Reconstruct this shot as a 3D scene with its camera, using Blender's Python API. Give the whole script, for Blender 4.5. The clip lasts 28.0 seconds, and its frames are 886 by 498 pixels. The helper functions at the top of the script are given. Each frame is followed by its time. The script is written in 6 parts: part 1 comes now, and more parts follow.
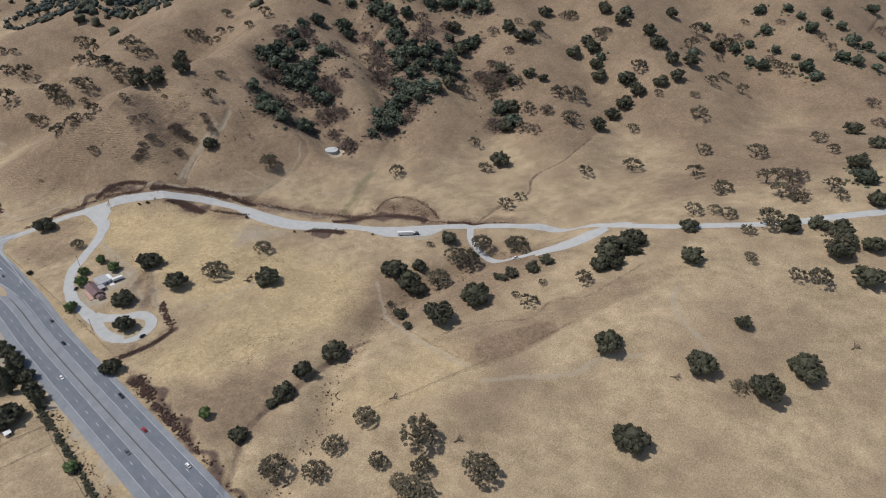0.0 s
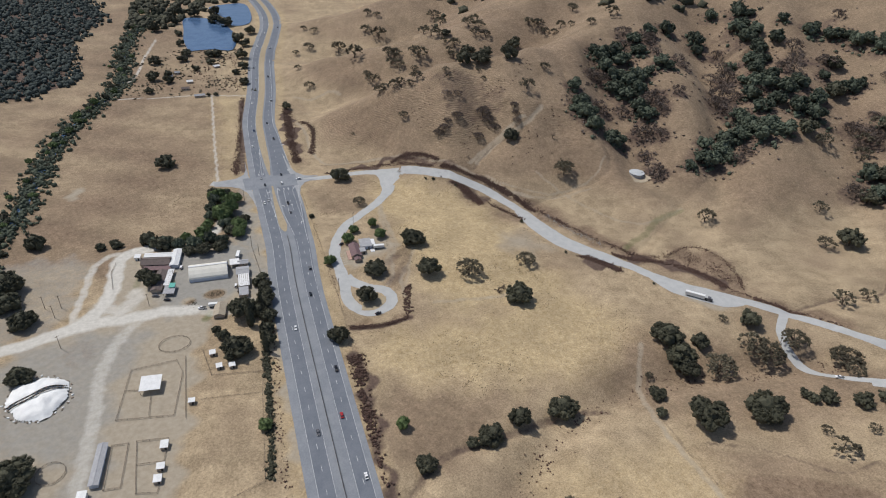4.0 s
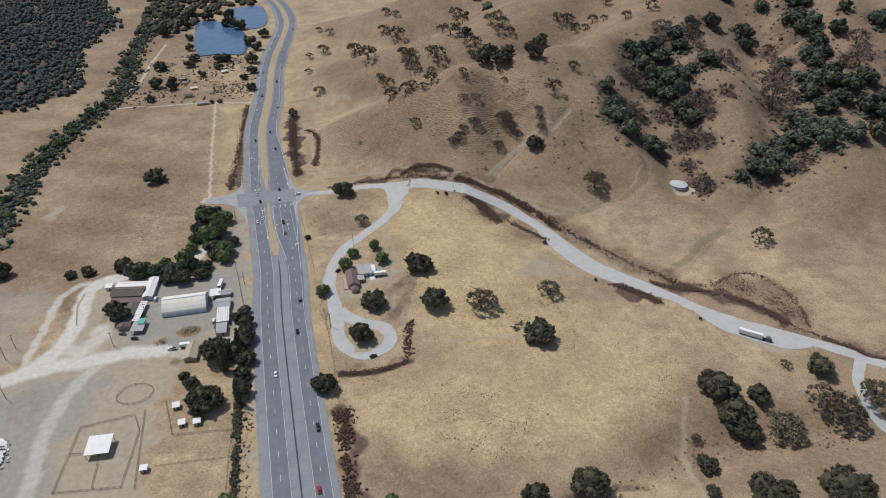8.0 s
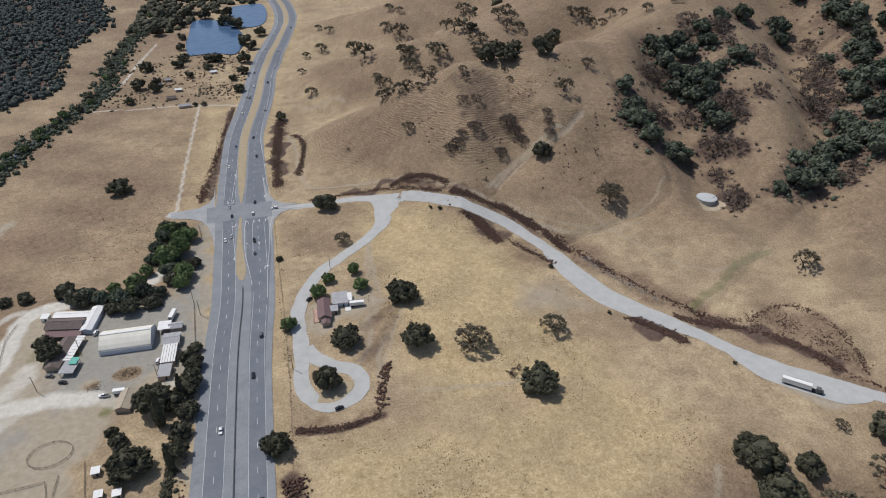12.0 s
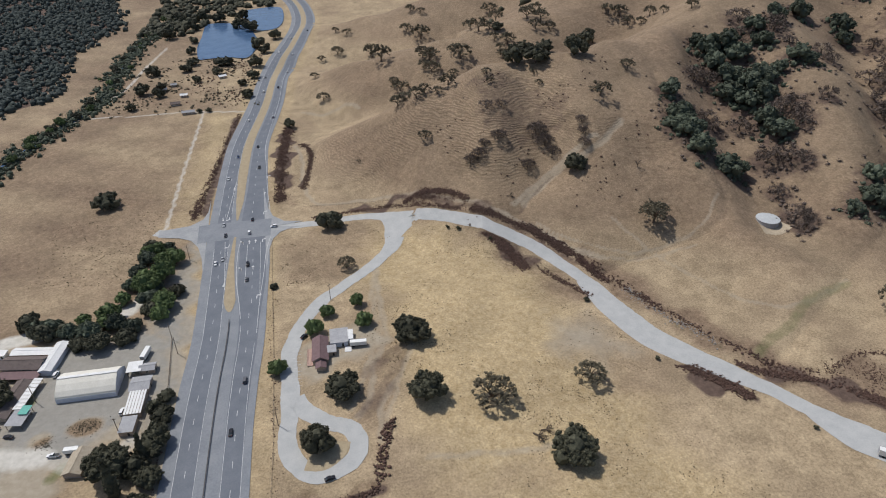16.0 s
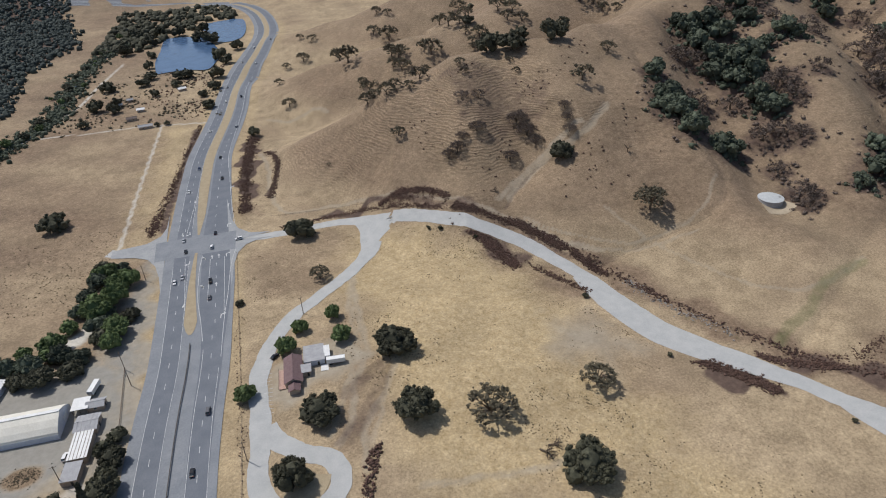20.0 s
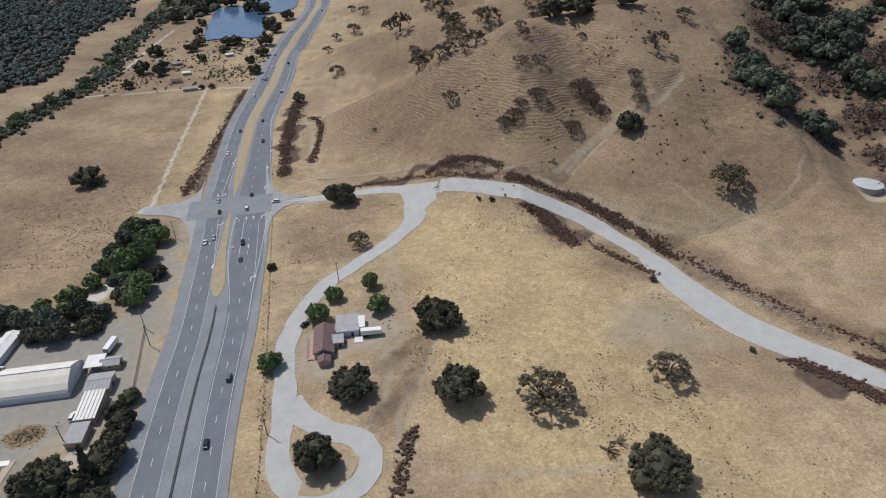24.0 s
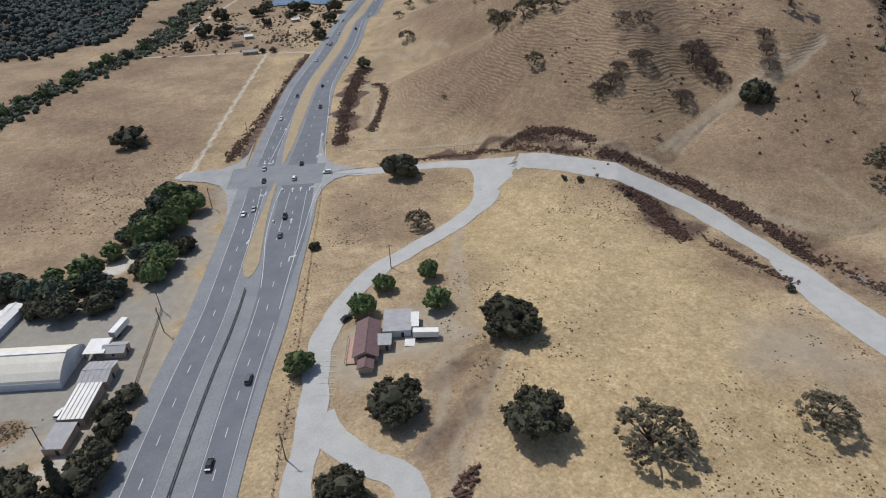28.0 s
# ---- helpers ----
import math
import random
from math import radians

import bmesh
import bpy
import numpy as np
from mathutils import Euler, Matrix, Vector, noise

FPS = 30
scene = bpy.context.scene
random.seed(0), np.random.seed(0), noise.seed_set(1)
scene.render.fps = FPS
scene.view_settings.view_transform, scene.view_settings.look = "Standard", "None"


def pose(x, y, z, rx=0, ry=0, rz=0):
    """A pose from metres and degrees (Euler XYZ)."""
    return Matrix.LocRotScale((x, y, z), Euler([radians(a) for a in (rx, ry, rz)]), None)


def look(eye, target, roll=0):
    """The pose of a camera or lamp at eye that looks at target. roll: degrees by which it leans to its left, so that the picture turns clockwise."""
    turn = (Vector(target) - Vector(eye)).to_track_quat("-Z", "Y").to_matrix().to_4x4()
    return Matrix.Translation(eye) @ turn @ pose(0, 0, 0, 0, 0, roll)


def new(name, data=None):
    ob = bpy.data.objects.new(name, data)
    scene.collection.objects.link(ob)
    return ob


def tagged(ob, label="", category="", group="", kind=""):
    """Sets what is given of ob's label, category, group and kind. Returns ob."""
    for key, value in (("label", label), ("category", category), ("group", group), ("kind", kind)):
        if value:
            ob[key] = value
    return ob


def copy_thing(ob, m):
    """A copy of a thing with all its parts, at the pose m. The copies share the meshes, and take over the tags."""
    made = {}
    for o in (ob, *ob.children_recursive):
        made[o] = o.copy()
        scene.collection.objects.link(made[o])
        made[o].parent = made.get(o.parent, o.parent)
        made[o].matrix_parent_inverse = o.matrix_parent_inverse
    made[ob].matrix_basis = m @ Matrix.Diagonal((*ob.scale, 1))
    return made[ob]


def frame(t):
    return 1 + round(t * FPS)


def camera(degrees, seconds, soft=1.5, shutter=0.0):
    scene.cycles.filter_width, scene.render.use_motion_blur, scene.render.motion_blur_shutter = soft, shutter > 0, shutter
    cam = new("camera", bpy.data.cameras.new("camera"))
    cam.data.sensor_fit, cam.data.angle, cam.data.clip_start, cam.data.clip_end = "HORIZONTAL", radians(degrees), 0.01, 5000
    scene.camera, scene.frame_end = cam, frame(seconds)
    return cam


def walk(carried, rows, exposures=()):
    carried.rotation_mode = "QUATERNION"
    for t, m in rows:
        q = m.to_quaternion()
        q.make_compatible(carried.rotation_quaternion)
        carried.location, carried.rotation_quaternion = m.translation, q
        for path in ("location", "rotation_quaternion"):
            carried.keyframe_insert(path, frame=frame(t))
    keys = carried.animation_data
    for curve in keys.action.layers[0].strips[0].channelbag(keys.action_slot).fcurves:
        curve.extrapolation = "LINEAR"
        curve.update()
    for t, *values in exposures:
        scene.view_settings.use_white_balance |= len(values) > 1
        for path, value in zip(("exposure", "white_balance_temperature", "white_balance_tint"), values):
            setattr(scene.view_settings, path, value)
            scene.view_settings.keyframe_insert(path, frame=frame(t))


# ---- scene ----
cam = camera(70.1, 28.0, soft=1.05)
PATH = [
    (0, (-97.824, -502.129, 308.802), (-96.506, -501.09, 307.714), 1.2),
    (0.5, (-92.745, -496.556, 305.173), (-91.438, -495.5, 304.087), 1.5),
    (1, (-83.886, -491.618, 297.886), (-82.67, -490.452, 296.808), 1.9),
    (1.5, (-76.754, -481.819, 294.806), (-75.749, -480.477, 293.716), 2.7),
    (2, (-72.644, -470.876, 288.898), (-71.801, -469.428, 287.805), 3.9),
    (2.5, (-64.193, -464.382, 285.122), (-63.526, -462.85, 284.023), 3.8),
    (3, (-61.674, -457.954, 282.626), (-61.0, -456.421, 281.533), 4.0),
    (3.5, (-56.85, -451.828, 280.931), (-56.188, -450.288, 279.84), 3.7),
    (5.5, (-35.163, -426.533, 271.073), (-34.545, -424.973, 269.985), 2.2),
    (6, (-30.552, -419.735, 269.105), (-29.944, -418.172, 268.016), 1.9),
    (6.5, (-26.294, -412.791, 266.58), (-25.705, -411.22, 265.492), 1.5),
    (7, (-20.611, -405.917, 264.349), (-20.037, -404.34, 263.261), 1.3),
    (7.5, (-16.636, -399.255, 262.177), (-16.064, -397.678, 261.088), 1.3),
    (8, (-10.747, -392.166, 259.355), (-10.203, -390.579, 258.266), 1.1),
    (8.5, (-9.109, -382.207, 255.164), (-8.693, -380.59, 254.063), -0.3),
    (9, (-2.52, -377.175, 253.819), (-2.0, -375.579, 252.733), 1.0),
    (9.5, (3.472, -371.267, 251.741), (3.98, -369.667, 250.654), 0.7),
    (10, (7.191, -364.485, 248.441), (7.704, -362.884, 247.357), 0.7),
    (10.5, (12.701, -358.185, 245.76), (13.204, -356.581, 244.676), 0.5),
    (11, (17.219, -352.313, 243.209), (17.717, -350.707, 242.125), 0.4),
    (11.5, (22.195, -346.347, 240.364), (22.686, -344.739, 239.279), 0.3),
    (13.5, (39.069, -322.32, 231.118), (39.525, -320.703, 230.033), -0.1),
    (14, (41.607, -315.321, 228.591), (42.035, -313.697, 227.504), -0.1),
    (14.5, (43.21, -308.474, 225.302), (43.628, -306.845, 224.221), -0.1),
    (15, (45.332, -301.938, 222.902), (45.74, -300.303, 221.824), -0.4),
    (15.5, (45.616, -295.472, 220.463), (46.029, -293.836, 219.388), -0.4),
    (16, (46.906, -289.378, 217.607), (47.318, -287.737, 216.54), -0.7),
    (16.5, (47.915, -282.718, 214.721), (48.322, -281.076, 213.654), -0.8),
    (17, (48.297, -276.301, 211.341), (48.683, -274.652, 210.278), -1.3),
    (17.5, (50.053, -270.308, 208.099), (50.463, -268.663, 207.039), -1.1),
    (18, (49.561, -263.61, 204.548), (49.906, -261.95, 203.488), 0.5),
    (18.5, (52.075, -263.381, 203.214), (52.548, -261.748, 202.162), -2.2),
    (19, (51.707, -264.669, 200.388), (52.203, -263.041, 199.338), -2.7),
    (19.5, (52.366, -265.475, 197.371), (52.857, -263.841, 196.328), -3.1),
    (20, (53.176, -264.895, 194.372), (53.648, -263.25, 193.337), -3.2),
    (20.5, (53.094, -264.413, 191.342), (53.564, -262.764, 190.313), -3.6),
    (22.5, (56.189, -254.878, 179.074), (56.601, -253.211, 178.051), -3.1),
    (23, (54.634, -251.802, 175.445), (55.016, -250.128, 174.419), -2.8),
    (23.5, (53.481, -248.366, 171.825), (53.843, -246.694, 170.789), -2.5),
    (24, (53.27, -243.744, 168.231), (53.618, -242.075, 167.185), -2.3),
    (24.5, (54.845, -238.195, 164.375), (55.176, -236.529, 163.32), -2.2),
    (25, (56.567, -232.491, 160.514), (56.891, -230.827, 159.454), -2.2),
    (25.5, (58.629, -226.96, 156.85), (58.952, -225.294, 155.791), -2.2),
    (26, (61.1, -221.222, 153.311), (61.415, -219.556, 152.25), -2.0),
    (26.5, (62.003, -215.16, 149.503), (62.298, -213.49, 148.444), -1.9),
    (27, (61.306, -209.309, 146.042), (61.572, -207.634, 144.983), -1.8),
    (27.5, (59.651, -203.951, 142.27), (59.892, -202.271, 141.213), -1.6),
    (28, (57.787, -198.374, 138.496), (57.933, -196.689, 137.428), -2.8),
]
walk(cam, [(t, look(eye, target, roll)) for t, eye, target, roll in PATH])


# ---- light ----
SUN_ELEVATION, SUN_FROM = 58.0, 318.0   # degrees; compass bearing the sun stands at, clockwise from +y
world = bpy.data.worlds.new("sky")
scene.world = world
world.use_nodes = True
sky = world.node_tree.nodes.new("ShaderNodeTexSky")
sky.sky_type, sky.sun_disc = "NISHITA", False
sky.sun_elevation, sky.sun_rotation = radians(SUN_ELEVATION), radians(SUN_FROM)
sky.altitude, sky.dust_density = 200, 2.0
world.node_tree.nodes["Background"].inputs["Strength"].default_value = 0.093
world.node_tree.links.new(sky.outputs["Color"], world.node_tree.nodes["Background"].inputs["Color"])
sun = new("sun", bpy.data.lights.new("sun", "SUN"))
sun.data.energy, sun.data.angle, sun.data.color = 3.0, radians(0.53), (1.0, 0.97, 0.93)
far_sun = Vector((math.sin(radians(SUN_FROM)) * math.cos(radians(SUN_ELEVATION)), math.cos(radians(SUN_FROM)) * math.cos(radians(SUN_ELEVATION)), math.sin(radians(SUN_ELEVATION))))
sun.matrix_world = look(far_sun * 600, (0, 0, 0))
scene.view_settings.exposure = 0.0


# ---- materials ----
def material(name, colour, colour_b, scale, rough=0.9, bump=0.0, fine=8.0, metal=0.0, colour_c=None, big=0.0, per_object=0.0):
    """A surface in two mixed colours: a coarse noise of that many metres, a finer grain, and relief."""
    m = bpy.data.materials.new(name)
    m.use_nodes = True
    n, link = m.node_tree.nodes, m.node_tree.links.new
    bsdf = n["Principled BSDF"]
    bsdf.inputs["Roughness"].default_value, bsdf.inputs["Metallic"].default_value = rough, metal
    bsdf.inputs["Specular IOR Level"].default_value = 0.25
    where = n.new("ShaderNodeNewGeometry")
    noise_a, noise_b = n.new("ShaderNodeTexNoise"), n.new("ShaderNodeTexNoise")
    for node, size in ((noise_a, scale), (noise_b, scale / fine)):
        node.inputs["Scale"].default_value, node.inputs["Detail"].default_value = 1 / size, 6
        node.inputs["Roughness"].default_value = 0.62
        link(where.outputs["Position"], node.inputs["Vector"])
    both = n.new("ShaderNodeMath")
    both.operation = "ADD"
    link(noise_a.outputs["Fac"], both.inputs[0]), link(noise_b.outputs["Fac"], both.inputs[1])
    ramp = n.new("ShaderNodeMapRange")
    ramp.inputs["From Min"].default_value, ramp.inputs["From Max"].default_value = 0.78, 1.22
    link(both.outputs[0], ramp.inputs["Value"])
    mix = n.new("ShaderNodeMix")
    mix.data_type = "RGBA"
    link(ramp.outputs["Result"], mix.inputs["Factor"])
    mix.inputs["A"].default_value, mix.inputs["B"].default_value = (*colour, 1), (*colour_b, 1)
    out = mix.outputs["Result"]
    if colour_c:
        noise_c, ramp_c, mix_c = n.new("ShaderNodeTexNoise"), n.new("ShaderNodeMapRange"), n.new("ShaderNodeMix")
        noise_c.inputs["Scale"].default_value, noise_c.inputs["Detail"].default_value = 1 / big, 5
        ramp_c.inputs["From Min"].default_value, ramp_c.inputs["From Max"].default_value = 0.48, 0.66
        mix_c.data_type = "RGBA"
        link(where.outputs["Position"], noise_c.inputs["Vector"]), link(noise_c.outputs["Fac"], ramp_c.inputs["Value"])
        link(ramp_c.outputs["Result"], mix_c.inputs["Factor"]), link(out, mix_c.inputs["A"])
        mix_c.inputs["B"].default_value = (*colour_c, 1)
        out = mix_c.outputs["Result"]
    if per_object:
        info, vary, shade = n.new("ShaderNodeObjectInfo"), n.new("ShaderNodeMapRange"), n.new("ShaderNodeHueSaturation")
        vary.inputs["To Min"].default_value, vary.inputs["To Max"].default_value = 1 - per_object, 1 + per_object
        link(info.outputs["Random"], vary.inputs["Value"]), link(vary.outputs["Result"], shade.inputs["Value"]), link(out, shade.inputs["Color"])
        out = shade.outputs["Color"]
    link(out, bsdf.inputs["Base Color"])
    if bump:
        relief = n.new("ShaderNodeBump")
        relief.inputs["Strength"].default_value, relief.inputs["Distance"].default_value = 0.8, bump
        link(noise_b.outputs["Fac"], relief.inputs["Height"]), link(relief.outputs["Normal"], bsdf.inputs["Normal"])
    return m


def ground_material():
    """Dry grass with bare earth, brown hillsides and bleached stands, by the ground's own cover map."""
    m = material("dry_grass", (0.31, 0.235, 0.148), (0.465, 0.36, 0.232), 9, 0.95, 0.35, 9, colour_c=(0.31, 0.232, 0.152), big=55)
    n, link = m.node_tree.nodes, m.node_tree.links.new
    bsdf = n["Principled BSDF"]
    out = bsdf.inputs["Base Color"].links[0].from_socket
    where = n.new("ShaderNodeNewGeometry")
    cover = n.new("ShaderNodeAttribute")
    cover.attribute_name = "cover"
    split = n.new("ShaderNodeSeparateColor")
    link(cover.outputs["Color"], split.inputs["Color"])
    grain = n.new("ShaderNodeTexNoise")
    grain.inputs["Scale"].default_value, grain.inputs["Detail"].default_value, grain.inputs["Roughness"].default_value = 0.30, 8, 0.72
    link(where.outputs["Position"], grain.inputs["Vector"])
    # cattle paths along the contours
    place = n.new("ShaderNodeSeparateXYZ")
    link(where.outputs["Position"], place.inputs["Vector"])
    bend = n.new("ShaderNodeTexNoise")
    bend.inputs["Scale"].default_value, bend.inputs["Detail"].default_value, bend.inputs["Roughness"].default_value = 0.045, 9, 0.62
    link(where.outputs["Position"], bend.inputs["Vector"])
    wobble = n.new("ShaderNodeMath")
    wobble.operation = "MULTIPLY_ADD"
    wobble.inputs[1].default_value = 9.0
    link(bend.outputs["Fac"], wobble.inputs[0]), link(place.outputs["Z"], wobble.inputs[2])
    steps = n.new("ShaderNodeMath")
    steps.operation = "MULTIPLY"
    steps.inputs[1].default_value = 4.6
    link(wobble.outputs[0], steps.inputs[0])
    wave = n.new("ShaderNodeMath")
    wave.operation = "SINE"
    link(steps.outputs[0], wave.inputs[0])
    worn = n.new("ShaderNodeAttribute")
    worn.attribute_name = "wear"
    strewn = n.new("ShaderNodeAttribute")
    strewn.attribute_name = "litter_and_shade"
    split_worn = n.new("ShaderNodeSeparateColor")
    link(worn.outputs["Color"], split_worn.inputs["Color"])
    fray = n.new("ShaderNodeTexNoise")
    fray.inputs["Scale"].default_value, fray.inputs["Detail"].default_value, fray.inputs["Roughness"].default_value = 0.16, 8, 0.68
    link(where.outputs["Position"], fray.inputs["Vector"])
    layers = (
        (split.outputs["Green"], (0.178, 0.124, 0.081), (0.282, 0.203, 0.137), 0.5, 0.05, 0.95),
        (split.outputs["Blue"], (0.385, 0.288, 0.158), (0.52, 0.405, 0.245), 0.5, 0.05, 0.95),
        (split.outputs["Red"], (0.325, 0.275, 0.205), (0.40, 0.345, 0.265), 0.6, 0.2, 0.8),
        (split_worn.outputs["Green"], (0.27, 0.256, 0.226), (0.32, 0.303, 0.268), 0.6, 0.2, 0.8),
        (split_worn.outputs["Blue"], (0.12, 0.13, 0.055), (0.19, 0.19, 0.09), 0.7, 0.25, 0.8),
        (strewn.outputs["Fac"], (0.088, 0.060, 0.048), (0.145, 0.100, 0.077), 0.8, 0.25, 0.6),
        (split_worn.outputs["Red"], (0.50, 0.475, 0.42), (0.62, 0.59, 0.53), 0.55, 0.25, 0.75),
    )
    broad, broad_level, patchy = n.new("ShaderNodeTexNoise"), n.new("ShaderNodeMapRange"), n.new("ShaderNodeHueSaturation")
    broad.inputs["Scale"].default_value, broad.inputs["Detail"].default_value, broad.inputs["Roughness"].default_value = 0.028, 7, 0.66
    link(where.outputs["Position"], broad.inputs["Vector"])
    broad_level.inputs["From Min"].default_value, broad_level.inputs["From Max"].default_value = 0.36, 0.6
    broad_level.inputs["To Min"].default_value, broad_level.inputs["To Max"].default_value = 0.84, 1.09
    for order, (mask, dark, pale, ragged, low, high) in enumerate(layers):
        if order == 2:
            speck, speck_level, speckle = n.new("ShaderNodeTexNoise"), n.new("ShaderNodeMapRange"), n.new("ShaderNodeHueSaturation")
            speck.inputs["Scale"].default_value, speck.inputs["Detail"].default_value, speck.inputs["Roughness"].default_value = 0.95, 6, 0.8
            link(where.outputs["Position"], speck.inputs["Vector"])
            speck_level.inputs["From Min"].default_value, speck_level.inputs["From Max"].default_value = 0.36, 0.64
            speck_level.inputs["To Min"].default_value, speck_level.inputs["To Max"].default_value = 0.68, 1.24
            link(speck.outputs["Fac"], speck_level.inputs["Value"]), link(speck_level.outputs["Result"], speckle.inputs["Value"]), link(out, speckle.inputs["Color"])
            out = speckle.outputs["Color"]
        ramp, tint, mix, edge, level_in = n.new("ShaderNodeMapRange"), n.new("ShaderNodeMix"), n.new("ShaderNodeMix"), n.new("ShaderNodeMath"), n.new("ShaderNodeMapRange")
        tint.data_type = mix.data_type = "RGBA"
        ramp.inputs["From Min"].default_value, ramp.inputs["From Max"].default_value = 0.37, 0.63
        link(grain.outputs["Fac"], ramp.inputs["Value"]), link(ramp.outputs["Result"], tint.inputs["Factor"])
        tint.inputs["A"].default_value, tint.inputs["B"].default_value = (*dark, 1), (*pale, 1)
        edge.operation = "MULTIPLY_ADD"
        edge.inputs[1].default_value = ragged
        shifted = n.new("ShaderNodeMath")
        shifted.operation = "SUBTRACT"
        shifted.inputs[1].default_value = ragged * 0.5
        link(fray.outputs["Fac"], edge.inputs[0]), link(mask, edge.inputs[2])
        link(edge.outputs[0], shifted.inputs[0])
        level_in.inputs["From Min"].default_value, level_in.inputs["From Max"].default_value = low, high
        link(shifted.outputs[0], level_in.inputs["Value"])
        link(level_in.outputs["Result"], mix.inputs["Factor"]), link(out, mix.inputs["A"]), link(tint.outputs["Result"], mix.inputs["B"])
        out = mix.outputs["Result"]
        if order == 1:
            link(broad.outputs["Fac"], broad_level.inputs["Value"]), link(broad_level.outputs["Result"], patchy.inputs["Value"]), link(out, patchy.inputs["Color"])
            out = patchy.outputs["Color"]
    # the paths come and go in patches
    herd, herd_level, patched = n.new("ShaderNodeTexNoise"), n.new("ShaderNodeMapRange"), n.new("ShaderNodeMath")
    herd.inputs["Scale"].default_value, herd.inputs["Detail"].default_value = 0.021, 5
    link(where.outputs["Position"], herd.inputs["Vector"]), link(herd.outputs["Fac"], herd_level.inputs["Value"])
    herd_level.inputs["From Min"].default_value, herd_level.inputs["From Max"].default_value = 0.38, 0.58
    patched.operation = "MULTIPLY"
    link(wave.outputs[0], patched.inputs[0]), link(herd_level.outputs["Result"], patched.inputs[1])
    trodden = n.new("ShaderNodeMath")
    trodden.operation = "MULTIPLY"
    link(patched.outputs[0], trodden.inputs[0]), link(cover.outputs["Alpha"], trodden.inputs[1])
    relief = bsdf.inputs["Normal"].links[0].from_node
    heave, lift = n.new("ShaderNodeMath"), relief.inputs["Height"].links[0].from_socket
    heave.operation = "MULTIPLY_ADD"
    heave.inputs[1].default_value = 0.9
    link(trodden.outputs[0], heave.inputs[0]), link(lift, heave.inputs[2]), link(heave.outputs[0], relief.inputs["Height"])
    level = n.new("ShaderNodeMapRange")
    level.inputs["From Min"].default_value, level.inputs["From Max"].default_value = -1.0, 1.0
    level.inputs["To Min"].default_value, level.inputs["To Max"].default_value = 0.74, 1.2
    link(trodden.outputs[0], level.inputs["Value"])
    shade = n.new("ShaderNodeHueSaturation")
    link(level.outputs["Result"], shade.inputs["Value"]), link(out, shade.inputs["Color"])
    link(shade.outputs["Color"], bsdf.inputs["Base Color"])
    return m


GRASS = ground_material()
ROCK = material("grey_rock", (0.22, 0.20, 0.18), (0.36, 0.335, 0.30), 1.2, 0.95, 0.03)
VERGE = material("median_grass", (0.31, 0.25, 0.165), (0.41, 0.335, 0.225), 4, 0.95, 0.1)
ASPHALT = material("asphalt", (0.128, 0.142, 0.166), (0.176, 0.190, 0.214), 9, 0.85, 0.02, 20)
SHOULDER = material("worn_asphalt", (0.185, 0.200, 0.222), (0.255, 0.267, 0.284), 11, 0.9, 0.02, 15)
GRAVEL = material("pale_gravel", (0.37, 0.375, 0.37), (0.46, 0.46, 0.445), 6, 0.95, 0.04, 12)
DUSTY = material("dusty_asphalt", (0.27, 0.28, 0.29), (0.36, 0.365, 0.365), 8, 0.95, 0.02, 10)
DIRT = material("dusty_earth", (0.36, 0.295, 0.21), (0.46, 0.385, 0.285), 12, 0.95, 0.05, 10)
PAINT = material("road_paint", (0.40, 0.405, 0.41), (0.66, 0.66, 0.65), 3, 0.7)
BARK = material("bark", (0.10, 0.075, 0.055), (0.16, 0.125, 0.095), 0.6, 0.95, 0.05)
OAK_LEAF = material("oak_leaves", (0.036, 0.038, 0.025), (0.094, 0.091, 0.059), 1.6, 0.8, 0.0, 6, per_object=0.25)
DRY_LEAF = material("dull_oak_leaves", (0.076, 0.066, 0.045), (0.148, 0.128, 0.086), 1.6, 0.85, 0.0, 6, per_object=0.25)
# oak leaves coloured darker for shade between crowns, bluish for distance haze
SHADED_LEAF = material("shaded_hazy_leaves", (0.046, 0.058, 0.055), (0.070, 0.084, 0.074), 9, 0.85, 0.0, 6)
GULLY_LEAF = material("gully_oak_leaves", (0.046, 0.058, 0.042), (0.108, 0.124, 0.084), 2.5, 0.8, 0.0, 6, per_object=0.35)
TWIGS = material("grey_brown_twigs", (0.105, 0.080, 0.068), (0.185, 0.145, 0.120), 1.5, 0.95, 0.0, 6, per_object=0.25)
GREEN_LEAF = material("green_leaves", (0.070, 0.105, 0.038), (0.135, 0.175, 0.070), 2.0, 0.75, 0.0, 6, per_object=0.25)
SCRUB = material("dry_scrub", (0.075, 0.046, 0.038), (0.165, 0.102, 0.078), 1.6, 0.95, 0.0, 6, per_object=0.2)
WEED = material("dry_weeds", (0.115, 0.087, 0.053), (0.20, 0.152, 0.095), 1.0, 0.95)
WHITE_METAL = material("white_painted_metal", (0.70, 0.70, 0.68), (0.80, 0.80, 0.78), 3, 0.5)
# the sky's reflection is put into the blue base colour
WATER = material("water", (0.055, 0.105, 0.20), (0.085, 0.15, 0.26), 14, 0.16, 0.02)


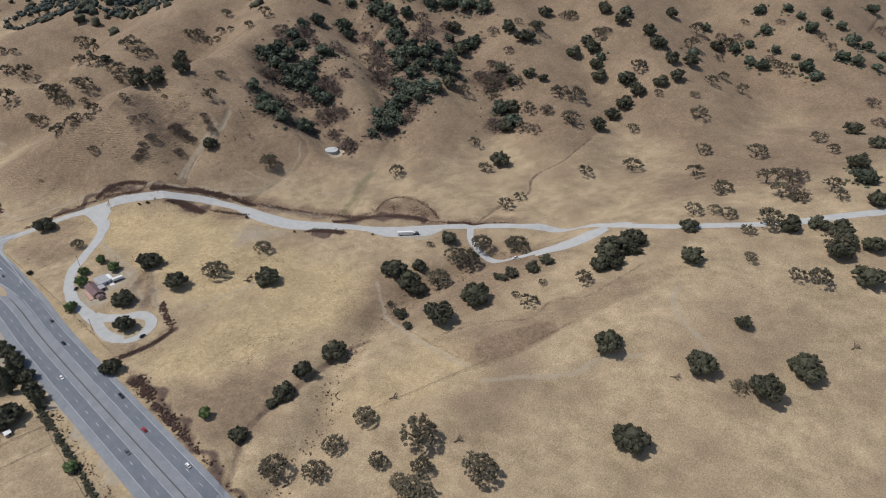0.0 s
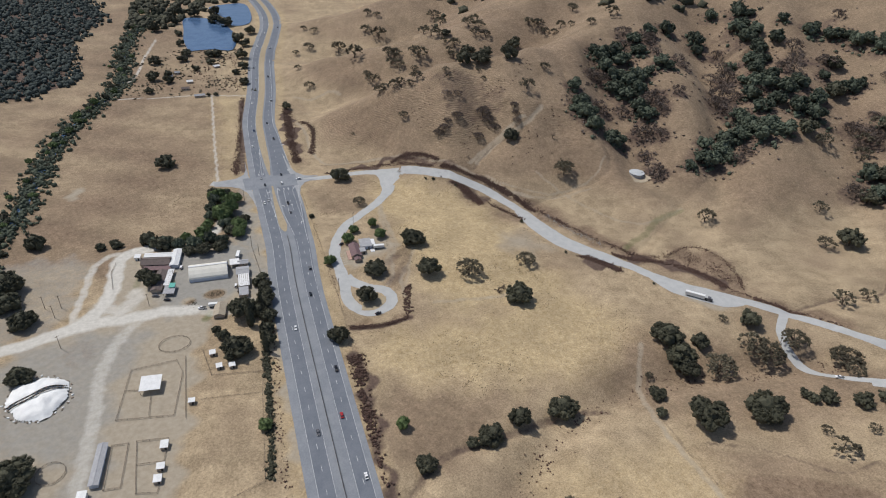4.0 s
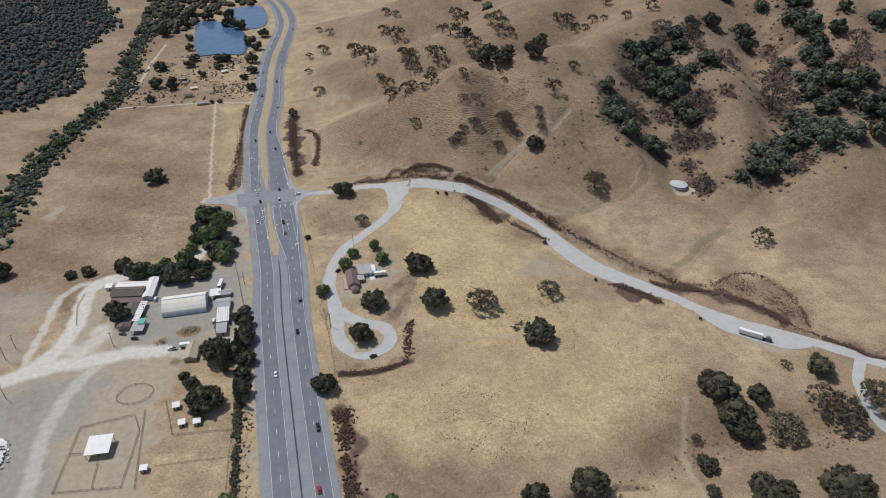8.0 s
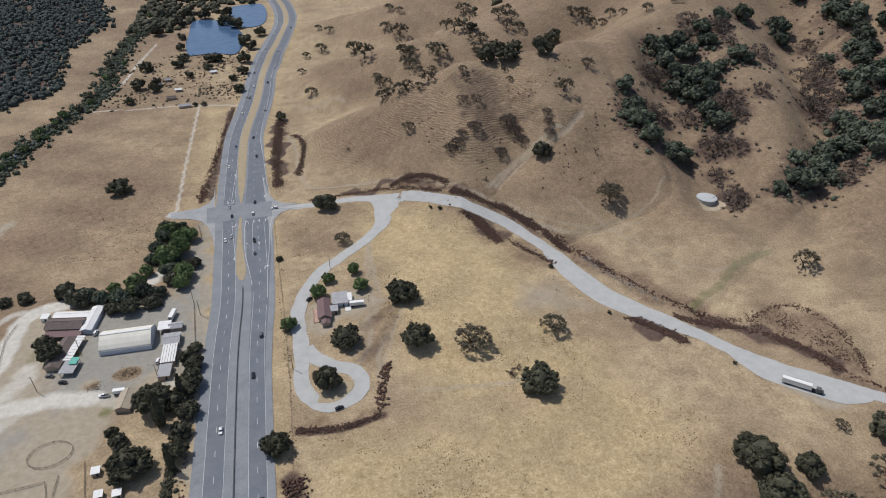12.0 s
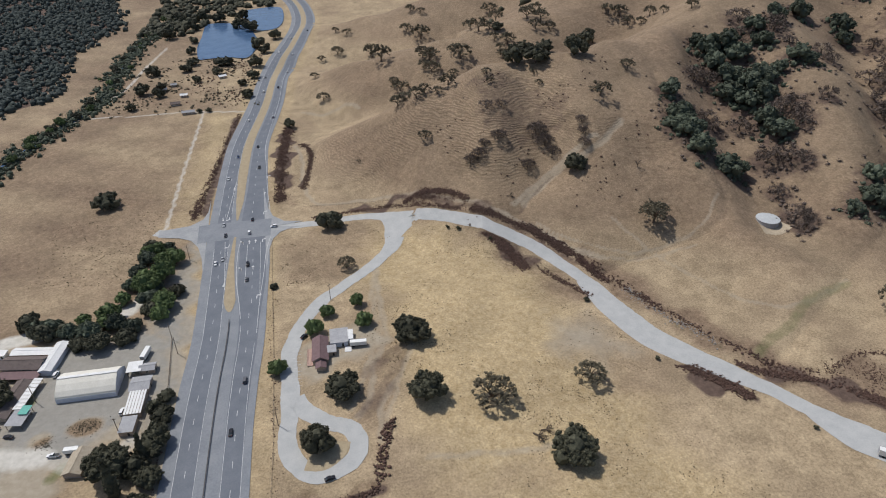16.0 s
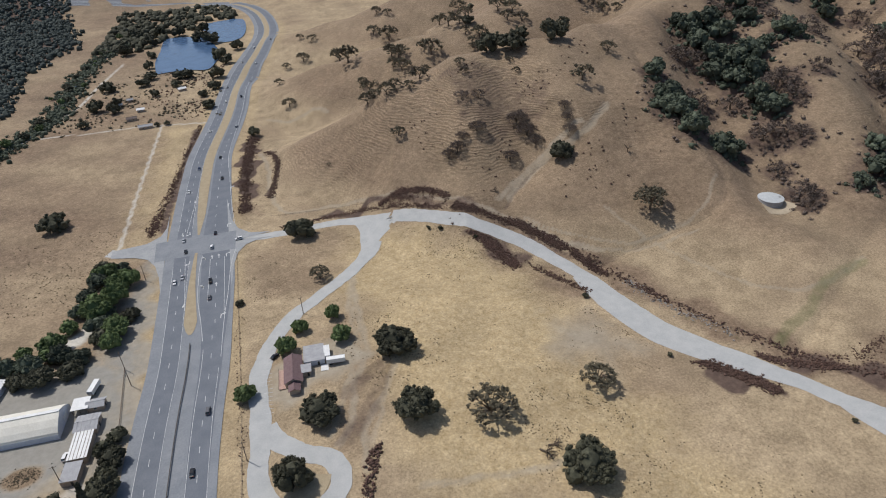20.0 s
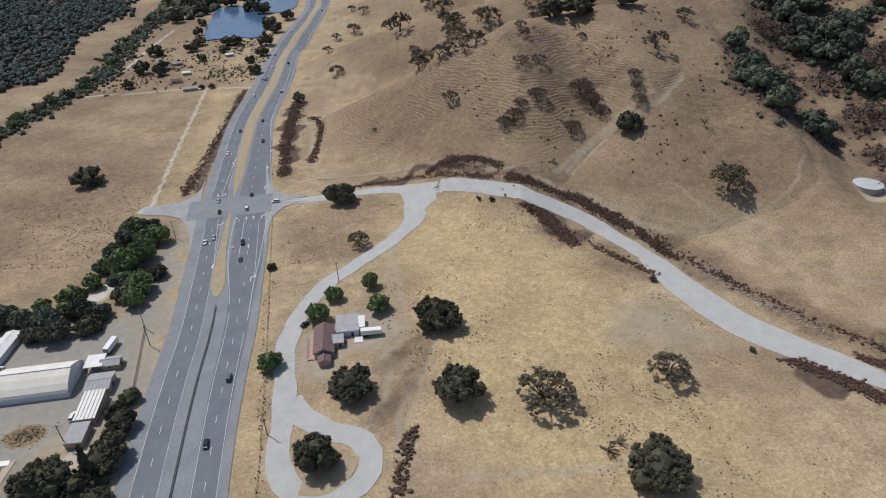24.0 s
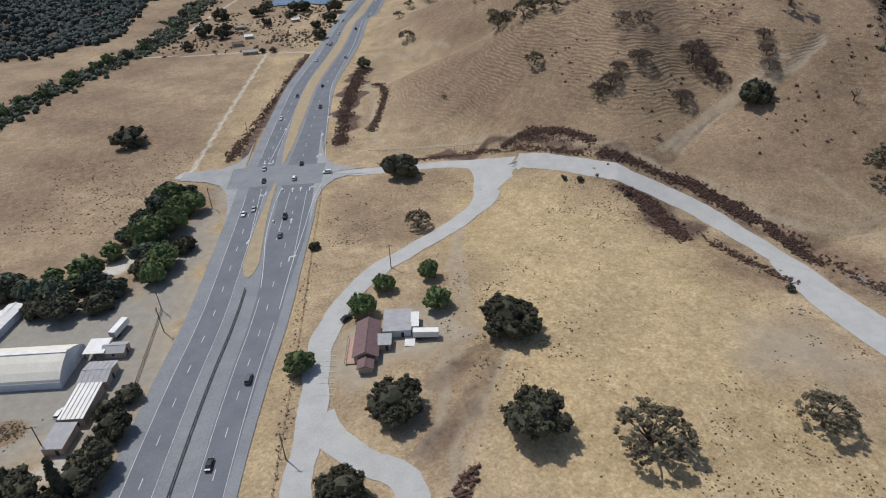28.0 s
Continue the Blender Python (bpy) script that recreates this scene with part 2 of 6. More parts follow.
# -- land --
def along(x, y, line):
    """Distance to a polyline and the height of its nearest point."""
    best = np.full(np.shape(x), 1e9)
    high = np.zeros(np.shape(x))
    for (ax, ay, az), (bx, by, bz) in zip(line[:-1], line[1:]):
        dx, dy = bx - ax, by - ay
        u = np.clip(((x - ax) * dx + (y - ay) * dy) / (dx * dx + dy * dy), 0, 1)
        d = np.hypot(x - ax - u * dx, y - ay - u * dy)
        high = np.where(d < best, az + u * (bz - az), high)
        best = np.minimum(best, d)
    return best, high


# crest lines (x, y, height), with their flank slope and rounding
RIDGES = [
    ([(58, 218, 4), (110, 205, 32), (150, 195, 56), (196, 182, 74), (262, 176, 81), (330, 196, 80), (410, 226, 88), (560, 330, 120), (800, 480, 190), (1300, 800, 300)], 0.50, 20),
    ([(330, 196, 80), (322, 130, 64), (313, 60, 42), (316, 10, 25), (322, -40, 12)], 0.46, 18),
    ([(262, 176, 81), (262, 110, 58), (240, 60, 26), (226, 30, 8)], 0.45, 22),
    ([(480, 225, 92), (450, 110, 72), (415, 30, 40), (385, -20, 21)], 0.50, 18),
    ([(760, 330, 160), (640, 130, 84), (500, 0, 42), (400, -70, 17), (360, -110, 5)], 0.42, 30),
    ([(900, 260, 190), (760, 60, 100), (620, -110, 40), (500, -210, 12)], 0.40, 35),
    ([(1100, 150, 200), (900, -60, 110), (760, -220, 50), (640, -320, 16)], 0.38, 40),
    ([(70, 420, 6), (150, 380, 36), (230, 345, 58), (330, 360, 74), (480, 430, 110), (700, 560, 160), (1000, 800, 220)], 0.38, 25),
    ([(110, 640, 8), (240, 600, 44), (420, 620, 82), (700, 760, 150), (1000, 1000, 200)], 0.34, 30),
    ([(200, -330, 4), (280, -370, 22), (420, -440, 34), (640, -560, 50)], 0.22, 60),
    ([(-560, 560, 30), (-420, 300, 26), (-360, 120, 22), (-380, -100, 22)], 0.30, 60),
    ([(-1100, 900, 160), (-800, 400, 130), (-700, 0, 110)], 0.28, 80),
    ([(1700, 60, 300), (1330, -130, 190), (1080, -290, 105), (930, -420, 48), (840, -540, 20)], 0.36, 40),
    ([(-700, 1500, 120), (0, 1700, 120), (700, 1600, 180), (1500, 1500, 260)], 0.25, 120),
]
# stream beds (x, y), depth and half width
GULLIES = [
    ([(20, -290, 0), (70, -275, 0), (120, -240, 0), (180, -228, 0), (240, -232, 0), (330, -260, 0), (460, -300, 0)], 7.0, 14),
    ([(238, 170, 0), (226, 120, 0), (205, 80, 0)], 9.0, 24),
    ([(180, 178, 0), (168, 130, 0), (160, 95, 0)], 4.0, 20),
    ([(395, 200, 0), (362, 110, 0), (345, 45, 0), (330, -5, 0)], 7.0, 16),
    ([(520, 140, 0), (450, 20, 0), (385, -60, 0)], 6.0, 16),
    ([(90, 300, 0), (170, 265, 0), (270, 262, 0), (380, 300, 0)], 8.0, 30),
    ([(75, 500, 0), (180, 480, 0), (300, 500, 0)], 6.0, 30),
]


# washed-out rills with sharp beds (x, y), depth and half width
RILLS = [
    ([(279, 101, 0), (244, 74, 0), (216, 77, 0), (197, 63, 0), (185, 52, 0)], 2.2, 5),
    ([(333, 154, 0), (311, 74, 0), (322, 48, 0), (319, 24, 0), (305, 5, 0), (289, -1, 0), (264, 0, 0), (237, -3, 0), (216, -9, 0)], 2.4, 5),
    ([(332, -201, 0), (382, -200, 0), (419, -207, 0), (452, -193, 0), (497, -205, 0), (570, -201, 0), (655, -189, 0)], 3.0, 6),
    ([(262, -103, 0), (300, -81, 0), (327, -67, 0), (352, -51, 0), (398, -30, 0)], 2.0, 7),
    ([(-2, -274, 0), (15, -261, 0), (35, -244, 0), (54, -239, 0), (84, -238, 0), (128, -232, 0)], 2.5, 5),
    ([(51, 296, 0), (53, 234, 0), (53, 199, 0), (48, 165, 0)], 2.0, 4),
]


def land(x, y):
    """The height of the ground."""
    x, y = np.asarray(x, float), np.asarray(y, float)
    k = 4.5
    total = np.exp(np.zeros(x.shape))
    for line, slope, round_off in RIDGES:
        d, crest = along(x, y, line)
        h = crest - slope * (np.sqrt(d * d + round_off * round_off) - round_off)
        total = total + np.exp(np.clip(h / k, -40, 60))
    z = k * np.log(total) - 0.5
    for line, depth, half in GULLIES:
        d, _ = along(x, y, line)
        z = z - depth * np.exp(-(d / half) ** 2)
    for line, depth, half in RILLS:
        d, _ = along(x, y, line)
        z = z - depth * np.exp(-d / half)
    knoll = 4.5 * np.exp(-(((x - 120) / 70) ** 2 + ((y + 20) / 90) ** 2))
    rills = np.sin((x - 0.35 * y) / 9.5 + 2.2 * np.sin((x + y) / 47)) * np.sin(y / 63 + 1.7) * 0.9 * np.clip((z - 8) / 25, 0, 1) * np.clip((y + 0.9 * x - 60) / 60, 0, 1)
    rough = 0.9 * np.sin(x / 37 + 1.3 * np.sin(y / 53)) * np.sin(y / 41 + 0.8 * np.sin(x / 61)) * np.clip((z - 4) / 20, 0, 1)
    crest_gap, _ = along(x, y, [(120, -330, 0), (170, -348, 0), (230, -378, 0), (300, -440, 0)])
    dome = 5.0 * np.exp(-(crest_gap / 24) ** 2)
    spurs = -2.6 * np.abs(np.sin((x + 0.25 * y) / 19 + 1.4 * np.sin(y / 57))) * np.clip((z - 6) / 20, 0, 1) * np.clip((y + 0.9 * x - 60) / 60, 0, 1)
    return z + knoll + rough + rills + dome + spurs


# -- end land --

# ---- building helpers ----
def part(name, bm, mat, parent=None, label="", smooth=False):
    """Links a bmesh as one mesh object, under a thing where one is given."""
    mesh = bpy.data.meshes.new(name)
    bm.to_mesh(mesh)
    bm.free()
    mesh.materials.append(mat)
    if smooth:
        mesh.shade_smooth()
    ob = new(name, mesh)
    ob.parent = parent
    return tagged(ob, label)


def sheet(name, verts, faces, mat, parent=None, smooth=False):
    mesh = bpy.data.meshes.new(name)
    mesh.from_pydata([tuple(v) for v in verts], [], [tuple(f) for f in faces])
    mesh.materials.append(mat)
    if smooth:
        mesh.shade_smooth()
    ob = new(name, mesh)
    ob.parent = parent
    return ob


def smooth_line(points, step=4.0):
    """A curve through the points (Catmull-Rom), as an array of places about a step apart."""
    p = np.array([points[0]] + list(points) + [points[-1]], float)
    out = []
    for a, b, c, d in zip(p[:-3], p[1:-2], p[2:-1], p[3:]):
        count = max(2, int(np.linalg.norm(c - b) / step))
        for u in np.linspace(0, 1, count, endpoint=False):
            out.append(0.5 * (2 * b + (c - a) * u + (2 * a - 5 * b + 4 * c - d) * u * u + (3 * b - a - 3 * c + d) * u ** 3))
    out.append(p[-2])
    return np.array(out)


def strip(name, line, left, right, mat, lift, parent=None, columns=4):
    """A band laid on the ground along a line, from left to right of it (metres, to the right is plus; numbers or one for each place)."""
    line = np.asarray(line, float)
    way = np.gradient(line, axis=0)
    way /= np.linalg.norm(way, axis=1)[:, None]
    side = np.c_[way[:, 1], -way[:, 0]]
    left, right = np.broadcast_to(left, len(line)), np.broadcast_to(right, len(line))
    verts = []
    for u in np.linspace(0, 1, columns + 1):
        p = line + side * (left + u * (right - left))[:, None]
        verts.append(np.c_[p, land(p[:, 0], p[:, 1]) + lift])
    verts = np.stack(verts, 1).reshape(-1, 3)
    c = columns + 1
    faces = [(i * c + j, i * c + j + 1, (i + 1) * c + j + 1, (i + 1) * c + j) for i in range(len(line) - 1) for j in range(columns)]
    return sheet(name, verts, faces, mat, parent)


# ---- ground ----
def spread(core_from, core_to, step, far, grow=1.07):
    """Grid lines: even inside the core, widening to the far edge outside it."""
    inner = list(np.arange(core_from, core_to + step, step))
    for sign in (-1, 1):
        d, at = step, inner[0] if sign < 0 else inner[-1]
        while abs(at) < far:
            d *= grow
            at += sign * d
            inner.insert(0, at) if sign < 0 else inner.append(at)
    return np.array(inner)



def inside(x, y, corners, soft=4.0):
    """How far places lie inside a polygon: 1 inside, fading to 0 over the soft edge."""
    hit = np.zeros(np.shape(x), bool)
    edge = np.full(np.shape(x), 1e9)
    for (ax, ay), (bx, by) in zip(corners, corners[1:] + corners[:1]):
        crosses = ((ay > y) != (by > y)) & (x < (bx - ax) * (y - ay) / (by - ay + 1e-9) + ax)
        hit ^= crosses
        d, _ = along(x, y, [(ax, ay, 0), (bx, by, 0)])
        edge = np.minimum(edge, d)
    return np.clip(0.5 + np.where(hit, edge, -edge) / soft, 0, 1)


gx, gy = spread(-235, 420, 1.9, 4300, 1.075), spread(-430, 330, 1.9, 4300, 1.075)
mesh_x, mesh_y = np.meshgrid(gx, gy)
flat_x, flat_y = mesh_x.ravel(), mesh_y.ravel()
height = land(flat_x, flat_y)
nx, ny = len(gx), len(gy)
idx = np.arange(nx * ny).reshape(ny, nx)
faces = np.stack([idx[:-1, :-1], idx[:-1, 1:], idx[1:, 1:], idx[1:, :-1]], -1).reshape(-1, 4)
ground = sheet("ground", np.c_[flat_x, flat_y, height].tolist(), faces.tolist(), GRASS, smooth=True)
tagged(ground, "rolling hills and valley floor of sun-dried golden grass", "ground", kind="structure")

# bare earth of yards, pens and cuttings
BARE = [
    [(-128, 14), (-30, -2), (-27, -60), (-40, -75), (-62, -66), (-76, -118), (-84, -170), (-96, -235), (-160, -235), (-180, -120), (-180, -78), (-148, -68), (-128, -30)],
    [(33, -56), (46, -54), (68, -40), (78, -34), (72, -20), (58, -18), (40, -26)],
    [(168, -40), (196, -52), (200, -75), (180, -80), (160, -62)],
    [(-172, 120), (-160, 120), (-160, 134), (-172, 134)],
    [(262, -170), (285, -184), (292, -180), (275, -158)],
    [(-19, 70), (-27, 62), (-29, -20), (-29, -130), (-33, -230), (-28, -230), (-21, -130), (-19, -20)],
]
# brown slopes and patches, some of them ploughed
BROWN = [
    [(172, -279), (165, -322), (204, -343), (233, -352), (296, -382), (331, -395), (335, -380), (311, -365), (282, -345), (232, -314), (200, -296)],
    [(173, -300), (165, -325), (199, -341), (230, -352), (240, -342), (214, -318)],
    [(290, -447), (341, -431), (355, -463), (346, -490), (318, -481)],
    [(290, -517), (319, -532), (360, -543), (330, -569), (292, -543)],
    [(133, -341), (152, -348), (144, -370), (123, -371), (110, -355)],
    [(135, -80), (176, -45), (200, -63), (208, -113), (182, -125), (165, -100)],
    [(78, -128), (92, -128), (92, -155), (78, -180), (64, -198), (56, -194), (72, -168)],
    [(150, -140), (210, -190), (240, -240), (180, -262), (140, -215)],
    [(28, -175), (60, -190), (110, -215), (60, -245), (16, -240)],
    [(78, -30), (90, -44), (81, -66), (73, -83), (68, -98), (58, -92), (56, -82), (64, -66), (73, -42)],
]
BROWN.append([(34, 88), (60, 92), (88, 95), (96, 82), (93, 62), (80, 42), (50, 22), (32, 40), (30, 74)])
BROWN.append([(186, -214), (214, -200), (250, -206), (300, -226), (330, -262), (330, -304), (270, -296), (215, -284), (182, -262)])
# bleached stands of grass
PALE = [
    [(92, 76), (104, 84), (130, 60), (175, 0), (180, -36), (166, -70), (190, -112), (180, -138), (90, -128), (84, -60), (86, 0), (72, 20), (84, 50)],
    [(30, -130), (100, -140), (180, -120), (210, -180), (150, -215), (60, -190), (25, -170)],
    [(80, -260), (180, -280), (170, -330), (90, -300)],
    [(-40, 115), (-30, 115), (0, 345), (-32, 350)],
]
stray_x = flat_x + 3.5 * np.sin(flat_y / 6.1 + 2 * np.sin(flat_x / 17)) + 2 * np.sin(flat_y / 2.7)
stray_y = flat_y + 3.5 * np.sin(flat_x / 5.3 + 2 * np.sin(flat_y / 13)) + 2 * np.sin(flat_x / 3.1)
bare, pale = np.zeros(len(flat_x)), np.zeros(len(flat_x))
# the grass turns browner as the hills rise
brown = np.clip((height - 2) / 14, 0, 1) * np.clip((flat_y + 0.9 * flat_x - 60) / 60, 0, 1) * 0.85
brown = brown * (0.9 + 0.1 * np.sin(flat_x / 43 + np.sin(flat_y / 31)))
meadow = np.clip((-22 - flat_x) / 6, 0, 1) * np.clip((flat_y - 5) / 12, 0, 1)
brown = np.maximum(brown, meadow * (0.6 + 0.22 * np.sin(flat_x / 29 + 1.5 * np.sin(flat_y / 37)) + 0.12 * np.sin(flat_y / 9 + flat_x / 15)))
for line, reach in (([(117, 98, 0), (128, 94, 0), (140, 90, 0), (150, 81, 0)], 4), ([(153, 64, 0), (166, 52, 0), (185, 30, 0), (201, 6, 0)], 4), ([(160, 28, 0), (172, 4, 0), (197, -28, 0)], 6), ([(212, 2, 0), (240, -60, 0), (268, -110, 0)], 9), ([(258, -106, 0), (282, -122, 0), (298, -142, 0), (306, -168, 0), (318, -186, 0), (358, -228, 0)], 8), ([(300, -118, 0), (318, -134, 0), (316, -156, 0)], 12), ([(32, 140, 0), (36, 220, 0), (44, 290, 0)], 7), ([(15, -150, 0), (8, -230, 0), (-4, -300, 0)], 6), ([(21, -123, 0), (60, -125, 0)], 3)):
    gap, _ = along(stray_x, stray_y, line)
    brown = np.maximum(brown, np.clip(1.5 - gap / reach, 0, 1))
for n, corners in enumerate(BARE):
    bare = np.maximum(bare, (0.75 if n == 2 else 1.0) * inside(stray_x, stray_y, corners, 30 if n == 2 else 9))
for x, y, rx, ry in ((-62, -57, 9, 6), (-77, -63, 6, 4.5), (-136, 0, 8, 16), (-130, -50, 6, 5), (-145, -95, 10, 14)):
    ring_gap = np.hypot((flat_x - x) / rx, (flat_y - y) / ry)
    bare, brown = bare * np.clip(ring_gap * 2 - 1.4, 0.15, 1), np.maximum(brown, 0.8 * np.clip(2.4 - 2 * ring_gap, 0, 1))
for n, corners in enumerate(BROWN):
    brown = np.maximum(brown, (0.5 if n == 0 else 1.0 if n == 1 else 0.42 if n == 9 else 0.5 if n == 10 else 0.72 if n in (7, 8, 11) else 0.42) * inside(flat_x if n in (0, 1, 9) else stray_x, flat_y if n in (0, 1, 9) else stray_y, corners, 2.5 if n < 2 else 5 if n == 9 else 9 if n == 10 else 26))
for n, corners in enumerate(PALE):
    pale = np.maximum(pale, (1.0, 0.95, 0.7, 0.7)[n] * inside(stray_x, stray_y, corners, 30))
# verges of the highway
verge_gap, _ = along(flat_x, flat_y, [(-25, -560, 0), (-7, -87, 0), (0, 55, 0), (6, 215, 0), (26, 362, 0), (43, 505, 0), (82, 660, 0), (92, 780, 0)])
pale = np.maximum(pale, 0.5 * np.clip((30 - verge_gap) / 6, 0, 1))
# chalky and trodden tracks, grey silt of the yard, damp green seeps
chalk, silt, damp = np.zeros(len(flat_x)), np.zeros(len(flat_x)), np.zeros(len(flat_x))
TRACKS = [
    ([(-260, -110), (-205, -84), (-174, -76), (-155, -69), (-145, -64), (-139, -56), (-134, -48), (-130, -33), (-128, -17), (-127, 3), (-121, 14), (-110, 17), (-98, 19)], 5.2, 1.0),
    ([(-155, -69), (-152, -62), (-151, -50), (-148, -33), (-146, -16), (-143, 3), (-133, 15), (-121, 16)], 3.0, 0.62),
    ([(-155, -70), (-137, -67), (-117, -68), (-98, -67), (-77, -71)], 6.0, 0.85),
    ([(-77, -71), (-56, -80), (-40, -72)], 5.0, 0.5),
    ([(-134, -48), (-124, -58), (-116, -50), (-113, -40)], 7.0, 0.62),
    ([(-112, -72), (-124, -92), (-132, -120), (-133, -152), (-137, -190), (-142, -240)], 5.0, 0.5),
    ([(-152, -74), (-146, -98), (-136, -130)], 3.5, 0.4),
    ([(-47, 112), (-45, 150), (-43, 203), (-39, 280), (-35, 358)], 1.8, 0.56),
    ([(86, 34), (83, 16), (81, -14), (79, -36), (70, -52), (66, -72), (58, -84)], 2.0, 0.46),
    ([(93, -34), (90, -48), (82, -62), (70, -78), (66, -100)], 1.8, 0.42),
    ([(159, -336), (182, -359), (202, -380), (223, -389), (240, -409)], 2.2, 0.45),
    ([(319, -401), (299, -406), (283, -420), (276, -437), (271, -448)], 2.2, 0.46),
    ([(202, -197), (185, -219), (173, -242), (168, -261), (167, -280), (166, -319)], 2.0, 0.46),
    ([(84, -114), (111, -119), (129, -122), (150, -120)], 2.0, 0.42),
    ([(48, 240), (52, 205), (50, 165), (58, 130), (84, 124), (112, 108), (140, 84), (160, 66), (190, 36), (210, 8), (222, 2)], 2.0, 0.46),
    ([(-165, 340), (-140, 400), (-120, 470), (-112, 540), (-95, 640)], 2.4, 0.6),
    ([(-162, 372), (-100, 364), (-47, 360), (5, 347)], 2.2, 0.6),
    ([(255, 90), (215, 80), (183, 59)], 2.2, 0.45),
    ([(240, 30), (262, -20), (285, -60), (310, -68), (345, -58)], 1.6, 0.36),
    ([(279, 101), (252, 82), (226, 80), (204, 70), (190, 58)], 2.6, 0.44),
    ([(192, 40), (208, 21), (224, 9), (243, 1), (269, 2), (290, 5), (312, 24)], 1.3, 0.40),
    ([(195, 25), (208, 13), (228, 0), (248, -4), (280, -6)], 1.3, 0.40),
    ([(83, 28), (78, 5), (77, -20), (72, -40), (61, -66), (55, -79)], 1.5, 0.42),
    ([(90, -45), (81, -66), (73, -83), (69, -93)], 1.3, 0.36),
    ([(60, 330), (79, 320), (102, 321), (114, 307)], 2.4, 0.45),
    ([(-64, 22), (-56, 30), (-50, 40), (-47, 52)], 4.5, 0.8),
    ([(-116, -110), (-124, -92), (-136, -82), (-152, -72)], 3.0, 0.45),
]
for line, half, strength in TRACKS:
    gap, _ = along(flat_x + 0.5 * np.sin(flat_y / 2.3), flat_y + 0.5 * np.sin(flat_x / 2.9), [(x, y, 0) for x, y in smooth_line(line, 7)])
    if strength < 0.48:
        bare = np.maximum(bare, (strength + 0.12) * np.clip(1.5 - gap / half, 0, 1))
    else:
        chalk = np.maximum(chalk, strength * np.clip(1.5 - gap / half, 0, 1))
for corners, strength in (
    ([(-200, -92), (-160, -78), (-126, -76), (-105, -85), (-106, -99), (-114, -113), (-122, -129), (-124, -160), (-128, -240), (-150, -240), (-146, -180), (-190, -175)], 0.68),
    ([(-215, -84), (-160, -68), (-150, -40), (-143, 8), (-160, 26), (-215, 24)], 0.5),
    ([(-44, 8), (-28, 98), (-21, 100), (-24, 2), (-26, -60), (-34, -60)], 0.75),
    ([(-104, -52), (-97, -31), (-87, 10), (-43, 6), (-32, -8), (-34, -49), (-57, -72), (-90, -72)], 0.9),
):
    silt = np.maximum(silt, strength * inside(stray_x, stray_y, corners, 14))
for line, half, strength in (([(342, -61), (310, -68), (294, -78), (272, -86), (260, -94)], 3.6, 0.5), ([(232, -60), (246, -84)], 3, 0.3), ([(-94, -22), (-90, -34)], 3, 0.6), ([(-66, -78), (-70, -84)], 3, 0.7), ([(-112, -22), (-114, -32)], 3, 0.5)):
    gap, _ = along(flat_x, flat_y, [(x, y, 0) for x, y in smooth_line(line, 6)])
    damp = np.maximum(damp, strength * np.clip(1.5 - gap / half, 0, 1))
for x, y, rx, ry in ((-62, -57, 8, 6), (-80, -60, 5, 4.5)):
    silt = silt * np.clip(2 * np.hypot((flat_x - x) / rx, (flat_y - y) / ry) - 1.4, 0, 1)
# litter under the dry scrub, washed-out rills
litter_and_shade = np.zeros(len(flat_x))
for corners, strength in (
    ([(155, 40), (166, 39), (178, 26), (184, 6), (172, 8), (162, 22)], 0.5),
    ([(185, 175), (235, 170), (250, 120), (215, 95), (180, 120)], 0.30),
    ([(220, -86), (234, -96), (243, -116), (231, -117), (218, -101)], 0.85),
    ([(42, 305), (32, 240), (28, 172), (37, 160), (44, 215), (47, 295)], 0.8),
    ([(117, 99), (128, 95), (140, 92), (150, 82), (155, 71), (178, 48), (198, 25), (208, 5), (204, 3), (190, 22), (170, 46), (150, 64), (141, 73)], 0.42),
    ([(72, 116), (110, 107), (126, 98), (124, 93), (104, 101), (74, 110)], 0.6),
    ([(250, -96), (262, -102), (286, -120), (302, -142), (308, -164), (303, -166), (294, -146), (278, -126), (254, -106)], 0.7),
    ([(284, -108), (316, -104), (330, -128), (326, -156), (312, -168), (304, -140)], 0.2),
    ([(24, -148), (20, -190), (14, -236), (6, -292), (0, -290), (7, -230), (11, -190), (14, -150)], 0.5),
):
    litter_and_shade = np.maximum(litter_and_shade, strength * 1.2 * inside(stray_x, stray_y, corners, 5))
for line, half, strength in (
    ([(321, 30), (319, 24), (305, 5), (289, -1), (264, 0), (237, -3), (216, -9)], 1.1, 0.34),
    ([(21, -123), (40, -127), (62, -124)], 2.2, 0.85),
    ([(57, 240), (59, 195), (47, 164)], 2.0, 0.6),
    ([(-3, 330), (-10, 250), (-19, 169), (-21, 135)], 4.0, 0.6),
    ([(184, -282), (214, -300), (234, -326), (259, -329), (274, -350), (305, -360), (336, -367)], 1.6, 0.42),
    ([(118, -300), (166, -322), (243, -355)], 1.2, 0.4),
    ([(66, -58), (86, -45), (76, -66), (60, -84)], 5, 0.42),
    ([(-2, -274), (15, -261), (35, -244), (54, -239), (84, -238), (128, -232), (149, -239)], 3, 0.45),
    ([(197, -210), (182, -235), (172, -259), (170, -306)], 1.4, 0.4),
    ([(244, 74), (216, 77), (197, 63), (185, 52)], 1.6, 0.4),
    ([(332, -201), (382, -200), (419, -207), (452, -193), (497, -205), (570, -201)], 2.0, 0.5),
):
    gap, _ = along(flat_x, flat_y, [(x, y, 0) for x, y in smooth_line(line, 6)])
    litter_and_shade = np.maximum(litter_and_shade, strength * np.clip(1.5 - gap / half, 0, 1))
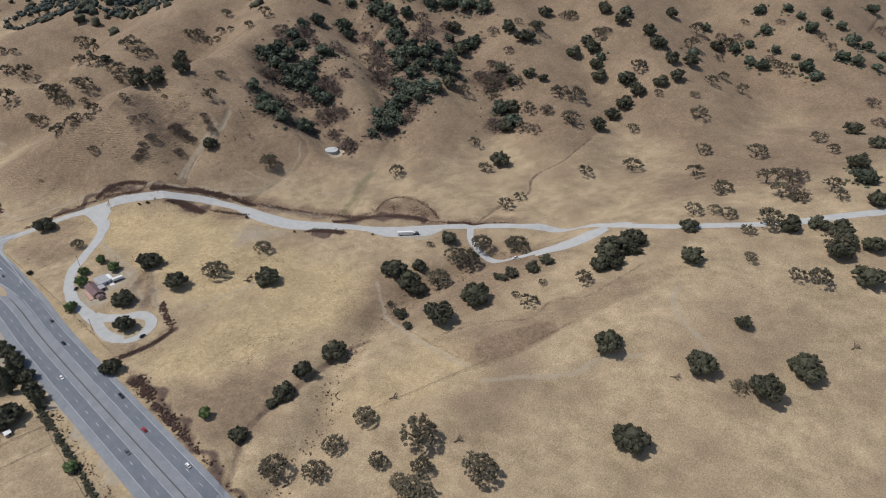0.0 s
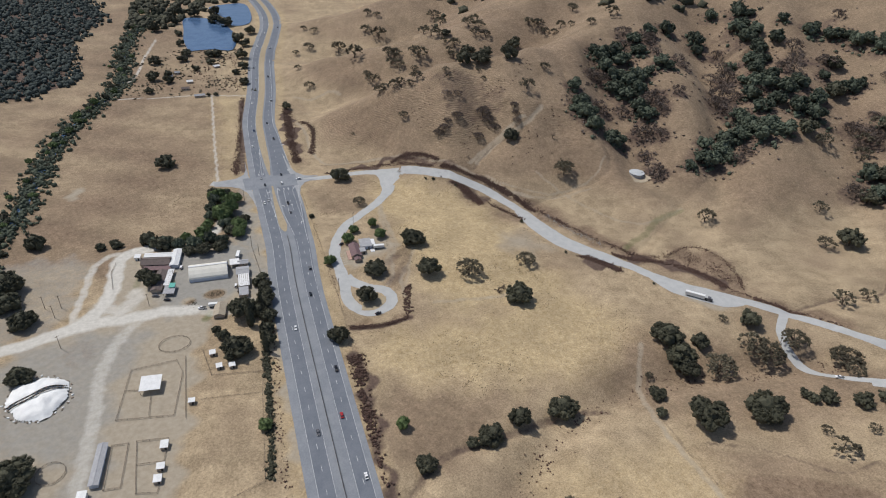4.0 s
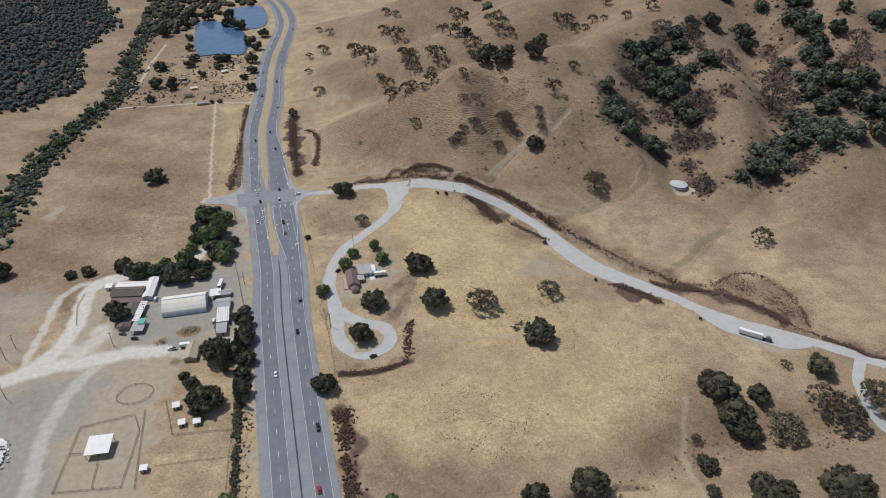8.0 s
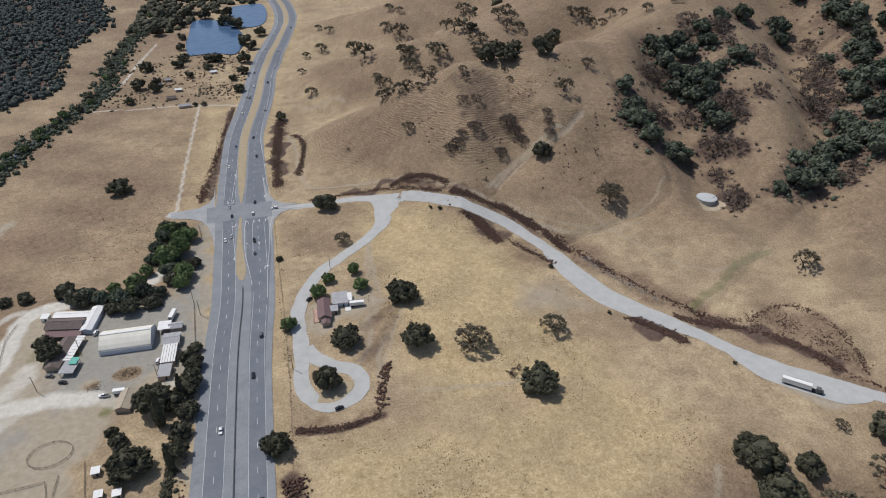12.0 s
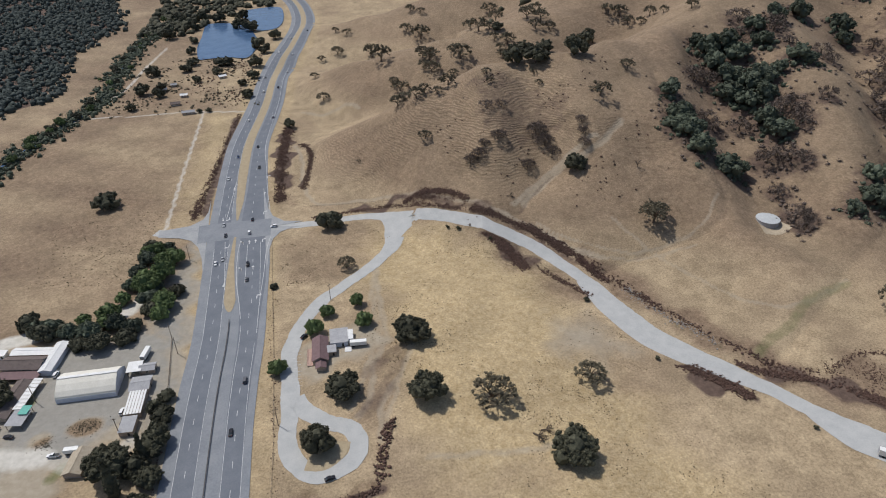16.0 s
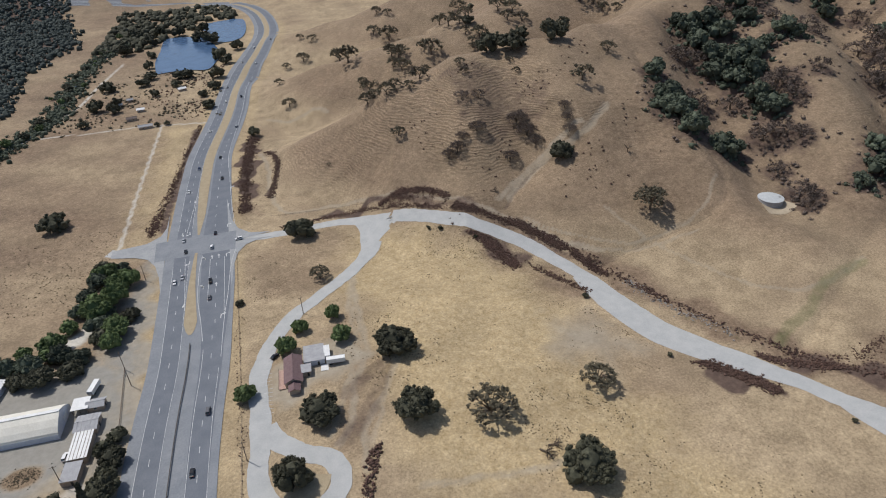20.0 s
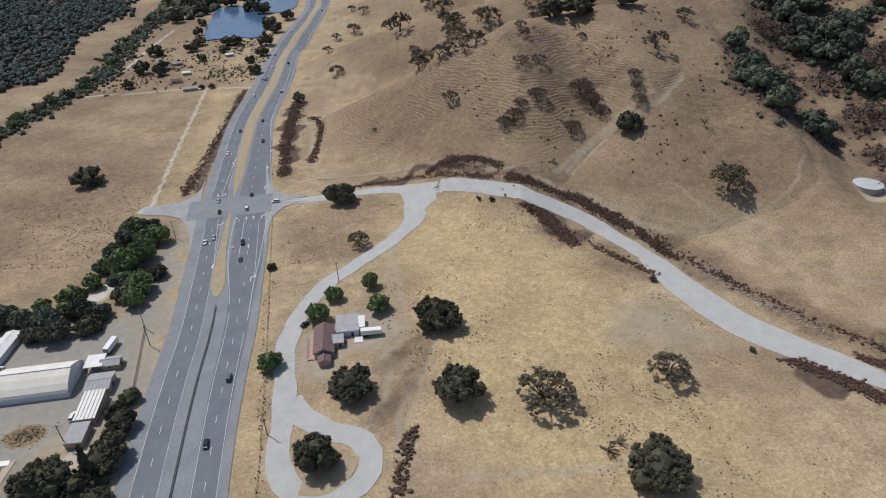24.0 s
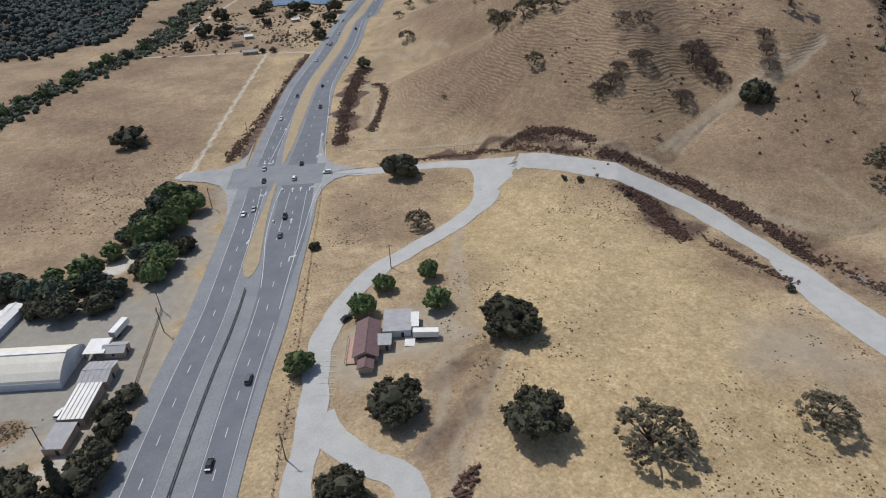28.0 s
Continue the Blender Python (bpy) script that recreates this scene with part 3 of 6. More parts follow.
wear = ground.data.attributes.new("wear", "FLOAT_COLOR", "POINT")
wear.data.foreach_set("color", np.c_[chalk, silt, damp, np.ones(len(chalk))].astype(np.float32).ravel())
strewn = ground.data.attributes.new("litter_and_shade", "FLOAT", "POINT")
strewn.data.foreach_set("value", litter_and_shade.astype(np.float32))
cover = ground.data.attributes.new("cover", "FLOAT_COLOR", "POINT")
cover.data.foreach_set("color", np.c_[bare, brown, pale, brown * 0.3 + 0.65 * brown * inside(stray_x, stray_y, [(58, 240), (58, 150), (112, 112), (150, 92), (196, 62), (240, 76), (268, 110), (262, 172), (196, 186), (110, 208)], 40)].astype(np.float32).ravel())

# ---- highway ----
AXIS = smooth_line([(-25, -620), (-16, -320), (-7, -87), (-2, -17), (-1, 5), (0, 55), (1, 110), (3, 160), (6, 215), (10.5, 267), (26, 362), (45, 505), (64, 590), (81, 665), (91, 780), (82, 910), (48, 1000), (-30, 1042), (-112, 1076), (-230, 1098), (-520, 1120)], 5)
axis_y = AXIS[:, 1]
highway = strip("highway", AXIS, -18.5, np.interp(axis_y, [-80, 10, 60, 110, 200, 260], [18, 20, 22, 22, 19, 17]), SHOULDER, 0.22, columns=8)
tagged(highway, "divided four-lane highway with worn grey shoulders", "road", kind="structure")
lanes = strip("southbound_lanes", AXIS, -13.0, -4.2, ASPHALT, 0.27, highway)
lanes = strip("northbound_lanes", AXIS, np.interp(axis_y, [-90, 5, 40, 120, 170], [6.2, 5.2, 3.2, 3.2, 5.0]), np.interp(axis_y, [-90, 0, 40, 190, 250], [14.5, 16, 19.5, 19.5, 14.0]), ASPHALT, 0.27, highway)
def patch(name, corners, mat, lift, parent=None):
    """A flat paved piece on level ground."""
    bm = bmesh.new()
    bm.faces.new([bm.verts.new((x, y, float(land(x, y)) + lift)) for x, y in corners])
    bmesh.ops.recalc_face_normals(bm, faces=bm.faces)
    if bm.faces[:][0].normal.z < 0:
        bmesh.ops.reverse_faces(bm, faces=bm.faces[:])
    return part(name, bm, mat, parent)


for corners in ([(-18, 56), (-20, 76), (-23, 90), (-28, 100), (-36, 105.5), (-50, 110), (-18, 110)], [(-18, 158), (-19, 138), (-22, 128), (-30, 121), (-50, 119), (-50, 110), (-18, 110)], [(20, 50), (22, 74), (25, 88), (30, 96), (38, 100), (46, 100), (20, 106)], [(20, 170), (22, 136), (26, 120), (33, 111), (46, 107), (20, 104)]):
    patch("junction_flare", corners, DUSTY, 0.255, highway)
apron = strip("junction_apron", smooth_line([(-24, 106), (-8, 106), (8, 105), (24, 104)], 3), -13, 11, SHOULDER, 0.285, highway)


def painted(line, offset, wide, mat, keep=None, name="edge_line"):
    line = line if keep is None else line[(line[:, 1] > keep[0]) & (line[:, 1] < keep[1])]
    return strip(name, line, offset - wide / 2, offset + wide / 2, mat, 0.31, highway, columns=1)


for low, high in ((-620, 88), (128, 1100)):
    painted(AXIS, -13.0, 0.18, PAINT, (low, high))
    painted(AXIS, -4.4, 0.18, PAINT, (low, high))
painted(AXIS, 6.4, 0.18, PAINT, (-620, 0))
painted(AXIS, 14.4, 0.18, PAINT, (-620, -10))
painted(smooth_line([(4.9, 5), (4.0, 20), (2.0, 45), (2.4, 75), (4.2, 92)], 4), 0, 0.26, PAINT)
painted(smooth_line([(13.5, -10), (15.5, 20), (18.0, 45), (20.4, 75), (23.5, 92)], 4), 0, 0.26, PAINT)
painted(smooth_line([(24, 128), (23, 160), (23, 200), (24, 260), (38, 362), (55, 505)], 4), 0, 0.24, PAINT)
painted(smooth_line([(7.0, 40), (8.6, 86)], 4), 0, 0.24, PAINT, name="turn_lane_line")
painted(smooth_line([(15.6, 24), (16.8, 86)], 4), 0, 0.2, PAINT, name="turn_lane_line")
painted(smooth_line([(-4.6, 36), (-6.0, 92)], 4), 0, 0.24, PAINT, name="turn_lane_line")
painted(smooth_line([(-6.0, 124), (-0.5, 182)], 4), 0, 0.24, PAINT, name="turn_lane_line")


def dash_mesh():
    mesh = bpy.data.meshes.new("lane_dash")
    mesh.from_pydata([(-0.11, -1.83, 0), (0.11, -1.83, 0), (0.11, 1.83, 0), (-0.11, 1.83, 0), (-0.11, -1.83, 0.02), (0.11, -1.83, 0.02), (0.11, 1.83, 0.02), (-0.11, 1.83, 0.02)], [], [(4, 5, 6, 7), (0, 1, 5, 4), (1, 2, 6, 5), (2, 3, 7, 6), (3, 0, 4, 7)])
    mesh.materials.append(PAINT)
    return mesh


DASH = dash_mesh()
for lane, low, high in ((-8.7, -330, 86), (-8.7, 130, 560), (10.4, -330, 20), (11.6, 20, 86), (10.0, 130, 560)):
    for y in np.arange(low, high, 14.63):
        x = float(np.interp(y, axis_y[:300], AXIS[:300, 0]))
        slope = (float(np.interp(y + 4, axis_y[:300], AXIS[:300, 0])) - x) / 4
        dash = new("lane_dash", DASH)
        dash.parent = highway
        dash.matrix_world = pose(x + lane, y, float(land(x + lane, y)) + 0.3, 0, 0, -math.degrees(math.atan(slope)))


def arrow(x, y, bend, turn=0.0):
    """A lane arrow, straight or bent to one side."""
    bm = bmesh.new()
    outline = [(-0.2, -2.4), (0.2, -2.4), (0.2, 0.4), (0.7, 0.4), (0, 2.4), (-0.7, 0.4), (-0.2, 0.4)] if not bend else [(-0.2, -2.4), (0.2, -2.4), (0.2, 0.6), (0.2 + 0.9 * bend, 1.2), (0.2 + 0.9 * bend, 0.6), (0.2 + 1.9 * bend, 1.6), (0.2 + 0.9 * bend, 2.5), (0.2 + 0.9 * bend, 1.9), (-0.2, 1.3)]
    bm.faces.new([bm.verts.new((px * 1.25, py, 0.03)) for px, py in outline])
    bmesh.ops.recalc_face_normals(bm, faces=bm.faces)
    ob = part("lane_arrow", bm, PAINT, highway)
    ob.matrix_world = pose(x, y, float(land(x, y)) + 0.31, 0, 0, turn)


for x, y, bend, turn in ((5.6, 88, -1, 0), (9.6, 88, 0, 0), (13.6, 88, 0, 0), (18.0, 88, 1, 0), (4.8, 56, -1, 0), (11.8, 56, 0, 0), (-5.2, 41, 0, 170), (-3.4, 86, 1, 175), (-4.0, 124, 1, 185), (-8.4, 124, 0, 185), (-1.8, 172, 0, 183), (2.2, 180, 1, 185), (14.0, 24, 1, -6), (23.4, 186, 1, -4), (20.8, 158, 0, -4), (19.5, 127, 1, -4)):
    arrow(x, y, bend, turn)

median_south = strip("median", smooth_line([(-1.2, 13), (-1.5, 22), (-1.4, 55), (-0.6, 80), (0.2, 97)], 3), np.interp(np.arange(29) / 28, [0, 0.12, 0.6, 1], [-0.6, -3.2, -1.8, -0.5])[:len(smooth_line([(-1.2, 13), (-1.5, 22), (-1.4, 55), (-0.6, 80), (0.2, 97)], 3))], np.interp(np.arange(29) / 28, [0, 0.12, 0.6, 1], [0.6, 3.6, 1.6, 0.8])[:len(smooth_line([(-1.2, 13), (-1.5, 22), (-1.4, 55), (-0.6, 80), (0.2, 97)], 3))], VERGE, 0.36)
tagged(median_south, "narrow dry-grass median between the carriageways", "median", kind="structure")
north_line = AXIS[(axis_y > 120) & (axis_y < 1000)]
median_north = strip("median", north_line, np.interp(north_line[:, 1], [120, 150, 200, 1000], [-0.6, -2.5, -4, -4]), np.interp(north_line[:, 1], [120, 150, 200, 1000], [0.6, 3.0, 3.4, 3.6]), VERGE, 0.36)
tagged(median_north, "long dry-grass median of the highway", "median", kind="structure")

# ---- lesser roads ----
ROADS = [
    ("side_road", "pale side road from the highway to the canyon", GRAVEL, [(17, 104), (30, 104), (44, 102), (64, 101), (85, 101), (103, 93), (112, 87)], 3.6, 0.12),
    ("canyon_road", "pale gravel canyon road along the foot of the hills", GRAVEL, [(72, 101.5), (86, 101), (103, 93), (120, 81), (138, 67), (154, 52), (171, 36), (184, 22), (195, 3), (204, -17), (210, -38), (216, -60), (226, -80), (238, -97), (249, -115), (260, -134), (273, -150), (288, -165), (303, -179), (317, -193), (336, -216), (352, -241), (374, -274), (404, -355), (446, -424), (492, -473), (560, -540)], 4.4, 0.10),
    ("loop_road", "pale paved loop drive past the house and parking bays", GRAVEL, [(105, 65), (101, 56), (87, 39), (67, 22), (51, 9), (39, -7), (32, -24), (29, -38), (29, -56), (28, -72), (26, -92), (31, -106), (40, -111), (51, -108), (56, -99), (53, -89), (43, -82), (35, -74), (31, -64)], 4.2, 0.16),
    ("turnout_road", "pale dirt turnout below the canyon road", GRAVEL, [(322, -204), (304, -218), (295, -238), (300, -262), (318, -284), (352, -306), (388, -312), (398, -330)], 3.2, 0.12),
    ("entry_road", "short paved ranch entry from the highway", GRAVEL, [(-19, 106), (-30, 109), (-42, 113), (-52, 118)], 4.2, 0.12),
]
for name, label, mat, points, half, lift in ROADS:
    line = smooth_line(points, 2)
    worn_edge = np.convolve(np.random.default_rng(len(line)).normal(0, 0.7, len(line) + 4), np.ones(5) / 5, "valid")
    taper = np.interp(np.arange(len(line)), [0, 14, 30], [0.0, 0.0, 1.0]) if name == "canyon_road" else np.ones(len(line))
    reach = half - 1.0 + taper
    tagged(strip(name, line, -reach - worn_edge * taper, reach + worn_edge[::-1] * taper, mat, lift), label, "road", kind="structure")
tagged(strip("riding_arena", smooth_line([(-165, -202), (-172, -252)], 3), -24, 20, DIRT, 0.16), "pale sand riding arena inside a rail fence", "arena", kind="structure")
widening_line = smooth_line([(202, -12), (209, -36), (216, -60), (226, -80), (238, -97), (252, -119)], 3)
widening = strip("canyon_turnout", widening_line, 0.0, np.interp(np.linspace(0, 1, len(widening_line)), [0, 0.22, 0.5, 0.8, 1], [5, 11.5, 13, 8.5, 4]), GRAVEL, 0.13)
tagged(widening, "pale gravel widening beside the canyon road", "road", kind="structure")
turnout = strip("canyon_turnout", smooth_line([(255, -132), (268, -150), (284, -166), (304, -184)], 3), 0, np.interp(np.linspace(0, 1, len(smooth_line([(255, -132), (268, -150), (284, -166), (304, -184)], 3))), [0, 0.3, 0.8, 1], [0.5, 10, 11, 2]), GRAVEL, 0.135)
tagged(turnout, "pale gravel lay-by where a truck is parked", "road", kind="structure")
lot = strip("canyon_turnout", smooth_line([(312, -280), (330, -296), (352, -306), (380, -312)], 3), np.interp(np.linspace(0, 1, len(smooth_line([(312, -280), (330, -296), (352, -306), (380, -312)], 3))), [0, 0.4, 0.8, 1], [-3, -9, -9, -3]), 5, GRAVEL, 0.14)
tagged(lot, "pale gravel parking lot below the canyon road", "road", kind="structure")
island = strip("loop_island", smooth_line([(33, -104), (40, -106), (47, -102), (50, -96)], 2), -6, 3, VERGE, 0.19)
tagged(island, "dry-grass island inside the loop drive", "verge", kind="structure")
fan_west = smooth_line([(86, 100.5), (96, 95), (99, 83), (97, 70), (95.5, 60), (91, 50.3)], 2)
fan_east = smooth_line([(131, 74), (123, 75), (113, 70.5), (106.5, 63), (101.5, 53), (97, 45)], 2)
fan_steps = np.linspace(0, 1, 40)
fan_rows = [np.c_[np.interp(fan_steps, np.linspace(0, 1, len(side)), side[:, 0]), np.interp(fan_steps, np.linspace(0, 1, len(side)), side[:, 1])] for side in (fan_west, fan_east)]
verts = []
for u in np.linspace(0, 1, 13):
    p = fan_rows[0] * (1 - u) + fan_rows[1] * u
    verts += np.c_[p, land(p[:, 0], p[:, 1]) + 0.14].tolist()
fork_apron = sheet("fork_apron", verts, [(j * 40 + i, (j + 1) * 40 + i, (j + 1) * 40 + i + 1, j * 40 + i + 1) for j in range(12) for i in range(39)], GRAVEL)
tagged(fork_apron, "pale paved fork of the two roads", "road", kind="structure")
# dust along the lesser roads, and litter under the gully woods further down
dust = np.zeros(len(flat_x))
for _, _, _, points, half, _ in ROADS:
    gap, _ = along(stray_x, stray_y, [(x, y, 0) for x, y in points])
    dust = np.maximum(dust, 0.62 * np.clip(1.9 - gap / (half + 0.8), 0, 1))
silt = np.maximum(silt, dust)
wear.data.foreach_set("color", np.c_[chalk, silt, damp, np.ones(len(chalk))].astype(np.float32).ravel())

# ---- trees ----
def ico(level):
    bm = bmesh.new()
    bmesh.ops.create_icosphere(bm, subdivisions=level, radius=1)
    v, f = np.array([p.co[:] for p in bm.verts]), np.array([[p.index for p in face.verts] for face in bm.faces])
    bm.free()
    return v, f


ICO_FINE, ICO_MID, ICO, ICO_SMALL = ico(4), ico(3), ico(2), ico(1)


def lumps(centres, radii, rng, shape=ICO, squash=0.8, ragged=0.28):
    """Many ragged clumps as one set of vertices and faces."""
    v, f = shape
    verts, faces = [], []
    for i, (c, r) in enumerate(zip(centres, radii)):
        p = v * r * (1 + ragged * (rng.random((len(v), 1)) * 2 - 1)) * (1, 1, squash)
        verts.append(p + c)
        faces.append(f + i * len(v))
    return np.concatenate(verts), np.concatenate(faces)


def leaf_cards(at, way, size, rng, loose):
    """Small leafy sprays at places, turned about outwards."""
    count = len(at)
    facing = way + loose * rng.normal(size=(count, 3))
    u = np.cross(facing, rng.normal(size=(count, 3)))
    u /= np.linalg.norm(u, axis=1)[:, None] + 1e-6
    w = np.cross(u, facing)
    w /= np.linalg.norm(w, axis=1)[:, None] + 1e-6
    s = size * rng.uniform(0.6, 1.4, (count, 1))
    verts = np.stack([at - u * s, at + w * s, at + u * s], 1).reshape(-1, 3)
    return verts, np.arange(count * 3).reshape(-1, 3)


def leaves(centres, radii, count, size, rng, squash=0.8, inner=0.85):
    """Small leafy sprays standing out of the clumps."""
    pick = rng.integers(0, len(centres), count)
    way = rng.normal(size=(count, 3))
    way /= np.linalg.norm(way, axis=1)[:, None]
    way[:, 2] = np.abs(way[:, 2]) * 0.9 + way[:, 2] * 0.1
    at = np.asarray(centres)[pick] + way * (np.asarray(radii)[pick] * rng.uniform(inner, 1.25, count))[:, None] * (1, 1, squash)
    return leaf_cards(at, way, size, rng, 0.45)


def limb(verts, faces, *stops, sides=6):
    """A tapered trunk or limb through places with their radii, in one skin."""
    base = len(verts)
    for n, (p, r) in enumerate(stops):
        a, b = np.array(stops[max(n - 1, 0)][0], float), np.array(stops[min(n + 1, len(stops) - 1)][0], float)
        way = (b - a) / np.linalg.norm(b - a)
        side = np.cross(way, (0.3, 0.9, 0.2))
        side /= np.linalg.norm(side)
        other = np.cross(way, side)
        for k in range(sides):
            t = 2 * math.pi * k / sides
            verts.append(np.array(p, float) + r * (math.cos(t) * side + math.sin(t) * other))
    for n in range(len(stops) - 1):
        for k in range(sides):
            i = base + n * sides
            faces.append((i + k, i + (k + 1) % sides, i + sides + (k + 1) % sides, i + sides + k))


def tree_model(kind, seed, near=False):
    """One tree of a crown one metre wide, to be scaled: an Empty with trunk, limbs and crown."""
    rng = np.random.default_rng(seed)
    tree = new({"dense": "oak_tree", "wood": "live_oak_tree", "open": "valley_oak", "bare": "buckeye_tree", "green": "broadleaf_tree", "cypress": "cypress_tree"}[kind])
    mat = {"dense": OAK_LEAF, "wood": GULLY_LEAF, "open": DRY_LEAF, "bare": TWIGS, "green": GREEN_LEAF, "cypress": OAK_LEAF}[kind]
    fork = np.array((rng.uniform(-0.03, 0.03), rng.uniform(-0.03, 0.03), 0.14))
    branches, centres, radii = [], [], []
    if kind in ("open", "bare"):
        # limbs spread from the fork and part into boughs, each ending in pads of leaves
        limbs = 11 if near else 8
        for i in range(limbs):
            a = 2 * math.pi * (i + rng.uniform(-0.35, 0.35)) / limbs
            reach, lift = rng.uniform(0.14, 0.40), rng.uniform(0.26, 0.50)
            elbow = fork + np.array((math.cos(a) * reach * 0.55, math.sin(a) * reach * 0.55, (lift - 0.14) * 0.7))
            tip = np.array((math.cos(a) * reach, math.sin(a) * reach, lift))
            branches.append(((fork, 0.020), (elbow, 0.012), (tip, 0.005)))
        # small clumps over a flat dome, with gaps where no bough reaches
        count = 300 if near else 90
        turn, out = rng.uniform(0, 2 * math.pi, count), 0.46 * np.sqrt(rng.uniform(0.02, 1, count))
        pads = np.c_[np.cos(turn) * out, np.sin(turn) * out, 0.30 + 0.20 * (1 - (out / 0.46) ** 2) + rng.normal(0, 0.045, count)]
        folds = rng.normal(size=(3, 2)) * 12
        gaps = np.cos(pads[:, :2] @ folds.T + rng.uniform(0, 6.3, 3)).sum(1) + 1.2 * np.cos(3 * turn + rng.uniform(0, 6.3)) * (out / 0.46) ** 2
        centres = pads[gaps > -0.95]
        radii = rng.uniform(0.018, 0.044, len(centres)) * (1.0 if near else 1.4)
        centres = np.array(centres)
        if kind == "bare":
            centres[:, 2] -= 0.08
            va, fa = lumps(centres[::3], np.array(radii[::3]) * 0.6, rng, ICO_SMALL, 0.7, 0.6)
            vb, fb = leaves(centres, np.array(radii) * 2.4, 3200 if near else 900, 0.017 if near else 0.028, rng, 0.9, 0.1)
        else:
            va, fa = lumps(centres, radii, rng, ICO_SMALL, 0.65, 0.6)
            vb, fb = leaves(centres, np.array(radii) * 1.6, 4800 if near else 900, 0.013 if near else 0.026, rng, 0.7, 0.3)
    else:
        # a rounded crown of several leafy lobes, each set with ragged clumps
        high, tall, wide = {"dense": (0.24, 0.92, 1.0), "wood": (0.26, 1.0, 1.0), "green": (0.34, 1.05, 0.95), "cypress": (0.42, 1.0, 0.5)}[kind]
        lobes = [np.array((rng.uniform(-0.04, 0.04), rng.uniform(-0.04, 0.04), high + 0.08))]
        sizes = [0.24]
        count = int(rng.integers(6, 9))
        for i in range(count):
            a = 2 * math.pi * (i + rng.uniform(-0.3, 0.3)) / count
            out = rng.uniform(0.20, 0.30)
            lobes.append(np.array((math.cos(a) * out * wide, math.sin(a) * out * wide, high + rng.uniform(-0.10, 0.10))))
            sizes.append(rng.uniform(0.13, 0.20))
        if kind == "cypress":
            lobes = [np.array((rng.uniform(-0.03, 0.03), rng.uniform(-0.03, 0.03), 0.16 + 0.17 * i)) for i in range(9)]
            sizes = [0.22, 0.25, 0.25, 0.23, 0.21, 0.18, 0.15, 0.12, 0.08]
        lobes, sizes = np.array(lobes), np.array(sizes)
        ways = rng.normal(size=(900, 3))
        ways[:, 2] = np.where(rng.random(900) < 0.8, np.abs(ways[:, 2]), ways[:, 2])
        ways /= np.linalg.norm(ways, axis=1)[:, None]
        pick = rng.integers(0, len(lobes), 900)
        at = lobes[pick] + ways * sizes[pick][:, None] * rng.uniform(0.88, 1.08, (900, 1)) * (1, 1, tall)
        buried = (np.linalg.norm(at[:, None] - lobes[None], axis=2) < sizes[None] * 0.8).any(1)
        at = at[~buried & (at[:, 2] > 0.05)][:130 if near else 55]
        body, body_faces = lumps(lobes, sizes * 0.9, rng, ICO if near else ICO_SMALL, tall, 0.12)
        centres, radii = at, rng.uniform(0.022, 0.054, len(at)) * (1.0 if near else 1.4)
        va, fa = lumps(centres, radii, rng, ICO_SMALL, 0.85, 0.45)
        va, fa = np.concatenate([body, va]), np.concatenate([body_faces, fa + len(body)])
        vb, fb = leaves(centres, radii * 1.15, 4800 if near else 850, 0.0175 if near else 0.030, rng, 0.85, 0.75)
        for i in rng.choice(len(at), 4, replace=False):
            branches.append(((fork, 0.022), (fork + (at[i] - fork) * 0.55 + rng.uniform(-0.04, 0.04, 3), 0.014), (at[i], 0.005)))
    sheet("crown", np.concatenate([va, vb]).tolist(), fa.tolist() + (fb + len(va)).tolist(), mat, tree)
    verts, faces_ = [], []
    limb(verts, faces_, ((0, 0, -0.06), 0.045), (fork * 0.5, 0.036), (fork, 0.028))
    sheet("trunk", verts, faces_, BARK, tree)
    for stops in branches if near else branches[::3] if kind in ("open", "bare") else ():
        verts, faces_ = [], []
        limb(verts, faces_, *stops, sides=5)
        sheet("limb", verts, faces_, BARK, tree)
    return tree


LABELS = {
    "dense": "rounded dark green live oak standing on dry grass",
    "wood": "tall dark green oak in a crowded grove",
    "open": "gnarled valley oak with a sparse dull olive crown",
    "bare": "leafless grey-brown buckeye with a twiggy crown",
    "green": "bright green broadleaf tree by the roadside",
    "cypress": "tall narrow dark green cypress",
}
MODELS = {(kind, near): [tree_model(kind, 10 * i + 3 + near, near) for i in range(n)] for kind, near, n in (("dense", False, 5), ("wood", False, 5), ("open", False, 5), ("bare", False, 4), ("green", False, 2), ("dense", True, 5), ("wood", True, 3), ("open", True, 5), ("bare", True, 3), ("green", True, 3), ("cypress", True, 1))}
used = {}


def plant(kind, x, y, wide, stretch=1.0, near=True):
    """Sets a tree of that crown width on the ground, turned at random."""
    index = random.randrange(len(MODELS[kind, near]))
    m = pose(x, y, float(land(x, y)), 0, 0, random.uniform(0, 360)) @ Matrix.Diagonal((wide, wide * random.uniform(0.85, 1.1), wide * stretch, 1))
    model = MODELS[kind, near][index]
    if (kind, near, index) in used:
        tree = copy_thing(model, m @ Matrix.Diagonal((1 / model.scale[0], 1 / model.scale[1], 1 / model.scale[2], 1)))
    else:
        tree, used[kind, near, index] = model, True
        tree.matrix_world = m
    return tagged(tree, LABELS[kind], "tree", {"dense": "live oaks", "wood": "gully oaks", "bare": "buckeyes", "open": "valley oaks", "green": "broadleaf trees", "cypress": "cypresses"}[kind])


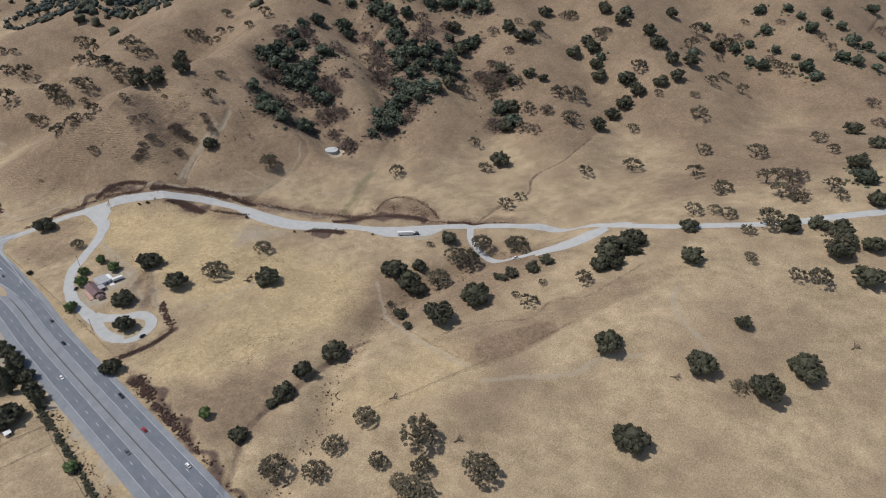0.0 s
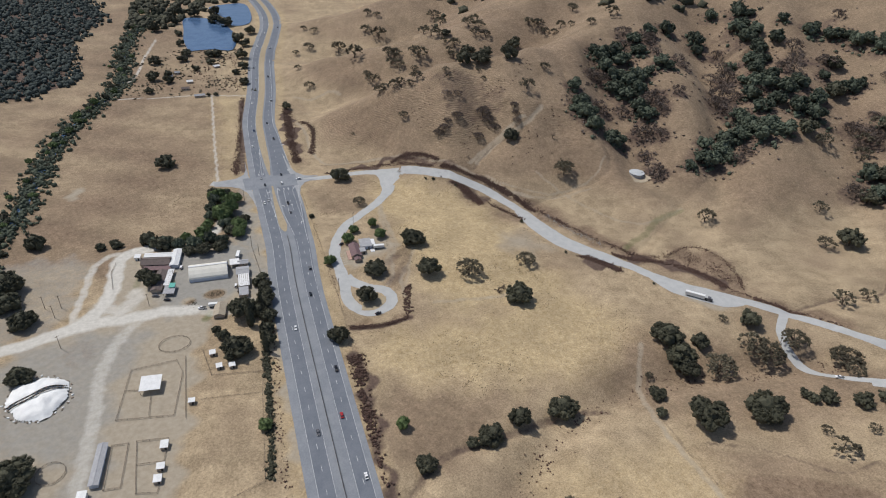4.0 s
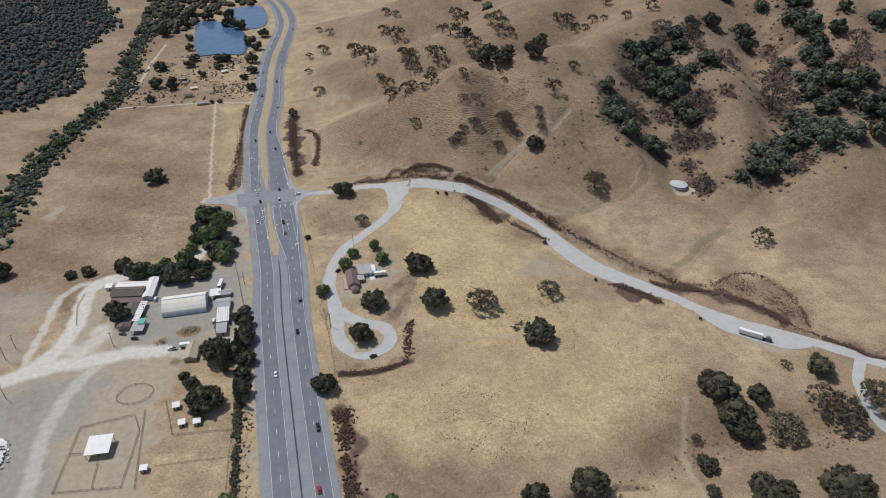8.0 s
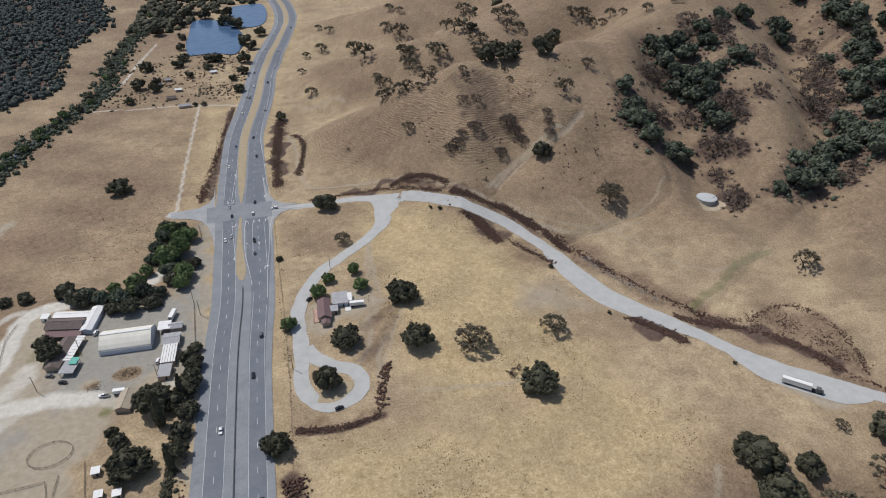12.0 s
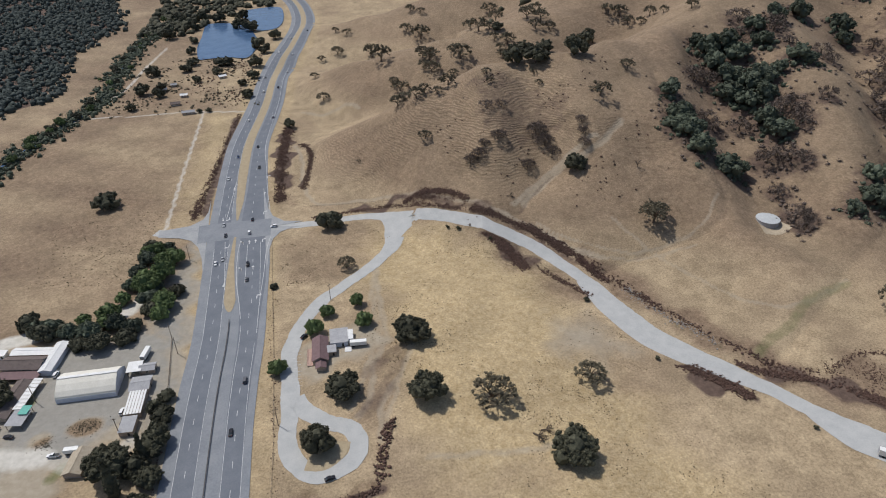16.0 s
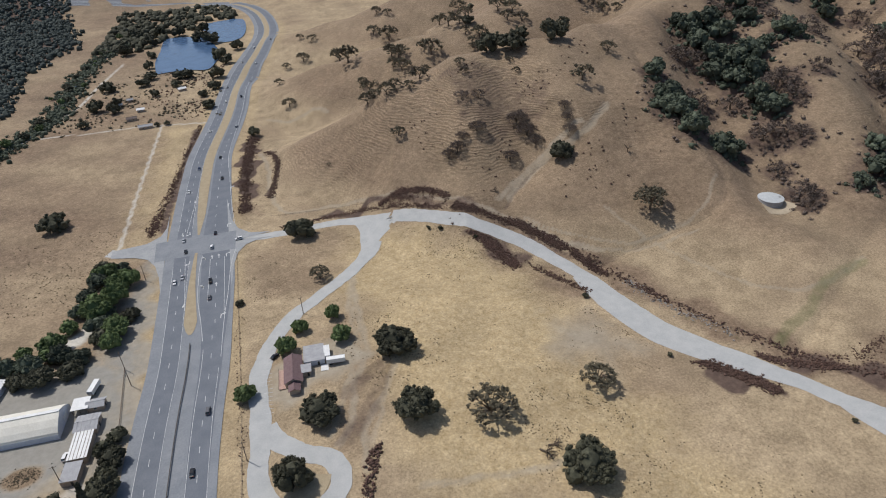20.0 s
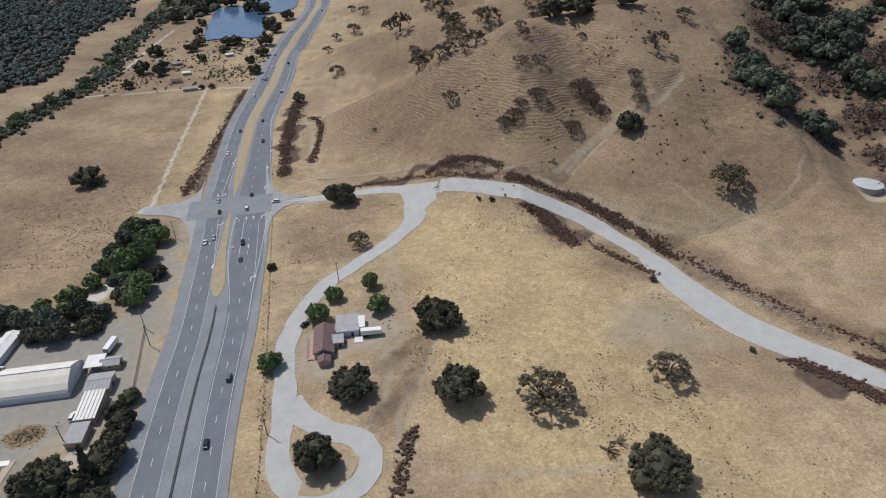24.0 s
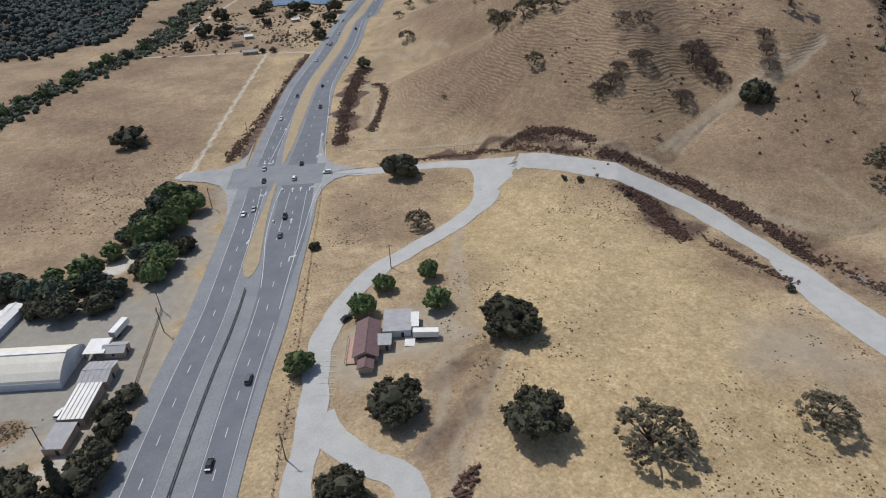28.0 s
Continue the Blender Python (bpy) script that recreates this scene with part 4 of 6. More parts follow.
HILL_SLOPE_DENSE = [(266, 343, 14)]
HILL_SLOPE_OPEN = [(459, 352, 19), (465, 269, 22), (398, 335, 18), (409, 309, 12), (429, 258, 15), (425, 297, 12), (316, 370, 18), (314, 346, 19), (316, 327, 14), (310, 478, 23), (249, 352, 22), (222, 509, 26), (147, 361, 25), (190, 328, 21), (187, 304, 19), (217, 309, 26), (173, 190, 17), (155, 304, 18), (133, 196, 14), (146, 185, 14), (162, 180, 10), (268, 317, 18), (259, 297, 18)]
HILL_FRONT_DENSE = [(233, 75, 18), (276, 178, 26), (347, 304, 24), (258, 200, 19), (245, 185, 26), (228, 193, 23), (281, 303, 21)]
HILL_FRONT_OPEN = [(199, 172, 9), (199, 161, 8), (238, 173, 8), (237, 158, 7), (273, 125, 20), (188, 138, 12), (200, 137, 12), (142, 140, 11), (246, 94, 10), (249, 104, 10), (244, 86, 10), (219, 114, 18), (222, 104, 16), (224, 94, 12), (189, 111, 13), (178, 109, 10), (172, 102, 13), (166, 102, 12), (204, 89, 12), (309, 154, 14), (264, 19, 22), (214, 320, 17), (247, 377, 19), (259, 349, 14), (319, 530, 23), (303, 356, 22), (302, 330, 18)]
HILL_FRONT2_DENSE = [(46, 297, 13)]
HILL_FRONT2_OPEN = [(401, 322, 15), (421, 315, 15), (386, 341, 19), (159, 506, 26), (186, 339, 20), (183, 315, 15), (151, 317, 12), (138, 197, 12), (153, 187, 12), (204, 288, 13), (83, 343, 14), (80, 404, 11), (96, 519, 13), (118, 531, 18), (124, 604, 11), (137, 584, 16), (208, 532, 20), (223, 577, 16), (235, 566, 13), (257, 326, 13), (258, 310, 11), (94, 163, 4)]
GULLY_ONE_DENSE = [(330, 124, 20), (322, 92, 26), (322, 77, 25), (316, 84, 21), (321, 61, 21), (336, 50, 25), (349, 55, 20), (398, 199, 16), (400, 183, 26), (415, 182, 26), (417, 166, 26), (395, 164, 26), (398, 146, 26), (406, 129, 26), (415, 127, 25), (389, 131, 25), (395, 115, 26), (409, 113, 20), (428, 128, 15), (394, 89, 26), (393, 75, 23)]
GULLY_ONE_OPEN = [(377, 95, 17), (351, 104, 18), (356, 99, 17), (382, 150, 23), (372, 155, 18), (404, 87, 26), (413, 89, 24), (409, 73, 19), (375, 57, 21), (384, 50, 21), (390, 42, 18)]
GULLY_TOP_DENSE = [(452, 195, 23), (443, 172, 22), (449, 134, 24), (454, 126, 16), (566, 215, 26), (482, 207, 24), (529, 232, 26)]
GULLY_TOP_OPEN = [(448, 214, 23), (465, 187, 23), (438, 193, 17), (481, 132, 16), (481, 145, 17), (461, 161, 13), (363, 27, 15), (356, 1, 19), (358, -6, 16), (353, -11, 12)]
GULLY_TWO_DENSE = [(387, -13, 15), (405, -9, 25), (416, -10, 23), (437, 2, 26), (419, 9, 19), (454, 16, 26), (467, 14, 26), (484, 16, 26), (480, -4, 26), (491, 42, 26), (488, 25, 26), (436, -13, 16)]
GULLY_TWO_OPEN = [(439, -19, 18), (455, -10, 16)]
HILL_FAR_EAST_DENSE = [(540, 45, 26), (553, 71, 26), (575, 117, 26), (608, 152, 26), (630, 184, 26), (635, 154, 26)]
HILL_FAR_EAST_OPEN = [(554, 146, 26), (526, 131, 26), (489, 74, 26), (523, 101, 24), (603, 88, 26), (637, 128, 26)]
HILL_EAST_DENSE = [(665, 86, 26), (623, 42, 26), (537, -6, 26), (700, 14, 26), (691, -17, 26), (802, 15, 26), (760, -94, 26), (735, -76, 26), (770, -79, 26), (562, -88, 26), (520, -108, 26), (627, -70, 19), (630, -90, 17), (454, -147, 26)]
HILL_EAST_OPEN = [(543, -25, 20), (732, -14, 26), (818, -21, 23), (793, -84, 26), (613, -29, 26), (591, -36, 26), (604, -62, 26), (569, -52, 26), (563, -112, 22), (567, -134, 14), (525, -129, 21), (612, -127, 26), (629, -142, 26), (568, -169, 26), (465, -102, 16), (431, -143, 16), (376, -207, 18)]
HILL_EAST2_DENSE = [(595, -194, 26), (641, -190, 26), (671, -191, 26), (698, -196, 26), (727, -213, 26), (747, -227, 25), (715, -171, 26), (708, -133, 26), (731, -116, 26), (830, -99, 26), (846, -63, 26), (825, -147, 26), (807, -169, 26), (937, -135, 24), (786, -202, 26), (807, -222, 26), (924, -219, 26)]
HILL_EAST2_OPEN = [(401, -208, 14), (481, -238, 19), (533, -270, 24), (627, -226, 18), (703, -222, 13), (743, -173, 25), (934, -181, 26), (866, -199, 26), (942, -228, 26), (787, -261, 22), (834, -262, 18), (821, -295, 21), (918, -306, 19), (902, -323, 25), (685, -285, 26)]
HILL_EAST3_DENSE = [(772, -440, 25), (616, -467, 26), (580, -481, 23), (705, -472, 23), (532, -496, 22), (408, -376, 19), (448, -446, 22), (467, -464, 20), (467, -481, 22), (451, -488, 26), (459, -507, 22)]
HILL_EAST3_OPEN = [(728, -260, 13), (609, -319, 20), (544, -333, 23), (504, -373, 22), (627, -371, 26), (547, -402, 25), (552, -421, 25), (514, -423, 22), (510, -438, 18), (711, -415, 20), (667, -437, 16), (547, -458, 19), (527, -469, 15), (439, -369, 17), (446, -396, 17), (448, -384, 14), (447, -430, 26), (425, -420, 14), (350, -83, 18)]
FAR_SLOPE_WOOD = [(970, -182, 20), (933, -242, 21), (914, -273, 23), (907, -293, 25), (945, -296, 16), (950, -257, 17), (984, -266, 24), (1031, -240, 25), (1043, -277, 18), (1032, -300, 19), (1006, -324, 24), (1065, -328, 20), (1042, -357, 18), (1002, -382, 24), (1018, -401, 18), (1016, -425, 20), (954, -382, 22), (952, -402, 21), (964, -427, 16), (938, -327, 16), (914, -348, 24), (901, -366, 23), (1192, -374, 24), (841, -212, 21), (852, -96, 24), (829, -150, 19), (809, -176, 20), (698, -22, 23), (745, -5, 17), (620, -29, 19), (608, -58, 17), (620, -466, 20), (577, -477, 25), (749, -113, 17), (718, -165, 19)]
FAR_SLOPE_BARE = [(955, -213, 22), (895, -233, 16), (1000, -229, 15), (1010, -278, 16), (993, -342, 18), (1141, -403, 22), (965, -236, 18), (929, -295, 14), (974, -362, 17), (570, -411, 20), (546, -425, 22), (563, -428, 21), (515, -435, 23), (793, -439, 15), (636, -137, 22), (621, -122, 14), (569, -135, 19), (565, -170, 16), (726, 15, 16), (685, 31, 20), (805, 19, 17), (816, -12, 19), (657, -16, 16), (764, -96, 15), (802, -90, 21), (527, -144, 18), (864, -444, 20), (825, -460, 20)]
GULLY_HEAD_WOOD = [(647, 240, 24), (633, 209, 17), (618, 178, 18), (608, 155, 19), (648, 221, 18), (593, 129, 24), (573, 92, 24), (569, 66, 22), (580, 121, 17), (547, 104, 17), (565, 147, 19), (592, 70, 20), (597, 38, 22), (636, 50, 21), (662, 44, 19), (637, 73, 18), (726, 100, 23), (739, 87, 23), (719, 126, 17), (710, 145, 18), (698, 160, 21)]
GULLY_HEAD_BARE = [(531, 114, 19), (515, 79, 21), (484, 72, 21), (575, 183, 18), (626, 108, 21), (596, 98, 21), (595, -13, 21), (628, -8, 14), (619, -39, 17), (584, -38, 18), (661, 93, 16), (544, 73, 17), (518, 37, 19), (474, 197, 20), (445, 173, 18), (437, 82, 15)]
CANYON_DENSE = [(220, -200, 26), (218, -217, 23), (216, -226, 21), (240, -210, 15), (182, -241, 13), (174, -255, 8), (193, -271, 26), (230, -276, 26), (289, -204, 18), (266, -273, 8), (267, -278, 10), (275, -281, 14), (288, -293, 15), (302, -298, 14), (122, -230, 22), (93, -231, 15), (72, -237, 18), (61, -238, 9)]
CANYON_OPEN = [(237, -233, 23), (191, -222, 6), (275, -234, 26), (272, -223, 19), (301, -232, 21), (273, -195, 8), (322, -256, 23), (314, -268, 14), (246, -315, 17), (251, -301, 8), (274, -311, 8)]
CANYON2_DENSE = [(331, -337, 26), (345, -342, 26), (364, -349, 20), (311, -340, 19), (322, -346, 24), (349, -351, 20), (366, -341, 20), (357, -397, 22), (415, -512, 26), (433, -488, 26)]
CANYON2_OPEN = [(288, -339, 16), (384, -434, 13), (385, -469, 15), (391, -484, 20), (442, -482, 26)]
FORE_HILL_DENSE = [(306, -454, 14), (233, -388, 24), (255, -445, 23), (261, -486, 25), (298, -501, 26), (178, -433, 26), (31, -244, 14)]
FORE_HILL_OPEN = [(256, -470, 12), (102, -375, 25), (97, -333, 26), (89, -295, 16), (62, -295, 16), (30, -279, 18), (42, -301, 16), (71, -324, 13), (83, -347, 15), (67, -356, 23), (68, -343, 12)]
RIDGE_WOOD_DENSE = [(641, 231, 26), (611, 180, 26), (588, 139, 26), (549, 85, 26), (516, 38, 26), (501, 11, 26), (508, -5, 26), (561, 54, 26), (592, 64, 26), (586, 33, 26), (649, 45, 26), (564, 11, 26), (689, 156, 26), (709, 136, 26), (715, 108, 26), (725, 76, 26), (668, 182, 18), (552, -78, 26), (533, -107, 26), (616, 254, 21), (554, 197, 21), (616, 204, 26), (530, 71, 26), (553, 26, 26)]
RIDGE_WOOD_OPEN = [(543, 123, 26), (500, 87, 26), (491, 55, 26), (658, 92, 26), (744, 166, 18), (599, -23, 26), (599, -44, 26), (519, -95, 26)]
FIELD_DENSE = [(93, -38, 21), (92, -81, 21), (143, -129, 22), (39, -96, 18), (53, -67, 19), (24, 30, 6), (10, -131, 16), (64, 93, 20)]
FIELD_LONE_OAK = [(68, 38, 12)]
FIELD_OPEN = [(120, -91, 22), (169, -90, 17)]
FIELD_GREEN = [(24, -44, 12), (44, -19, 12), (52, -6, 10), (69, -2, 10), (70, -21, 13)]
RANCH_TREES_DENSE = [(-106, 27, 14), (-96, 16, 16), (-87, 17, 12), (-54, 2, 14), (-67, -1, 15), (-76, 2, 12), (-43, 24, 14), (-31, 39, 12), (-51, 97, 12), (-108, -22, 14), (-103, -34, 16), (-47, -86, 23), (-53, -124, 23), (-60, -107, 10), (-64, -100, 8), (-35, -90, 15), (-28, -75, 15), (-32, -54, 10), (-33, -109, 14), (-33, -121, 13), (-91, 166, 22), (-140, 30, 8), (-130, 31, 9), (-30, -96, 13), (-28, -62, 13), (-28, -48, 9), (-31, -80, 14)]
RANCH_GROVE = [(-93, 19, 14), (-83, 14, 12), (-72, 11, 14), (-60, 15, 14), (-51, 11, 12), (-101, 22, 12), (-56, 66, 13), (-52, 79, 13), (-46, 36, 14), (-57, 51, 12), (-41, 91, 11), (-43, 66, 12), (-44, 46, 13)]
RANCH_GROVE_GREEN = [(-66, 17, 12), (-54, 88, 11), (-60, 38, 11), (-42, 74, 13), (-50, 58, 13)]
RANCH_TREES_GREEN = [(-78, 23, 10), (-64, 23, 16), (-47, 87, 14), (-48, 46, 17), (-40, 58, 17), (-35, 74, 15), (-36, 28, 16), (-38, 17, 12)]
RANCH_SOUTH_DENSE = [(-174, -111, 19), (-168, -189, 26), (-177, -183, 22), (-180, -56, 21), (-197, -13, 26), (-194, -34, 23), (-186, 43, 19), (-140, 27, 8), (-128, 27, 10)]
RANCH_SOUTH_GREEN = [(27, -215, 10), (-45, -191, 10)]
NORTH_WEST_DENSE = [(-99, 501, 22), (-101, 430, 20), (-106, 382, 15), (-83, 438, 16), (-83, 418, 17), (14, 458, 18), (17, 506, 22), (21, 592, 24), (-16, 521, 18), (-27, 488, 14), (-63, 587, 16), (2, 435, 13), (8, 391, 15), (-48, 462, 12), (-63, 507, 18), (-30, 357, 8), (-39, 357, 7), (-25, 522, 19), (-57, 534, 18), (-64, 645, 17), (28, 567, 19), (44, 633, 20), (-5, 716, 26), (11, 692, 26), (-2, 775, 26), (-35, 766, 26), (-60, 775, 26), (-72, 721, 26), (-94, 786, 26)]
NORTH_WEST_DENSE_2 = [(-99, 677, 26)]

for kind, places in (("dense", HILL_SLOPE_DENSE), ("open", HILL_SLOPE_OPEN), ("dense", HILL_FRONT_DENSE), ("open", HILL_FRONT_OPEN), ("dense", HILL_FRONT2_DENSE), ("open", HILL_FRONT2_OPEN), ("wood", GULLY_ONE_DENSE), ("bare", GULLY_ONE_OPEN), ("wood", GULLY_TOP_DENSE), ("bare", GULLY_TOP_OPEN), ("wood", GULLY_TWO_DENSE), ("bare", GULLY_TWO_OPEN), ("wood", HILL_FAR_EAST_DENSE), ("bare", HILL_FAR_EAST_OPEN), ("dense", HILL_EAST_DENSE), ("open", HILL_EAST_OPEN), ("dense", HILL_EAST2_DENSE), ("open", HILL_EAST2_OPEN), ("dense", HILL_EAST3_DENSE), ("open", HILL_EAST3_OPEN), ("wood", GULLY_HEAD_WOOD), ("bare", GULLY_HEAD_BARE), ("wood", FAR_SLOPE_WOOD), ("bare", FAR_SLOPE_BARE), ("dense", CANYON_DENSE), ("open", CANYON_OPEN), ("dense", CANYON2_DENSE), ("open", CANYON2_OPEN), ("dense", FORE_HILL_DENSE), ("open", FORE_HILL_OPEN), ("wood", RIDGE_WOOD_DENSE), ("bare", RIDGE_WOOD_OPEN), ("dense", FIELD_DENSE), ("open", FIELD_OPEN), ("open", FIELD_LONE_OAK), ("green", FIELD_GREEN), ("dense", RANCH_TREES_DENSE), ("green", RANCH_TREES_GREEN), ("wood", RANCH_GROVE), ("green", RANCH_GROVE_GREEN), ("dense", RANCH_SOUTH_DENSE), ("green", RANCH_SOUTH_GREEN), ("dense", NORTH_WEST_DENSE), ("dense", NORTH_WEST_DENSE_2)):
    for x, y, wide in places:
        plant("bare" if kind == "open" and 160 < x < 255 and 84 < y < 140 else kind, x, y, wide, random.uniform(0.9, 1.15), x < 255 and y < 130 and x - y < 480 or wide > 20 and x < 330 and y < 130)

for x, y, wide in ((-98, 19, 5), (-110, 24, 4), (-42, -100, 11), (-36, -128, 8), (-33, -84, 8)):
    plant("cypress", x, y, wide, 1.3)
# fallen leaves and bare soil under the gully woods; shade in the western wood's gaps coloured in
for x, y, wide in GULLY_ONE_DENSE + GULLY_ONE_OPEN + GULLY_TOP_DENSE + GULLY_TOP_OPEN + GULLY_TWO_DENSE + GULLY_TWO_OPEN + GULLY_HEAD_WOOD + GULLY_HEAD_BARE + RIDGE_WOOD_DENSE + RIDGE_WOOD_OPEN:
    litter_and_shade = np.maximum(litter_and_shade, 0.55 * np.clip(1.6 - np.hypot(flat_x - x, flat_y - y) / (0.7 * wide), 0, 1))
wood_edge = np.interp(flat_y, [380, 436, 520, 640, 770, 1000, 1500], [-245, -190, -200, -205, -172, -225, -300])
litter_and_shade = np.maximum(litter_and_shade, np.clip((wood_edge - 6 - flat_x) / 8, 0, 1) * np.clip((flat_y - 380) / 20, 0, 1) * (flat_x > -800))
strewn.data.foreach_set("value", litter_and_shade.astype(np.float32))
# trees along the creek
CREEK = smooth_line([(-230, -60), (-216, 48), (-206, 93), (-202, 140), (-197, 190), (-190, 255), (-178, 300), (-165, 345), (-150, 385), (-140, 425), (-140, 500), (-140, 580), (-130, 660), (-113, 721), (-96, 790)], 5)
for i in range(80):
    x, y = CREEK[random.randrange(len(CREEK))]
    plant(random.choice(("dense", "dense", "green")), x + random.gauss(-2, 8), y + random.uniform(-6, 6), random.uniform(6, 12), random.uniform(0.8, 1.1), False)


def stuff(name, label, places, sizes, mat, category, shape=None, squash=0.7, seed=1, sprays=0):
    """Many small clumps on the ground as one object."""
    rng = np.random.default_rng(seed)
    places = np.asarray(places, float)
    z = land(places[:, 0], places[:, 1]) + np.asarray(sizes) * 0.3
    v, f = lumps(np.c_[places, z], np.asarray(sizes) * (0.7 if sprays else 1), rng, shape or ICO_SMALL, squash, 0.5)
    faces_ = f.tolist()
    if sprays:
        vb, fb = leaves(np.c_[places, z], sizes, int(sprays * len(places)), float(np.mean(sizes)) * 0.38, rng)
        faces_ += (fb + len(v)).tolist()
        v = np.concatenate([v, vb])
    return tagged(sheet(name, v.tolist(), faces_, mat, None, True), label, category, kind="stuff")


rng = np.random.default_rng(7)
# undergrowth of younger oaks thickening the gully woods and the creek
for label, rows, spread_by, big in (
    ("low dark oaks filling the gully woods", [row for places in (GULLY_ONE_DENSE, GULLY_TOP_DENSE, GULLY_TWO_DENSE, FAR_SLOPE_WOOD, RIDGE_WOOD_DENSE) for row in places], 0.32, 0.17),
    ("low dark willows filling the gaps along the creek", [(x, y, 17) for x, y in CREEK], 0.42, 0.2),
):
    rows = np.repeat(np.array(rows, float), 10 if "gully" in label else 13, axis=0)
    places = rows[:, :2] + rng.normal(0, spread_by, (len(rows), 2)) * rows[:, 2:3]
    stuff("thicket", label, places, rows[:, 2] * rng.uniform(0.06, big, len(rows)), GULLY_LEAF, "woodland", ICO_SMALL, 1.0, sprays=10)
rows = np.repeat(np.array(GULLY_ONE_DENSE + GULLY_ONE_OPEN + GULLY_TOP_DENSE + GULLY_TOP_OPEN + GULLY_TWO_DENSE + GULLY_TWO_OPEN + GULLY_HEAD_WOOD + GULLY_HEAD_BARE + RIDGE_WOOD_DENSE + RIDGE_WOOD_OPEN, float), 13, axis=0)
stuff("thicket", "leafless reddish-brown brush between the gully oaks", rows[:, :2] + rng.normal(0, 0.5, (len(rows), 2)) * rows[:, 2:3], rng.uniform(0.5, 2.2, len(rows)), TWIGS, "scrub", ICO_SMALL, 0.7, sprays=12)
# the wooded western hills
wood = np.c_[rng.uniform(-760, -150, 16000), rng.uniform(380, 1400, 16000)]
edge_x = np.interp(wood[:, 1], [380, 436, 520, 640, 770, 1000, 1500], [-245, -190, -200, -205, -172, -225, -300])
wood = wood[wood[:, 0] < edge_x + rng.normal(0, 6, len(wood))]
tagged(stuff("woodland", "dense dark woodland on the hills across the creek", wood, rng.uniform(2.4, 6.0, len(wood)), SHADED_LEAF, "woodland", ICO_SMALL, 1.0, sprays=5), kind="stuff")
wood = np.c_[rng.uniform(-330, -215, 500), rng.uniform(-150, 330, 500)]
wood = wood[np.sin(wood[:, 0] / 31) + np.sin(wood[:, 1] / 44) + rng.normal(0, 0.5, len(wood)) > 0.9]
stuff("woodland", "scattered dark scrub oaks beyond the creek", wood, rng.uniform(2.5, 5, len(wood)), OAK_LEAF, "woodland", ICO, 0.9)
wood = np.c_[rng.uniform(-140, 60, 520), rng.uniform(690, 1000, 520)]
wood = wood[(np.hypot((wood[:, 0] + 20) / 48, (wood[:, 1] - 660) / 125) > 1.05) & ((wood[:, 0] < -14) | (wood[:, 1] > 862)) & (wood[:, 0] < np.interp(wood[:, 1], [600, 780, 910, 1000], [35, 66, 55, 20]))]
stuff("woodland", "dark willows and oaks round the reservoir", wood, rng.uniform(3, 6, len(wood)), OAK_LEAF, "woodland", ICO, 0.9)
wood = np.c_[rng.uniform(300, 1400, 2600), rng.uniform(250, 1400, 2600)]
wood = wood[(np.sin(wood[:, 0] / 57 + 1) * np.sin(wood[:, 1] / 71) + rng.normal(0, 0.35, len(wood)) > 0.55)]
stuff("woodland", "far patches of dark oak woodland on the hills", wood, rng.uniform(4, 8, len(wood)), OAK_LEAF, "woodland", ICO, 0.9)


def band(line, left, right, count, seed):
    """Places scattered along a line."""
    rng = np.random.default_rng(seed)
    line = smooth_line(line, 2)
    way = np.gradient(line, axis=0)
    way /= np.linalg.norm(way, axis=1)[:, None]
    thick = np.convolve(rng.random(len(line)) ** 3, np.ones(5) / 5, "same") + 0.04
    i = rng.choice(len(line), count, p=thick / thick.sum())
    off = rng.normal((left + right) / 2, (right - left) * 0.24, count)
    return line[i] + np.c_[way[i, 1], -way[i, 0]] * off[:, None] + rng.normal(0, 0.9, (count, 2))


def off_roads(places):
    """Keeps the places that lie beside the lesser roads and the highway."""
    keep = (along(places[:, 0], places[:, 1], [(x, y, 0) for x, y in AXIS[::4]])[0] > 20) & (np.hypot(places[:, 0] - 110, places[:, 1] - 80) > 14)
    keep &= along(places[:, 0], places[:, 1], [(204, -38, 0), (210, -60, 0), (221, -82, 0)])[0] > 10
    for _, _, _, points, half, _ in ROADS:
        keep &= along(places[:, 0], places[:, 1], [(x, y, 0) for x, y in smooth_line(points, 6)])[0] > half + 1.0
    return places[keep]


